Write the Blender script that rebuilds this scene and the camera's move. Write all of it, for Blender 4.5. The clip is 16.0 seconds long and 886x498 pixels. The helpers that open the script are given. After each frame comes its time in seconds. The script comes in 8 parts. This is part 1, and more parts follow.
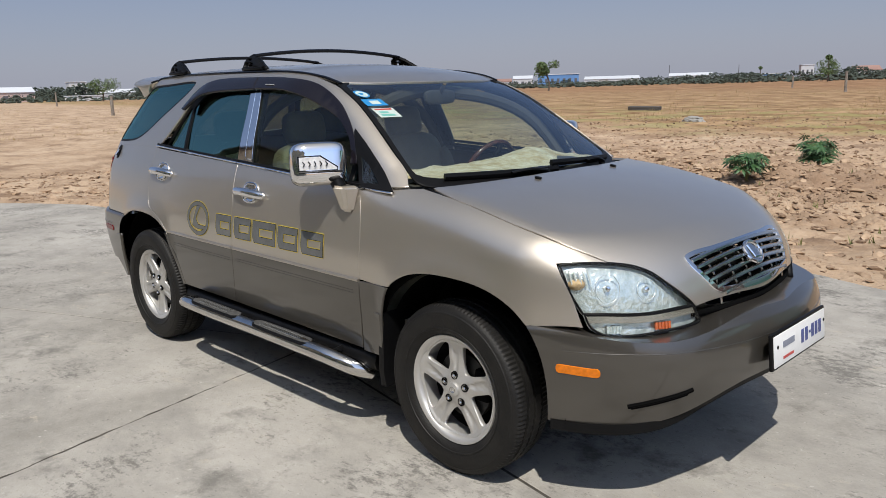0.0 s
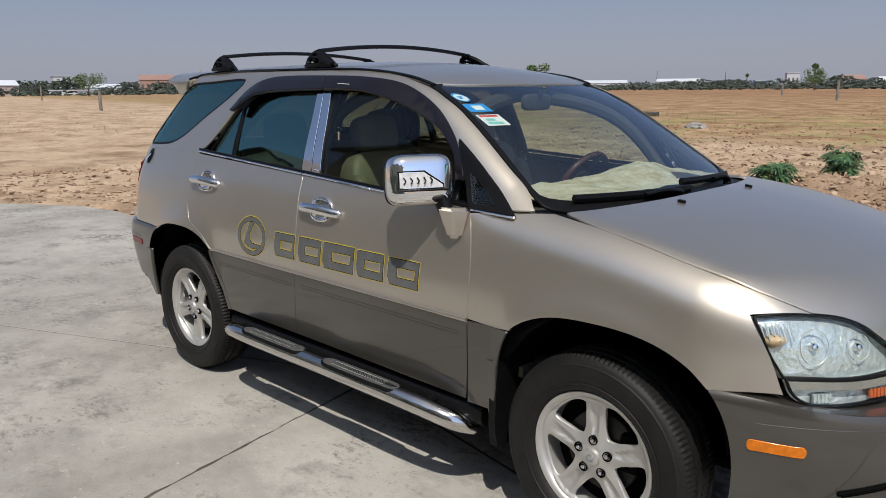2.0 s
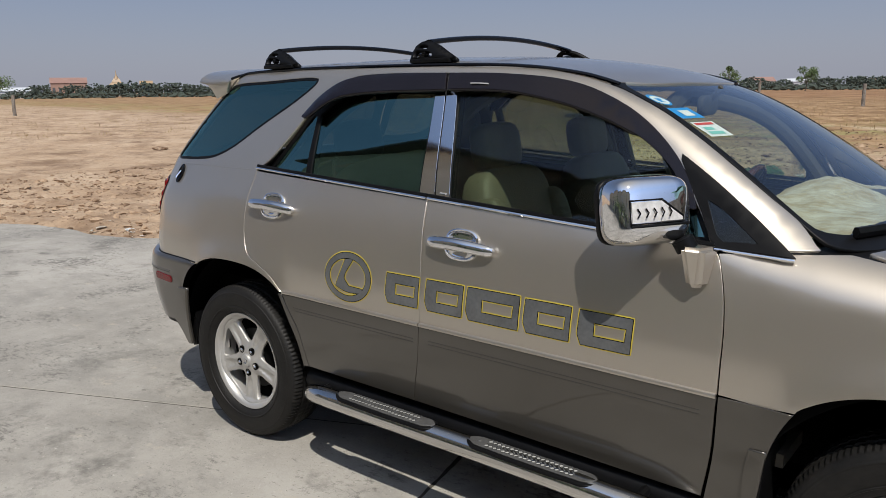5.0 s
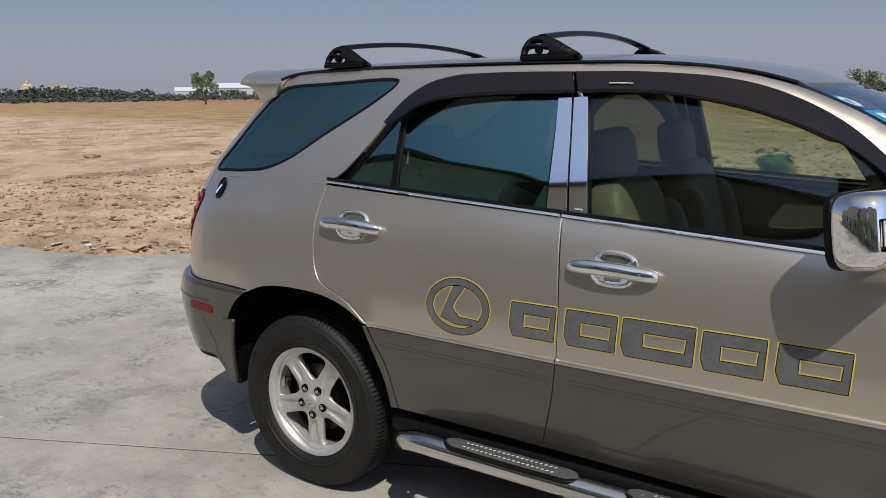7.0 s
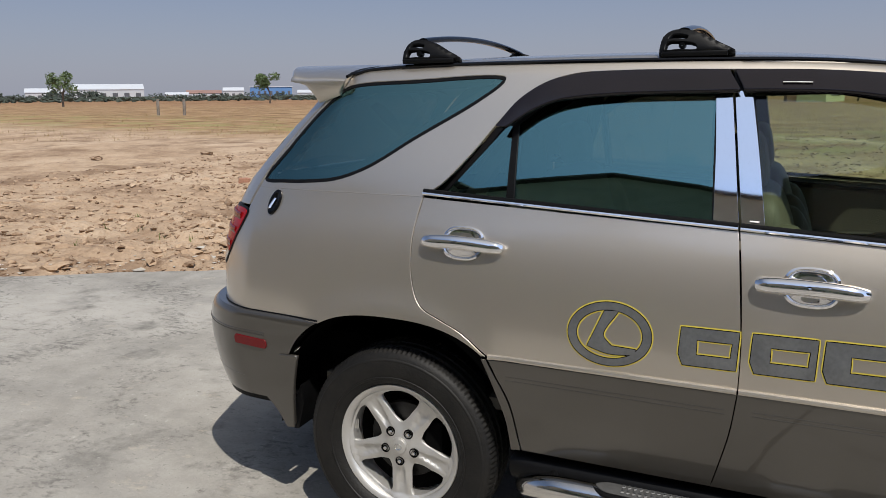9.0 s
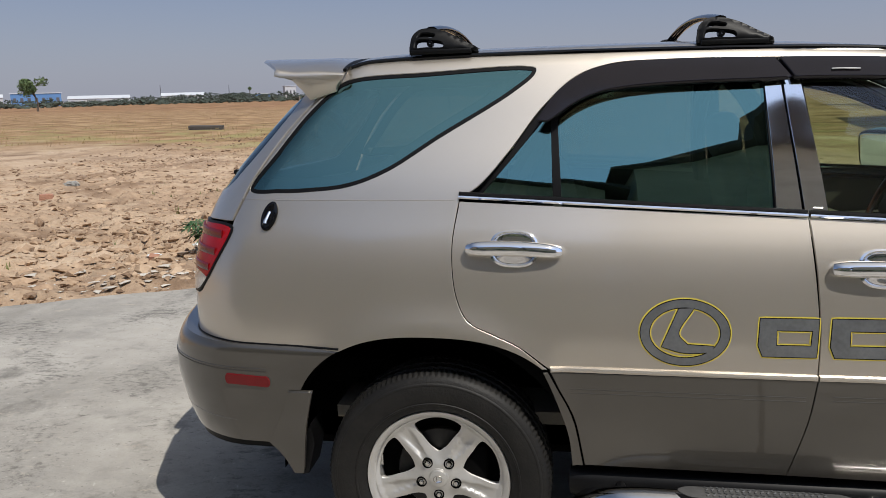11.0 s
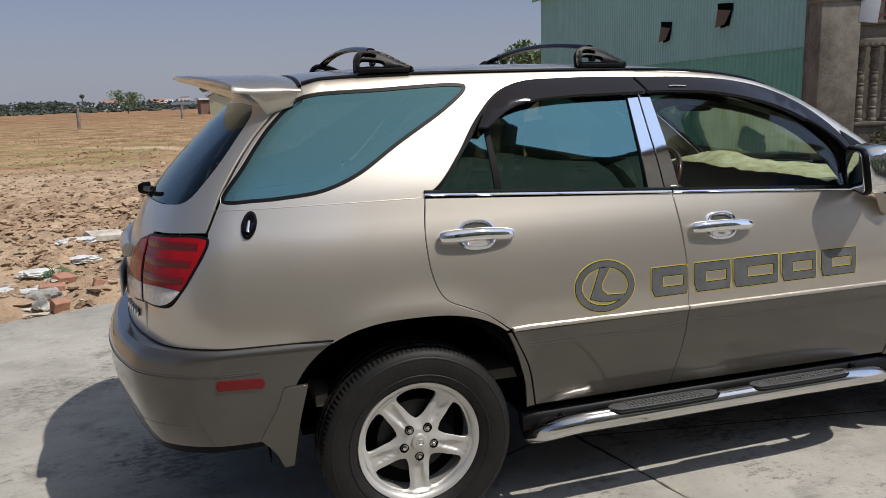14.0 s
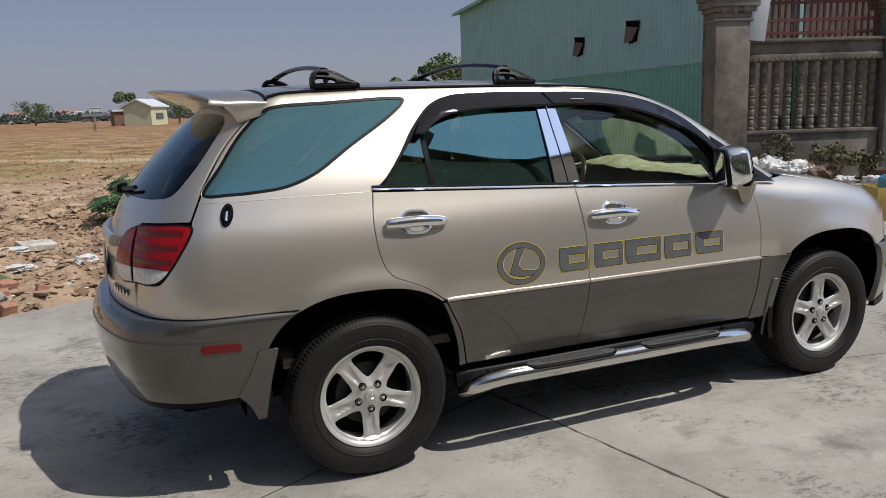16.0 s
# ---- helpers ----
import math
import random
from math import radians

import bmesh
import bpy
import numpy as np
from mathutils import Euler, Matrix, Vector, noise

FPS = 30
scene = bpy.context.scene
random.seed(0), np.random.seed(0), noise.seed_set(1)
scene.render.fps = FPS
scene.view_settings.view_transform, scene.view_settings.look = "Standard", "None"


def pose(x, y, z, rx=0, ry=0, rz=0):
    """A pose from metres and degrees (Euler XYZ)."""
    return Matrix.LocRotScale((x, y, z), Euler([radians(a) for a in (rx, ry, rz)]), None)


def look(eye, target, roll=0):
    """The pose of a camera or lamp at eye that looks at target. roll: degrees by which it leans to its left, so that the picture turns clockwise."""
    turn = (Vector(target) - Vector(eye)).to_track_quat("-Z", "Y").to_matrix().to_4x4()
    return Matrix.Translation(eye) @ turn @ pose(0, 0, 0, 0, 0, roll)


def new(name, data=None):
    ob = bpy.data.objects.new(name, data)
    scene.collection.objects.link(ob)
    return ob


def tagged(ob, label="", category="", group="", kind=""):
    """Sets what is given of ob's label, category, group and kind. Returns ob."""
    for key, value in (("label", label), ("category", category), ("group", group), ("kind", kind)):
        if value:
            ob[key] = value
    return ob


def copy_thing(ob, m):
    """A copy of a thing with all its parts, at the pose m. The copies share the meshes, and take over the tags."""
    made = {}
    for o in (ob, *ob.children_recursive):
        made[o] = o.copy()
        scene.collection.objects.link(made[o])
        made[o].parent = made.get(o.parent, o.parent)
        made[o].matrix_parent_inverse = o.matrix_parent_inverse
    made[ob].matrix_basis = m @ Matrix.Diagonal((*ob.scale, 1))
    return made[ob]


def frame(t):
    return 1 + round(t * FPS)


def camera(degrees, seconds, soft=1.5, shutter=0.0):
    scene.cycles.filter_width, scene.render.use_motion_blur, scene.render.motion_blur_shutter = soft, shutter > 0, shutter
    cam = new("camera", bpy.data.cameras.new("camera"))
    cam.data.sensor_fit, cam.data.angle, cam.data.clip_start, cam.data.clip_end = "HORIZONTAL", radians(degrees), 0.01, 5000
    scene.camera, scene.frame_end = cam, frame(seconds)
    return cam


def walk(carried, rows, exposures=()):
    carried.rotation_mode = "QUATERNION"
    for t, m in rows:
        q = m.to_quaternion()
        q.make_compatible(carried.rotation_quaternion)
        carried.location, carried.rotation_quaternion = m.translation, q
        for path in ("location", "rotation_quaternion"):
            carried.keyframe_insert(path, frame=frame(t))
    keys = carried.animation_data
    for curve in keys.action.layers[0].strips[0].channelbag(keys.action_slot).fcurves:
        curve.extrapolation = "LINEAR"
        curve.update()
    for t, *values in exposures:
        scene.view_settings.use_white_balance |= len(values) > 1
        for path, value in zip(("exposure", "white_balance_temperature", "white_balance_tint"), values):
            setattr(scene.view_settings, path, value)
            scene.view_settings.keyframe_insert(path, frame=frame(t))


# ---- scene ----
cam = camera(59.9, 16.0, soft=0.6)
METRES, BASE = 6.0896, pose(3.3209, -2.8725, 1.5212, -11.9386, 1.5601, 44.9525)
ROWS = [
    (0.0, 0.0, 0.0, 0.0, 0.0, 0.0, -0.0),
    (0.5, -0.0132, 0.0238, 0.0047, 0.22, -0.15, -0.11),
    (1.0, -0.0267, 0.0446, 0.0105, 0.12, -0.23, -0.46),
    (1.5, -0.0514, 0.0661, 0.0134, -0.44, -0.0, -0.77),
    (2.0, -0.0824, 0.0874, 0.0188, -1.11, 0.1, -0.85),
    (2.5, -0.1003, 0.107, 0.0205, -1.56, 0.19, -0.69),
    (3.0, -0.1193, 0.1355, 0.0264, -1.92, 0.21, -0.61),
    (3.5, -0.1346, 0.1522, 0.0311, -2.56, 0.17, -0.44),
    (4.0, -0.1638, 0.1719, 0.0343, -3.76, 0.28, -0.11),
    (6.5, -0.2853, 0.2748, 0.0529, -10.46, 0.33, 1.26),
    (7.0, -0.3123, 0.2919, 0.0554, -11.73, 0.5, 1.7),
    (7.5, -0.3325, 0.3162, 0.0581, -13.21, 0.55, 2.2),
    (8.0, -0.3551, 0.3403, 0.0649, -15.33, 0.38, 2.43),
    (8.5, -0.3848, 0.3603, 0.067, -18.03, 0.24, 2.87),
    (9.0, -0.4229, 0.3816, 0.0706, -20.88, 0.33, 3.34),
    (9.5, -0.4439, 0.4015, 0.0722, -23.57, 0.27, 4.24),
    (12.0, -0.5532, 0.5211, 0.0943, -45.96, -2.29, 9.16),
    (12.5, -0.5742, 0.5434, 0.1007, -51.27, -3.07, 10.11),
    (13.0, -0.6025, 0.5635, 0.1058, -56.08, -3.66, 11.0),
    (13.5, -0.6314, 0.5624, 0.1032, -59.49, -3.99, 11.45),
    (14.0, -0.6637, 0.5555, 0.1033, -62.16, -4.33, 11.82),
    (14.5, -0.6893, 0.5529, 0.1023, -64.47, -4.52, 12.03),
    (15.0, -0.7225, 0.5473, 0.1005, -66.35, -4.76, 12.23),
    (15.5, -0.7405, 0.5398, 0.0991, -67.53, -4.75, 12.35),
    (16.0, -0.7528, 0.5275, 0.0954, -68.01, -4.73, 12.45),
]
walk(cam, [(t, BASE @ pose(METRES * x, METRES * y, METRES * z, 90 + pitch, roll, yaw)) for t, x, y, z, yaw, pitch, roll in ROWS],
     exposures=((0.0, 0.06), (2.0, -0.02), (3.2, -0.18), (4.0, -0.06), (6.5, -0.08), (8.0, -0.10), (9.5, 0.0), (12.5, -0.04), (14.5, -0.08), (16.0, -0.18)))

# ---- world, sun, exposure ----
SUN_DIR = Vector((0.47, -0.46, 1.0)).normalized()
world = bpy.data.worlds.new("sky")
scene.world = world
world.use_nodes = True
wt = world.node_tree
sky = wt.nodes.new("ShaderNodeTexSky")
sky.sky_type, sky.sun_disc = "NISHITA", False
sky.sun_elevation = math.asin(SUN_DIR.z)
sky.sun_rotation = math.atan2(SUN_DIR.x, SUN_DIR.y)
sky.air_density, sky.dust_density, sky.ozone_density = 1.2, 1.6, 3.0
# dry-season haze: a smooth veil over the clear sky, palest along the horizon
co = wt.nodes.new("ShaderNodeTexCoord")
sep = wt.nodes.new("ShaderNodeSeparateXYZ")
wt.links.new(co.outputs["Generated"], sep.inputs[0])
veil = wt.nodes.new("ShaderNodeValToRGB")
for e, (p, c) in zip((veil.color_ramp.elements[0], veil.color_ramp.elements[1], veil.color_ramp.elements.new(0.18), veil.color_ramp.elements.new(0.45)),
                     ((0.0, (3.3, 3.45, 4.25, 1)), (1.0, (0.95, 1.4, 2.6, 1)), (0.18, (1.75, 2.3, 3.85, 1)), (0.45, (1.1, 1.6, 2.85, 1)))):
    e.position, e.color = p, c
wt.links.new(sep.outputs[2], veil.inputs[0])
blend = wt.nodes.new("ShaderNodeMix")
blend.data_type, blend.blend_type = "RGBA", "ADD"
blend.inputs[0].default_value = 1.0
dim = wt.nodes.new("ShaderNodeVectorMath")
dim.operation = "SCALE"
dim.inputs["Scale"].default_value = 0.22
wt.links.new(sky.outputs[0], dim.inputs[0])
wt.links.new(dim.outputs[0], blend.inputs[6])
# the haze glows wider and brighter towards the sun
near = wt.nodes.new("ShaderNodeVectorMath")
near.operation = "DOT_PRODUCT"
near.inputs[1].default_value = SUN_DIR
wt.links.new(co.outputs["Generated"], near.inputs[0])
glow = wt.nodes.new("ShaderNodeValToRGB")
glow.color_ramp.interpolation = "EASE"
glow.color_ramp.elements[0].position, glow.color_ramp.elements[0].color = 0.28, (0.94, 0.94, 0.94, 1)
glow.color_ramp.elements[1].position, glow.color_ramp.elements[1].color = 0.92, (5.0, 4.75, 4.3, 1)
wt.links.new(near.outputs["Value"], glow.inputs[0])
lit = wt.nodes.new("ShaderNodeVectorMath")
lit.operation = "MULTIPLY"
wt.links.new(veil.outputs[0], lit.inputs[0])
wt.links.new(glow.outputs[0], lit.inputs[1])
wt.links.new(lit.outputs[0], blend.inputs[7])
wt.links.new(blend.outputs[2], wt.nodes["Background"].inputs[0])
wt.nodes["Background"].inputs[1].default_value = 0.092
sun_data = bpy.data.lights.new("sun", "SUN")
sun_data.energy, sun_data.angle, sun_data.color = 4.1, radians(0.53), (1.0, 0.955, 0.88)
sun = new("sun", sun_data)
sun.matrix_world = look(SUN_DIR * 50, (0, 0, 0))

# ---- materials ----
def mat(name, color, rough=0.5, metal=0.0, coat=0.0, var=0.0, scale=8.0, fine=90.0, bump=0.0, bump_scale=60.0, ior=1.5, second=None, detail=6.0, trans=0.0, spec=0.5):
    """A principled material; var mixes in a second tone at two scales, bump adds fine relief."""
    m = bpy.data.materials.new(name)
    m.use_nodes = True
    nt = m.node_tree
    b = nt.nodes["Principled BSDF"]
    b.inputs["Roughness"].default_value = rough
    b.inputs["Metallic"].default_value = metal
    b.inputs["Coat Weight"].default_value = coat
    b.inputs["Coat Roughness"].default_value = 0.04
    b.inputs["IOR"].default_value = ior
    b.inputs["Specular IOR Level"].default_value = spec
    b.inputs["Transmission Weight"].default_value = trans
    b.inputs["Base Color"].default_value = (*color, 1)
    tc = nt.nodes.new("ShaderNodeTexCoord")
    if var or second:
        second = second or tuple(c * (1 - var) for c in color)
        n1, n2 = nt.nodes.new("ShaderNodeTexNoise"), nt.nodes.new("ShaderNodeTexNoise")
        n1.inputs["Scale"].default_value, n2.inputs["Scale"].default_value = scale, fine
        n1.inputs["Detail"].default_value, n2.inputs["Detail"].default_value = detail, 3
        for n in (n1, n2):
            nt.links.new(tc.outputs["Object"], n.inputs["Vector"])
        mx = nt.nodes.new("ShaderNodeMix")
        mx.data_type = "FLOAT"
        mx.inputs[0].default_value = 0.35
        nt.links.new(n1.outputs[0], mx.inputs[2])
        nt.links.new(n2.outputs[0], mx.inputs[3])
        rp = nt.nodes.new("ShaderNodeValToRGB")
        rp.color_ramp.elements[0].position, rp.color_ramp.elements[1].position = 0.36, 0.64
        rp.color_ramp.elements[0].color, rp.color_ramp.elements[1].color = (*second, 1), (*color, 1)
        nt.links.new(mx.outputs[0], rp.inputs[0])
        nt.links.new(rp.outputs[0], b.inputs["Base Color"])
    if bump:
        n3 = nt.nodes.new("ShaderNodeTexNoise")
        n3.inputs["Scale"].default_value, n3.inputs["Detail"].default_value = bump_scale, 5
        nt.links.new(tc.outputs["Object"], n3.inputs["Vector"])
        bp = nt.nodes.new("ShaderNodeBump")
        bp.inputs["Strength"].default_value, bp.inputs["Distance"].default_value = bump, 0.01
        nt.links.new(n3.outputs[0], bp.inputs["Height"])
        nt.links.new(bp.outputs[0], b.inputs["Normal"])
    return m


def glass(name, tint, rough=0.0, ior=1.5, gloss=(1, 1, 1)):
    """Thin tinted pane: clear tint inside, mirror gloss by Fresnel."""
    m = bpy.data.materials.new(name)
    m.use_nodes = True
    nt = m.node_tree
    nt.nodes.remove(nt.nodes["Principled BSDF"])
    tr, gl, mx, lw = (nt.nodes.new("ShaderNode" + k) for k in ("BsdfTransparent", "BsdfGlossy", "MixShader", "LayerWeight"))
    tr.inputs[0].default_value = (*tint, 1)
    gl.inputs["Color"].default_value = (*gloss, 1)
    gl.inputs["Roughness"].default_value = rough
    # gloss rises from its head-on value to full at grazing angles
    f0 = ((ior - 1) / (ior + 1)) ** 2
    pw, mr = nt.nodes.new("ShaderNodeMath"), nt.nodes.new("ShaderNodeMapRange")
    pw.operation, pw.inputs[1].default_value = "POWER", 5.0
    mr.inputs["To Min"].default_value = f0
    nt.links.new(lw.outputs["Facing"], pw.inputs[0])
    nt.links.new(pw.outputs[0], mr.inputs["Value"])
    nt.links.new(mr.outputs[0], mx.inputs[0])
    nt.links.new(tr.outputs[0], mx.inputs[1])
    nt.links.new(gl.outputs[0], mx.inputs[2])
    nt.links.new(mx.outputs[0], nt.nodes["Material Output"].inputs[0])
    return m


PAINT = mat("champagne_paint", (0.555, 0.502, 0.432), 0.40, 0.86, 1.0, 0.05, 3.0, 900.0)
PAINT.node_tree.nodes["Principled BSDF"].inputs["Coat IOR"].default_value = 1.85
PAINT.node_tree.nodes["Principled BSDF"].inputs["Coat Roughness"].default_value = 0.13
CLAD = mat("grey_lower_paint", (0.090, 0.082, 0.071), 0.30, 0.60, 1.0, 0.10, 4.0, 500.0)
BLACK = mat("black_plastic", (0.006, 0.006, 0.0065), 0.42, var=0.3, scale=20, spec=0.15)
GLOSSBLACK = mat("gloss_black", (0.005, 0.005, 0.006), 0.10, coat=0.0, var=0.2, spec=0.28)
RUBBER = mat("tyre_rubber", (0.0062, 0.006, 0.0058), 0.58, second=(0.014, 0.0128, 0.0115), scale=9, fine=60, bump=0.15, bump_scale=120, spec=0.3)
ALLOY = mat("alloy", (0.60, 0.585, 0.56), 0.46, 0.70, 0.15, 0.06, 14, 200)
CHROME = mat("chrome", (0.86, 0.86, 0.87), 0.05, 1.0, var=0.03)
STEEL = mat("polished_steel", (0.66, 0.65, 0.63), 0.13, 1.0, var=0.10, scale=10)
VISOR = mat("smoked_acrylic", (0.009, 0.007, 0.010), 0.07, coat=0.1, var=0.2, spec=0.4)
# dark tone for thin bars that stand for the shade in grooves
GROOVE = mat("groove_shade", (0.035, 0.032, 0.028), 0.6, var=0.1)
# near-black: shade painted into gaps, slots and hollows; also edges the decals
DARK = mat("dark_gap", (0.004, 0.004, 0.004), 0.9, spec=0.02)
REDLENS = mat("red_lens", (0.33, 0.007, 0.011), 0.14, coat=0.06, spec=0.18, var=0.25, scale=30)
CLEARLENS = mat("pale_lens", (0.72, 0.71, 0.69), 0.12, coat=0.8, var=0.3, scale=60)
AMBER = mat("amber_lens", (0.75, 0.20, 0.010), 0.14, coat=0.2, spec=0.3, var=0.25, scale=60)
GLASS_F = glass("front_glass", (0.66, 0.76, 0.63), ior=1.6)
GLASS_R = glass("rear_privacy_glass", (0.23, 0.275, 0.265), ior=3.2, gloss=(0.50, 0.94, 0.88))
GLASS_T = glass("tailgate_glass", (0.09, 0.10, 0.10), ior=1.65, gloss=(0.8, 0.95, 1.0))
GLASS_W = glass("windscreen_glass", (0.82, 0.88, 0.85), ior=2.6, gloss=(.85, .93, 1.0))
IRON = mat("brake_iron", (0.030, 0.029, 0.028), 0.5, 0.6, var=0.3, scale=30)
LENS = glass("lamp_cover", (0.93, 0.95, 0.93), ior=1.45)
LEATHER = mat("tan_leather", (0.15, 0.132, 0.105), 0.55, var=0.25, scale=10, bump=0.15, bump_scale=200)
TRIM = mat("interior_trim", (0.17, 0.15, 0.115), 0.65, var=0.2)

# ---- shape helpers ----
from mathutils.geometry import delaunay_2d_cdt


def spline(xs, ys):
    """Natural cubic through knots, straight beyond its ends."""
    xs, ys = np.array(xs, float), np.array(ys, float)
    n, h = len(xs), np.diff(xs)
    A, r = np.eye(n), np.zeros(n)
    for i in range(1, n - 1):
        A[i, i - 1:i + 2] = h[i - 1], 2 * (h[i - 1] + h[i]), h[i]
        r[i] = 6 * ((ys[i + 1] - ys[i]) / h[i] - (ys[i] - ys[i - 1]) / h[i - 1])
    m = np.linalg.solve(A, r)

    def f(x):
        x = np.asarray(x, float)
        i = np.clip(np.searchsorted(xs, x) - 1, 0, n - 2)
        xc = np.clip(x, xs[0], xs[-1])
        a, b, hh = xs[i + 1] - xc, xc - xs[i], h[i]
        y = (m[i] * a**3 + m[i + 1] * b**3) / (6 * hh) + (ys[i] / hh - m[i] * hh / 6) * a + (ys[i + 1] / hh - m[i + 1] * hh / 6) * b
        s0 = (ys[1] - ys[0]) / h[0] - h[0] * m[1] / 6
        s1 = (ys[-1] - ys[-2]) / h[-1] + h[-1] * m[-2] / 6
        return y + np.minimum(x - xs[0], 0) * s0 + np.maximum(x - xs[-1], 0) * s1
    return f


def rint(a, b, r):
    """Intersection of two solids with a rounded edge."""
    return np.minimum(np.maximum(a, b), -r) + np.hypot(np.maximum(a + r, 0), np.maximum(b + r, 0))


def outline(ctrl, step, closed=True):
    """Smooth line through control points; a point with a third entry is a sharp corner."""
    ctrl = [tuple(c) for c in ctrl]
    if closed:
        k = next((i for i, c in enumerate(ctrl) if len(c) > 2), None)
        if k is not None:
            ctrl = ctrl[k:] + ctrl[:k] + [ctrl[k]]
    P = [np.array(c[:2], float) for c in ctrl]
    sharp = [len(c) > 2 for c in ctrl]
    n = len(P)
    loop = closed and not any(sharp)
    out = []
    for i in range(n if loop else n - 1):
        p1, p2 = P[i], P[(i + 1) % n]
        p0 = P[i - 1] if loop or (i > 0 and not sharp[i]) else 2 * p1 - p2
        j = i + 2
        p3 = P[j % n] if loop or (j < n and not sharp[i + 1]) else 2 * p2 - p1
        m = max(2, int(np.linalg.norm(p2 - p1) / step) + 1)
        # centripetal form keeps tight corners free of loops
        d1, d2, d3 = (max(np.linalg.norm(q - p) ** 0.5, 1e-4) for p, q in ((p0, p1), (p1, p2), (p2, p3)))
        m1 = (p2 - p1) + d2 * ((p1 - p0) / d1 - (p2 - p0) / (d1 + d2)) if d1 else p2 - p1
        m2 = (p2 - p1) + d2 * ((p3 - p2) / d3 - (p3 - p1) / (d2 + d3)) if d3 else p2 - p1
        for k in range(m):
            t = k / m
            out.append((2 * t**3 - 3 * t**2 + 1) * p1 + (t**3 - 2 * t**2 + t) * m1 + (-2 * t**3 + 3 * t**2) * p2 + (t**3 - t**2) * m2)
    if not loop:
        if not closed:
            out.append(P[-1])
    return np.array(out)


def area(p):
    q = np.roll(p, -1, 0)
    return 0.5 * np.sum(p[:, 0] * q[:, 1] - q[:, 0] * p[:, 1])


def inset(p, d):
    """Moves a closed line inwards by d."""
    if area(p) < 0:
        p = p[::-1]
    t = np.roll(p, -1, 0) - np.roll(p, 1, 0)
    t /= np.maximum(np.linalg.norm(t, axis=1, keepdims=True), 1e-9)
    return p + d * np.stack((-t[:, 1], t[:, 0]), 1)


def clip_half(poly, o, d, keep, gap=0.0):
    """Cuts a closed 2D line along the line through o along d and keeps one side."""
    n = np.array((-d[1], d[0])) * keep
    out = []
    for p, q in zip(poly, np.roll(poly, -1, 0)):
        a, b = (p - o) @ n - gap, (q - o) @ n - gap
        if a >= 0:
            out.append(p)
        if (a >= 0) != (b >= 0):
            out.append(p + (q - p) * a / (a - b))
    return np.array(out)


def inside(q, p):
    x, y = q[:, 0:1], q[:, 1:2]
    a, b = p, np.roll(p, -1, 0)
    dy = np.where(abs(b[:, 1] - a[:, 1]) < 1e-12, 1e-12, b[:, 1] - a[:, 1])
    c = ((a[:, 1] > y) != (b[:, 1] > y)) & (x < (b[:, 0] - a[:, 0]) * (y - a[:, 1]) / dy + a[:, 0])
    return c.sum(1) % 2 == 1


def link(name, verts, faces, material, parent=None, label="", normals=None, smooth=True):
    me = bpy.data.meshes.new(name)
    me.from_pydata([tuple(map(float, v)) for v in verts], [], [tuple(map(int, f)) for f in faces])
    me.materials.append(material)
    if smooth:
        me.polygons.foreach_set("use_smooth", [True] * len(me.polygons))
    if normals is not None:
        me.normals_split_custom_set_from_vertices([tuple(map(float, v)) for v in normals])
    ob = new(name, me)
    ob.parent = parent
    if label:
        ob["label"] = label
    return ob


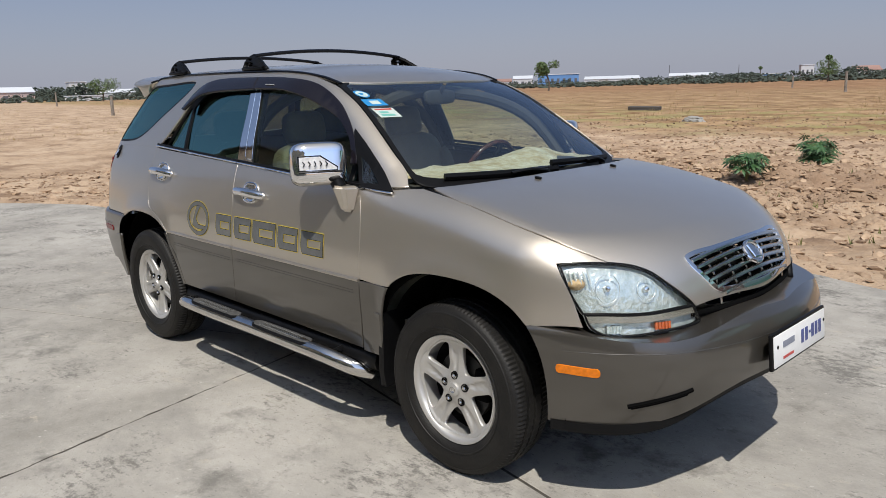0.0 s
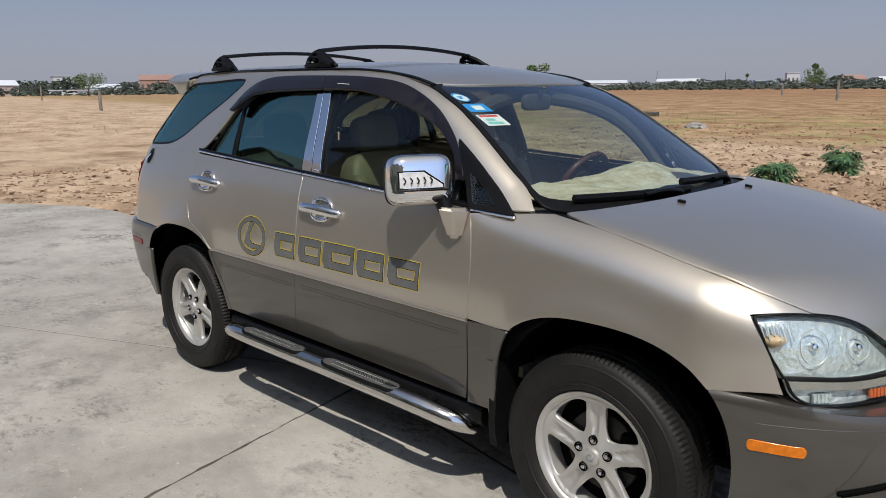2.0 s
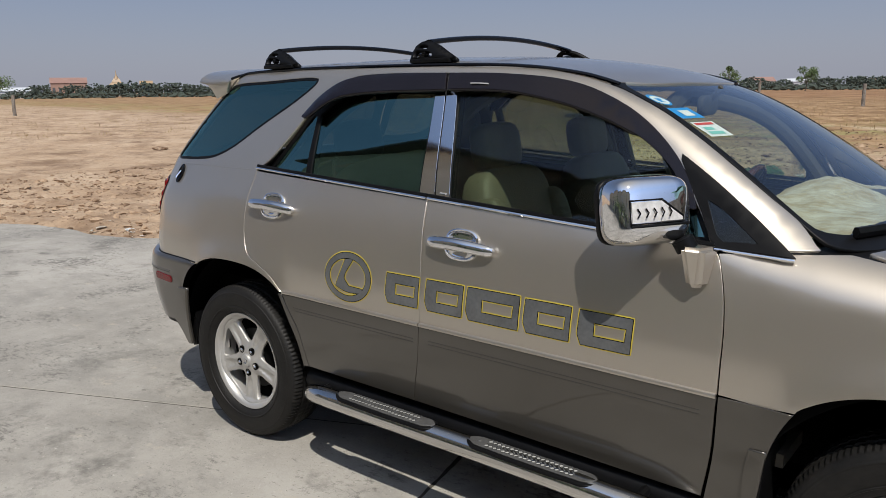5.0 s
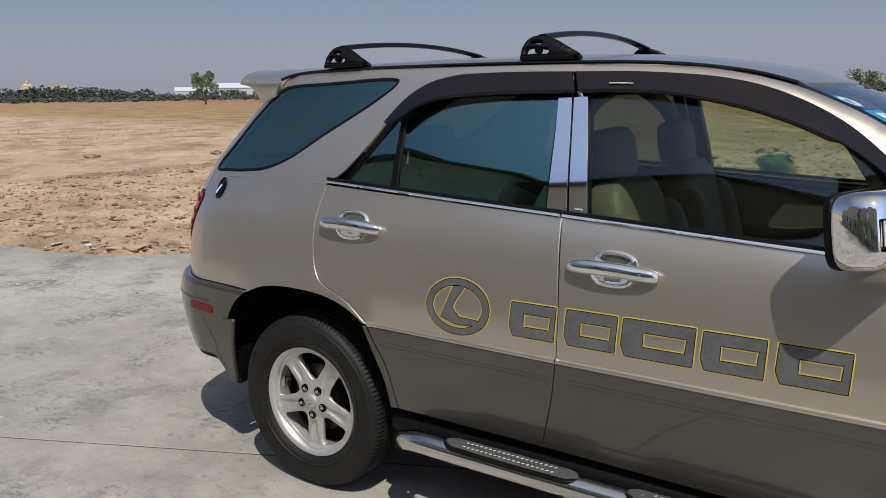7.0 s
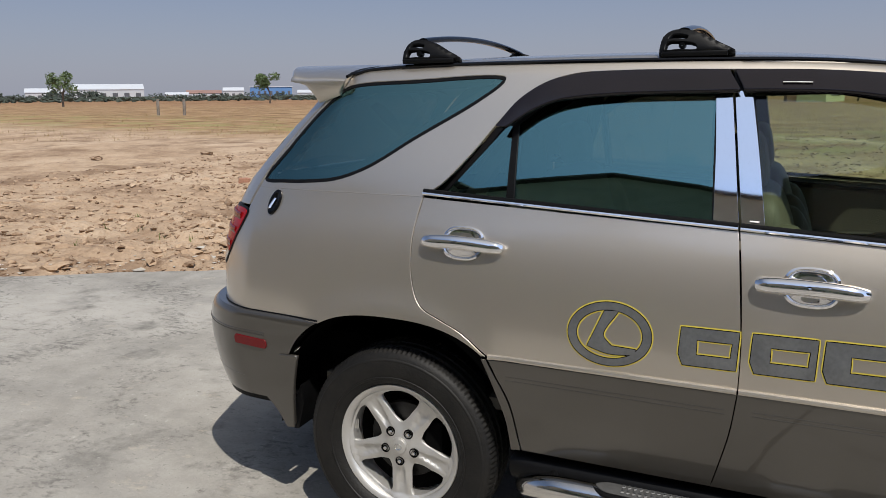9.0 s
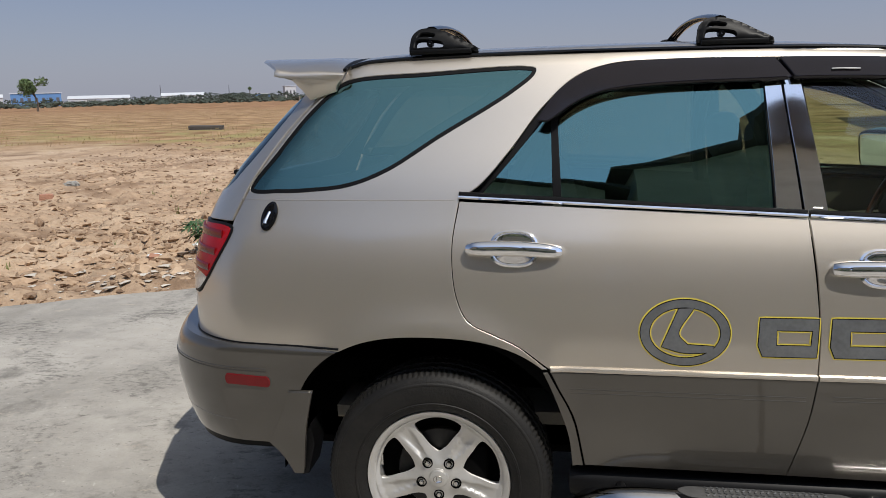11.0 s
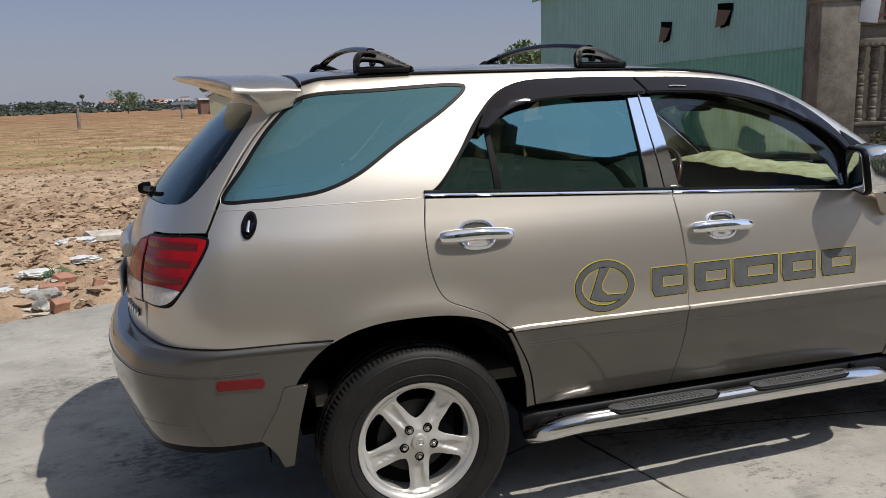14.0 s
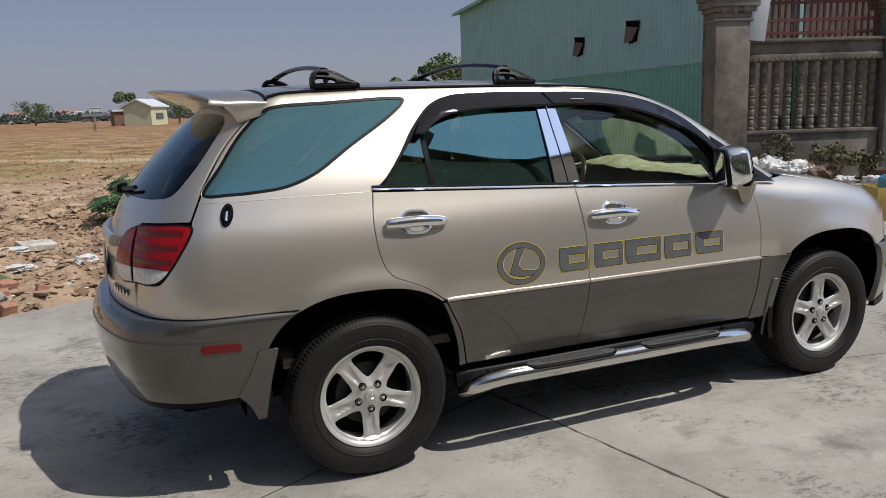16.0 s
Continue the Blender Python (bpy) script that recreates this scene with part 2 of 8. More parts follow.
def sheet(name, loops, f, material, parent=None, step=0.03, edge=0.012, label="", flip=False):
    """A curved sheet with rolled rim. loops: outer line, then holes, in 2D; f maps an array of 2D points to places and normals."""
    pts, edges, k = [], [], 0
    rims = []
    for p in loops:
        n = len(p)
        pts.append(p)
        edges += [(k + i, k + (i + 1) % n) for i in range(n)]
        rims.append((k, n))
        k += n
    lo, hi = loops[0].min(0), loops[0].max(0)
    gx = np.arange(lo[0] + step / 2, hi[0], step)
    gy = np.arange(lo[1] + step / 2, hi[1], step)
    if len(gx) and len(gy):
        g = np.stack(np.meshgrid(gx, gy), -1).reshape(-1, 2)
        ok = inside(g, loops[0])
        for h in loops[1:]:
            ok &= ~inside(g, h)
        g = g[ok]
        b = np.concatenate(loops)
        if len(g):
            near = np.array([np.min(np.hypot(*(b - q).T)) for q in g])
            g = g[near > 0.4 * step]
        pts.append(g)
    allp = np.concatenate(pts)
    vs, _, fs, _, _, _ = delaunay_2d_cdt([Vector(p) for p in allp], edges, [], 0, 1e-7)
    v2 = np.array([tuple(v) for v in vs])
    fs = np.array([tuple(q) for q in fs])
    c = v2[fs].mean(1)
    ok = inside(c, loops[0])
    for h in loops[1:]:
        ok &= ~inside(c, h)
    fs = fs[ok]
    P, N = f(v2)
    a = np.cross(P[fs[:, 1]] - P[fs[:, 0]], P[fs[:, 2]] - P[fs[:, 0]])
    turn = np.einsum("ij,ij->i", a, N[fs].mean(1)) < 0
    fs[turn] = fs[turn][:, ::-1]
    verts, norms, faces = [P], [N], [tuple(q) for q in fs]
    base = len(P)
    if edge:
        for i, p in enumerate(loops):
            n = len(p)
            Q, M = f(p)
            T = np.roll(Q, -1, 0) - np.roll(Q, 1, 0)
            T /= np.maximum(np.linalg.norm(T, axis=1, keepdims=True), 1e-9)
            O = np.cross(T, M)
            out2 = np.roll(p, -1, 0) - np.roll(p, 1, 0)
            sgn = 1 if (area(p) > 0) == (i == 0) else -1
            # outward in the sheet: away from the material
            o2 = np.stack((out2[:, 1], -out2[:, 0]), 1) * sgn
            e, _ = f(p + o2 / np.maximum(np.linalg.norm(o2, axis=1, keepdims=True), 1e-9) * 1e-3)
            s = np.sign(np.einsum("ij,ij->i", O, e - Q))
            O *= np.where(s == 0, 1, s)[:, None]
            rings = [(Q, (M + 0.25 * O)), (Q - M * edge * 0.25 + O * min(0.0015, edge * 0.1), (M * 0.6 + O)), (Q - M * edge, O)]
            for q, nn in rings:
                verts.append(q)
                norms.append(nn / np.linalg.norm(nn, axis=1, keepdims=True))
            for r in range(2):
                s0, s1 = base + r * n, base + (r + 1) * n
                for k in range(n):
                    j = (k + 1) % n
                    quad = (s0 + k, s0 + j, s1 + j, s1 + k)
                    faces.append(quad)
            base += 3 * n
    V, NN = np.concatenate(verts), np.concatenate(norms)
    fixed = []
    for q in faces:
        q = list(q)
        w = np.cross(V[q[1]] - V[q[0]], V[q[2]] - V[q[0]])
        if w @ NN[q].mean(0) < 0:
            q = q[::-1]
        fixed.append(q)
    if flip:
        V, NN = V * (1, -1, 1), NN * (1, -1, 1)
        fixed = [q[::-1] for q in fixed]
    return link(name, V, fixed, material, parent, label, NN)


def caster(G, off, O, U, V, D, dmax=2.6):
    """Throws 2D points of the plane O, U, V along D on to the surface G = off."""
    O, U, V, D = (np.array(a, float) for a in (O, U, V, D))

    def f(p):
        S = O + p[:, :1] * U + p[:, 1:2] * V
        lo, hi = np.zeros(len(p)), np.full(len(p), dmax)
        for _ in range(34):
            m = (lo + hi) / 2
            q = S + m[:, None] * D
            ins = G(q[:, 0], q[:, 1], q[:, 2]) < off
            lo, hi = np.where(ins, m, lo), np.where(ins, hi, m)
        q = S + lo[:, None] * D
        e = 2e-3
        N = np.stack([G(*(q + e * v).T) - G(*(q - e * v).T) for v in np.eye(3)], 1)
        return q, N / np.maximum(np.linalg.norm(N, axis=1, keepdims=True), 1e-9)
    return f


def side_of(G, off=0.0):
    return caster(G, off, (0, 0, 0), (1, 0, 0), (0, 0, 1), (0, -1, 0), 1.6)


def top_of(G, off=0.0):
    return caster(G, off, (0, 0, 0.5), (1, 0, 0), (0, 1, 0), (0, 0, 1), 1.6)


def front_of(G, off=0.0):
    return caster(G, off, (0, 0, 0), (0, 1, 0), (0, 0, 1), (1, 0, 0), 2.8)


def rear_of(G, off=0.0):
    return caster(G, off, (0, 0, 0), (0, 1, 0), (0, 0, 1), (-1, 0, 0), 2.8)


def part(name, bm, material, parent=None, label="", smooth=True):
    """Links a bmesh as one mesh object under a thing or a part."""
    bmesh.ops.recalc_face_normals(bm, faces=bm.faces)
    me = bpy.data.meshes.new(name)
    bm.to_mesh(me)
    bm.free()
    me.materials.append(material)
    if smooth:
        me.polygons.foreach_set("use_smooth", [True] * len(me.polygons))
        me.set_sharp_from_angle(angle=radians(38))
    ob = new(name, me)
    ob.parent = parent
    if label:
        ob["label"] = label
    return ob


def box(w, d, h, m=Matrix(), bevel=0.0, seg=2, bm=None):
    own = bm or bmesh.new()
    r = bmesh.ops.create_cube(own, size=1, matrix=m @ Matrix.Diagonal((w, d, h, 1)))
    if bevel:
        vs = set(r["verts"])
        bmesh.ops.bevel(own, geom=[e for e in own.edges if e.verts[0] in vs and e.verts[1] in vs], offset=bevel, segments=seg, affect="EDGES", profile=0.5)
    return own


def tube(path, r, n=12, cap=True, squash=1.0, bm=None, up=None):
    """A round or squashed bar along a path; r one radius or one a point."""
    own = bm or bmesh.new()
    P = [Vector([float(c) for c in p]) for p in path]
    rr = r if hasattr(r, "__len__") else [r] * len(P)
    rings = []
    ref = Vector(up or (0, 0, 1))
    for i, p in enumerate(P):
        t = (P[min(i + 1, len(P) - 1)] - P[max(i - 1, 0)]).normalized()
        a = t.cross(ref)
        a = a.normalized() if a.length > 1e-3 else t.orthogonal().normalized()
        b = a.cross(t).normalized()
        rings.append([own.verts.new(p + float(rr[i]) * (math.cos(k * math.tau / n) * a + squash * math.sin(k * math.tau / n) * b)) for k in range(n)])
    for s, e in zip(rings, rings[1:]):
        for k in range(n):
            own.faces.new((s[k], s[(k + 1) % n], e[(k + 1) % n], e[k]))
    if cap:
        own.faces.new(rings[0][::-1])
        own.faces.new(rings[-1])
    return own


def lathe(profile, n=48, axis="y", bm=None, m=Matrix(), closed=False):
    """Turns a profile of (radius, along) round an axis."""
    own = bm or bmesh.new()
    rings = []
    for r, a in profile:
        ring = []
        for k in range(n):
            c, s = r * math.cos(k * math.tau / n), r * math.sin(k * math.tau / n)
            ring.append(own.verts.new(m @ Vector((c, a, s) if axis == "y" else (c, s, a) if axis == "z" else (a, c, s))))
        rings.append(ring)
    pairs = list(zip(rings, rings[1:])) + ([(rings[-1], rings[0])] if closed else [])
    for s, e in pairs:
        for k in range(n):
            own.faces.new((s[k], s[(k + 1) % n], e[(k + 1) % n], e[k]))
    return own


def glide(pts, n=40):
    """Smooth 3D line through points."""
    P = np.array(pts, float)
    d = np.r_[0, np.cumsum(np.linalg.norm(np.diff(P, axis=0), axis=1))]
    t = np.linspace(0, d[-1], n)
    return np.stack([spline(d, P[:, i])(t) for i in range(3)], 1) if len(P) > 2 else np.stack([np.interp(t, d, P[:, i]) for i in range(3)], 1)


def thing(name, label, category, at=(0, 0, 0), group="", kind=""):
    return tagged(new(name), label, category, group, kind) if at == (0, 0, 0) else placed(tagged(new(name), label, category, group, kind), at)


def placed(ob, at):
    ob.location = at
    return ob

# ---- the car: its outer form ----
YS = spline([.2, .35, .45, .55, .65, .74, .82, .9, 1.0, 1.08, 1.16, 1.25, 1.4, 1.576, 1.66],
            [.80, .838, .858, .873, .883, .886, .884, .874, .855, .832, .800, .764, .692, .606, .56])
TAPER = spline([-2.4, -2.1, -1.8, -1.4, -1.0, 0, 1.2, 1.5, 1.8, 2.1], [.12, .07, .032, .008, 0, 0, 0, .006, .033, .085])
HOOD = spline([.3, .6, .8, 1.0, 1.3, 1.5, 1.75, 1.95, 2.08, 2.2], [1.6, 1.33, 1.21, 1.16, 1.13, 1.10, 1.045, .985, .935, .86])
NOSE = spline([.4, .55, .68, .8, .92, 1.0], [2.19, 2.19, 2.175, 2.155, 2.125, 2.09])
ROOF = spline([-2.0, -1.8, -1.65, -1.04, -.3, .02, .26, .45, .7], [1.60, 1.63, 1.648, 1.672, 1.665, 1.641, 1.602, 1.558, 1.485])
SCREEN = spline([.8, 1.0, 1.13, 1.3, 1.45, 1.56, 1.65], [1.62, 1.345, 1.155, .895, .645, .43, .24])
TAIL = spline([.5, .7, .9, 1.0, 1.1, 1.228, 1.4, 1.55, 1.64], [-2.25, -2.275, -2.275, -2.26, -2.225, -2.15, -1.99, -1.835, -1.74])
HUBX, HUBZ = 1.31, 0.355


def flare(x, z):
    d = np.minimum(np.hypot(x - HUBX, z - HUBZ), np.hypot(x + HUBX, z - HUBZ))
    return 0.017 * np.exp(-((d - 0.465) / 0.070) ** 2) * np.clip((np.abs(x) - .90) / .09, 0, 1)


def g_side(x, y, z):
    return np.abs(y) - YS(z) + TAPER(x) - flare(x, z)


def g_tail(x, y, z):
    return TAIL(z) + 0.26 * y**2 + 0.10 * y**4 - x


def g_low(x, y, z):
    """Engine bay, wings and nose."""
    hood = z - HOOD(x) + (0.02 + 0.033 * np.clip(x - 1.0, 0, 1.2)) * (y / 0.7) ** 2
    nose = x - NOSE(z) + 0.33 * y**2 + 0.20 * y**4
    return rint(rint(g_side(x, y, z), hood, 0.12), nose, 0.16)


def g_cab(x, y, z):
    """Cabin, doors and tail."""
    roof = (z - ROOF(x) + 0.030 * (y / 0.55) ** 2) * 0.98
    screen = (x - SCREEN(z) + 0.28 * y**2) * 0.53
    s = g_side(x, y, z) + 0.045 * np.clip((x - 0.25) / 0.75, 0, 1.5) ** 2 * np.clip((z - 1.06) / 0.12, 0, 1)
    a = rint(rint(s, roof, 0.035), screen, 0.05)
    return rint(a, g_tail(x, y, z) * 0.9, 0.13)


BFX = spline([.28, .36, .45, .55, .62, .68, .72], [2.20, 2.25, 2.285, 2.30, 2.295, 2.27, 2.24])
BRX = spline([.36, .45, .55, .66, .74, .80], [-2.27, -2.315, -2.345, -2.36, -2.345, -2.31])


def g_fbump(x, y, z):
    s = np.abs(y) - YS(np.minimum(z, .75)) - 0.016 + TAPER(x) * 0.9
    f = x - BFX(z) + 0.34 * y**2 + 0.22 * y**4
    return rint(rint(s, f, 0.22), z - 0.712 + 0.02 * np.clip(1.9 - x, 0, .2), 0.035)


def g_rbump(x, y, z):
    s = np.abs(y) - YS(np.minimum(z, .75)) - 0.012 + TAPER(x) * 0.85
    f = BRX(z) + 0.235 * y**2 + 0.11 * y**4 - x
    return rint(rint(s, f, 0.17), z - 0.778, 0.03)


car = thing("parked_car", "champagne metallic sport utility car with grey lower panels, parked on concrete", "car")


def both(build):
    """Right side, then the same mirrored."""
    for flip in (False, True):
        build(flip)


def panel(name, ctrl, f, material, parent=car, holes=(), step=0.035, gap=0.0025, edge=0.012, flip=False, label="", fine=None):
    loops = [inset(outline(ctrl, fine or step * 0.6), gap)] + [inset(outline(h, fine or step * 0.5), -0.0) for h in holes]
    return sheet(name, loops, f, material, parent, step, edge, label, flip)


def ring_arc(cx, r, a0, a1, n, z=HUBZ, squeeze=1.0):
    return [(cx + r * math.cos(radians(a)), z + squeeze * r * math.sin(radians(a))) for a in np.linspace(a0, a1, n)]


def arch_ring(cx, a0, a1, n, a=.458, b=.4635, p=2.6):
    """Wheel opening, a little squarer than a circle, round a hub at cx."""
    out = []
    for t in np.radians(np.linspace(a0, a1, n)):
        c, k = math.cos(t), math.sin(t)
        out.append((cx + a * math.copysign(abs(c) ** (2 / p), c), HUBZ + b * abs(k) ** (2 / p)))
    return out


def arch_half(z, a=.458, b=.4635, p=2.6):
    """Half width of the wheel opening at a height."""
    return a * np.maximum(1 - np.clip(np.abs(np.maximum(z, .36) - HUBZ) / b, 0, 1) ** p, 0.0) ** (1 / p)


RARCHX, FARCHX = -1.316, 1.333


def belt(x):
    return 1.1435 - 0.0545 * x


STRIPE = 0.728
SPLIT = [(-.327, 1.587), (-.300, 1.40), (-.268, 1.16), (-.252, 1.00), (-.243, .85), (-.243, .728), (-.258, .60), (-.290, .46), (-.300, .42)]
RARCH = [(-.865, .428), (-.90, .585), (-.945, .68), (-.975, .737), (-1.06, .80), (-1.13, .832), (-1.205, .87), (-1.24, .94), (-1.253, 1.08), (-1.235, 1.205)]
ARCHX = 1.345
FEDGE = [(.765, .40), (.792, .55), (.802, .728), (.803, .90), (.79, 1.01), (.765, 1.09), (.75, 1.104)]


def C(p):
    return (*p[:2], 1)


def along(line, z0, z1):
    return [p for p in line if min(z0, z1) - 1e-6 <= p[1] <= max(z0, z1) + 1e-6]


# the bonnet is thrown forwards and up on to the form
D45 = (.6, 0, .8)
bonnet_cast = caster(g_low, 0.0, (1.2, 0, .35), (0, 1, 0), (-.8, 0, .6), D45, 2.0)


def B3(x, y, z):
    return (y, -.8 * (x - 1.2) + .6 * (z - .35))


def mirrored(half):
    """Right half from the middle line and round, then its mirror."""
    left = [(-p[0], *p[1:]) for p in half[::-1] if abs(p[0]) > 1e-6]
    return half + left


BONNET_SIDE = [C(B3(1.10, -.722, 1.118)), B3(1.24, -.752, 1.095), B3(1.4, -.765, 1.062), B3(1.58, -.770, 1.022), B3(1.76, -.742, .972), C(B3(1.893, -.664, .917))]
hb = [B3(1.235, 0, 1.135), B3(1.215, -.35, 1.135), B3(1.15, -.62, 1.13)] + BONNET_SIDE + [B3(1.947, -.592, .90), B3(1.99, -.547, .876), B3(2.04, -.50, .827), C(B3(2.098, -.42, .738)), B3(2.13, -.2, .728), B3(2.15, 0, .722)]


# front edge of the windscreen pillar, where the side turns into the glass
xs_p = np.linspace(.15, 1.12, 300)
PILLAR = [(float(np.interp(-y, side_of(g_cab)(np.stack((xs_p, np.full(300, z)), 1))[0][:, 1], xs_p)), z) for y, z in ((.582, 1.54), (.599, 1.50), (.616, 1.46), (.640, 1.39), (.664, 1.32), (.687, 1.25), (.708, 1.18))]


def car_side(flip):
    low, cab = side_of(g_low), side_of(g_cab)
    clad = side_of(g_cab, 0.006)
    # doors: painted skin above the stripe, grey panel under it
    rear = thing("rear_door", "", "")
    rear.parent = car
    front = thing("front_door", "", "")
    front.parent = car
    up_r = [C(RARCH[-1])] + [C((-.2695, 1.158))] + along(SPLIT, 1.15, .73)[1:] + [C((-.243, STRIPE)), C((-.970, STRIPE + .006))] + along(RARCH, .75, 1.20)
    panel("door_skin", up_r, cab, PAINT, rear, flip=flip)
    lo_r = [C((-.966, STRIPE - .002)), C((-.243, STRIPE - .006)), (-.258, .60), (-.290, .46), C((-.300, .42)), C((-.866, .425)), (-.90, .585), (-.945, .68)]
    panel("lower_door_panel", lo_r, clad, CLAD, rear, flip=flip)
    up_f = [C((-.2685, 1.158)), C((.75, 1.104)), (.765, 1.09), (.79, 1.01), (.803, .90), C((.802, STRIPE - .005)), C((-.243, STRIPE)), (-.243, .85), (-.252, 1.0)]
    panel("door_skin", up_f, cab, PAINT, front, flip=flip)
    lo_f = [C((-.243, STRIPE - .006)), C((.802, STRIPE - .011)), (.792, .55), C((.765, .40)), C((-.300, .42)), (-.290, .46), (-.258, .60)]
    panel("lower_door_panel", lo_f, clad, CLAD, front, flip=flip)
    # pressed lines in the lower panels, their shade laid on as thin dark bars, and the bright ledge on top of them
    for nm, x0, x1, dr in (("pressed_line", -.93, -.262, rear), ("pressed_line", -.222, .77, front)):
        for dz in (-.052, -.064):
            P, N = clad(np.stack((np.linspace(x0 + .02, x1 - .01, 40), np.full(40, STRIPE + dz) - 0.004 * np.linspace(0, 1, 40)), 1))
            if flip:
                P = P * (1, -1, 1)
            part(nm, tube(P, 0.0011, 6), GROOVE, dr)
    for x0, x1, dr in ((-.967, -.2455, rear), (-.2405, .80, front)):
        P, N = side_of(g_cab, 0.004)(np.stack((np.linspace(x0, x1, 50), np.linspace(STRIPE + .006 if x0 < -.5 else STRIPE, STRIPE if x0 < -.5 else STRIPE - .006, 50)), 1))
        if flip:
            P = P * (1, -1, 1)
        part("body_moulding", tube(P, 0.0075, 8, squash=1.1), PAINT, dr)
    # rear quarter with its pillars, a hole for the quarter glass
    qarch = arch_ring(RARCHX, 50.5, 122, 16)
    quarter = [C((-1.235, 1.211)), (-1.253, 1.08), (-1.24, .94), (-1.205, .87), (-1.13, .832), (-1.06, .80), C((-.974, STRIPE + .006)), C((-.990, STRIPE + .004))] + qarch[:-1] + [C((-1.597, .764)), (-1.85, .764), C((-2.185, .766)), (-2.175, .86), C((-2.17, .90)), (-2.10, .905), (-2.062, .945), (-2.01, 1.03), (-1.965, 1.11), C((-1.957, 1.14)), (-1.925, 1.205),
              (-1.88, 1.29), (-1.775, 1.435), C((-1.642, 1.562)), C((-1.622, 1.614)), (-1.04, 1.637), (-.3, 1.632), (.02, 1.608), (.20, 1.578), *PILLAR, C((1.0, 1.123)), C((.752, 1.107)), (.735, 1.118), (.68, 1.205), (.58, 1.342),
              (.45, 1.447), (.30, 1.522), (.15, 1.562), (-.08, 1.586), (-.33, 1.594), (-.64, 1.597), (-.80, 1.588), (-.90, 1.553), (-1.0, 1.462), (-1.09, 1.345), (-1.18, 1.245)]
    qglass = [(-1.908, 1.233), (-1.80, 1.226), (-1.70, 1.230), (-1.58, 1.244), (-1.46, 1.287), (-1.30, 1.384), (-1.09, 1.508), (-1.018, 1.566), (-1.015, 1.584), (-1.05, 1.592), (-1.35, 1.582), (-1.57, 1.572), (-1.625, 1.558), (-1.73, 1.470), (-1.83, 1.345)]
    panel("quarter_panel", quarter, side_of(g_cab), PAINT, car, [qglass], flip=flip, step=0.03)
    panel("window_seal", inset(outline(qglass, .02), 0.001).tolist(), side_of(g_cab, -0.003), BLACK, car, [inset(outline(qglass, .02), 0.012).tolist()], flip=flip, step=.03, gap=0)
    panel("quarter_window", inset(outline(qglass, .02), 0.010).tolist(), side_of(g_cab, -0.006), GLASS_R, car, flip=flip, step=.05, gap=0, edge=0)
    flank = [C((-.972, STRIPE - .001)), C((-.988, STRIPE - .001)), (-.967, .68), (-.938, .60), (-.914, .52), C((-.902, .42)), C((-.869, .424)), (-.903, .585), (-.948, .68)]
    panel("arch_moulding", flank, clad, CLAD, car, flip=flip, step=.025)
    # front wing
    wing = caster(g_low, 0.0, (0, 0, .75), (1, 0, 0), (0, .66, .75), (0, -.75, .66), 1.6)

    def W(x, z):
        q = low(np.array([[x, z]]))[0][0]
        return (x, .66 * q[1] + .75 * (q[2] - .75))

    def W3(x, y, z):
        return (x, .66 * y + .75 * (z - .75))
    edge3 = [bonnet_cast(np.array([q[:2]]))[0][0] for q in BONNET_SIDE]
    top_edge = [(q[0], .66 * (q[1] - .004) + .75 * (q[2] - .75)) for q in edge3]
    farch = arch_ring(FARCHX, 130, 52, 16)
    lamp = [C(W(1.872, .70)), W(1.836, .80), W(1.80, .87), C(W3(1.772, -.797, .918)), W3(1.835, -.745, .925)]
    w = [C(W(.804, STRIPE - .006)), C(W(1.002, STRIPE - .004))] + [W(*p) for p in farch] + [C(W(1.695, .694)), W(1.75, .697)] + lamp + [C(top_edge[-1])] + top_edge[-2:0:-1] + [
         C(W3(1.07, -.745, 1.12)), C(W3(.985, -.775, 1.115)), C(W(.762, 1.098)), W(.79, 1.01), W(.804, .90)]
    panel("front_wing", w, wing, PAINT, car, flip=flip)
    wl = [C((.806, STRIPE - .007)), C((1.001, STRIPE - .003)), (.975, .68), (.948, .61), (.927, .53), (.914, .45), C((.908, .39)), C((.770, .39)), (.797, .55)]
    panel("lower_wing_panel", wl, side_of(g_cab, 0.006), CLAD, car, flip=flip)
    # added near-black sheet behind the shut lines, for the shade in the gaps
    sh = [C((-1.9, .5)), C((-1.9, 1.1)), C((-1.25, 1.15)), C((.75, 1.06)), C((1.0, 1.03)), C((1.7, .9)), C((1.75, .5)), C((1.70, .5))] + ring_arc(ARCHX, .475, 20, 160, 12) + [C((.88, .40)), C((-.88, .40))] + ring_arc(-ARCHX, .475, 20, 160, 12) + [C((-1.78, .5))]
    panel("gap_shade_sheet", sh, side_of(lambda x, y, z: np.maximum(g_side(x, y, z), -1), -0.03), DARK, car, flip=flip, step=.12, edge=0)
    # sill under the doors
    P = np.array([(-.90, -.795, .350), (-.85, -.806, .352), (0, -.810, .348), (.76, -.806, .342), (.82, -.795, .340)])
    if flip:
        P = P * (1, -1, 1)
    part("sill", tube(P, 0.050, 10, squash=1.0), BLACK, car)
    # wheel arch liners, near-black so that the arch's shade is in their colour
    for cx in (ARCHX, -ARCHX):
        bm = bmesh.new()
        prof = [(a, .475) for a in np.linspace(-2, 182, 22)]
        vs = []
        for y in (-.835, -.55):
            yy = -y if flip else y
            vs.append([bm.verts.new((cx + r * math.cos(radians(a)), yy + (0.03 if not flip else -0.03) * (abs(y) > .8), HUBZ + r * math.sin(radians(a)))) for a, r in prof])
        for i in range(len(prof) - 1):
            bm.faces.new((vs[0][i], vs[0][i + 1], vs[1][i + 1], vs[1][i]))
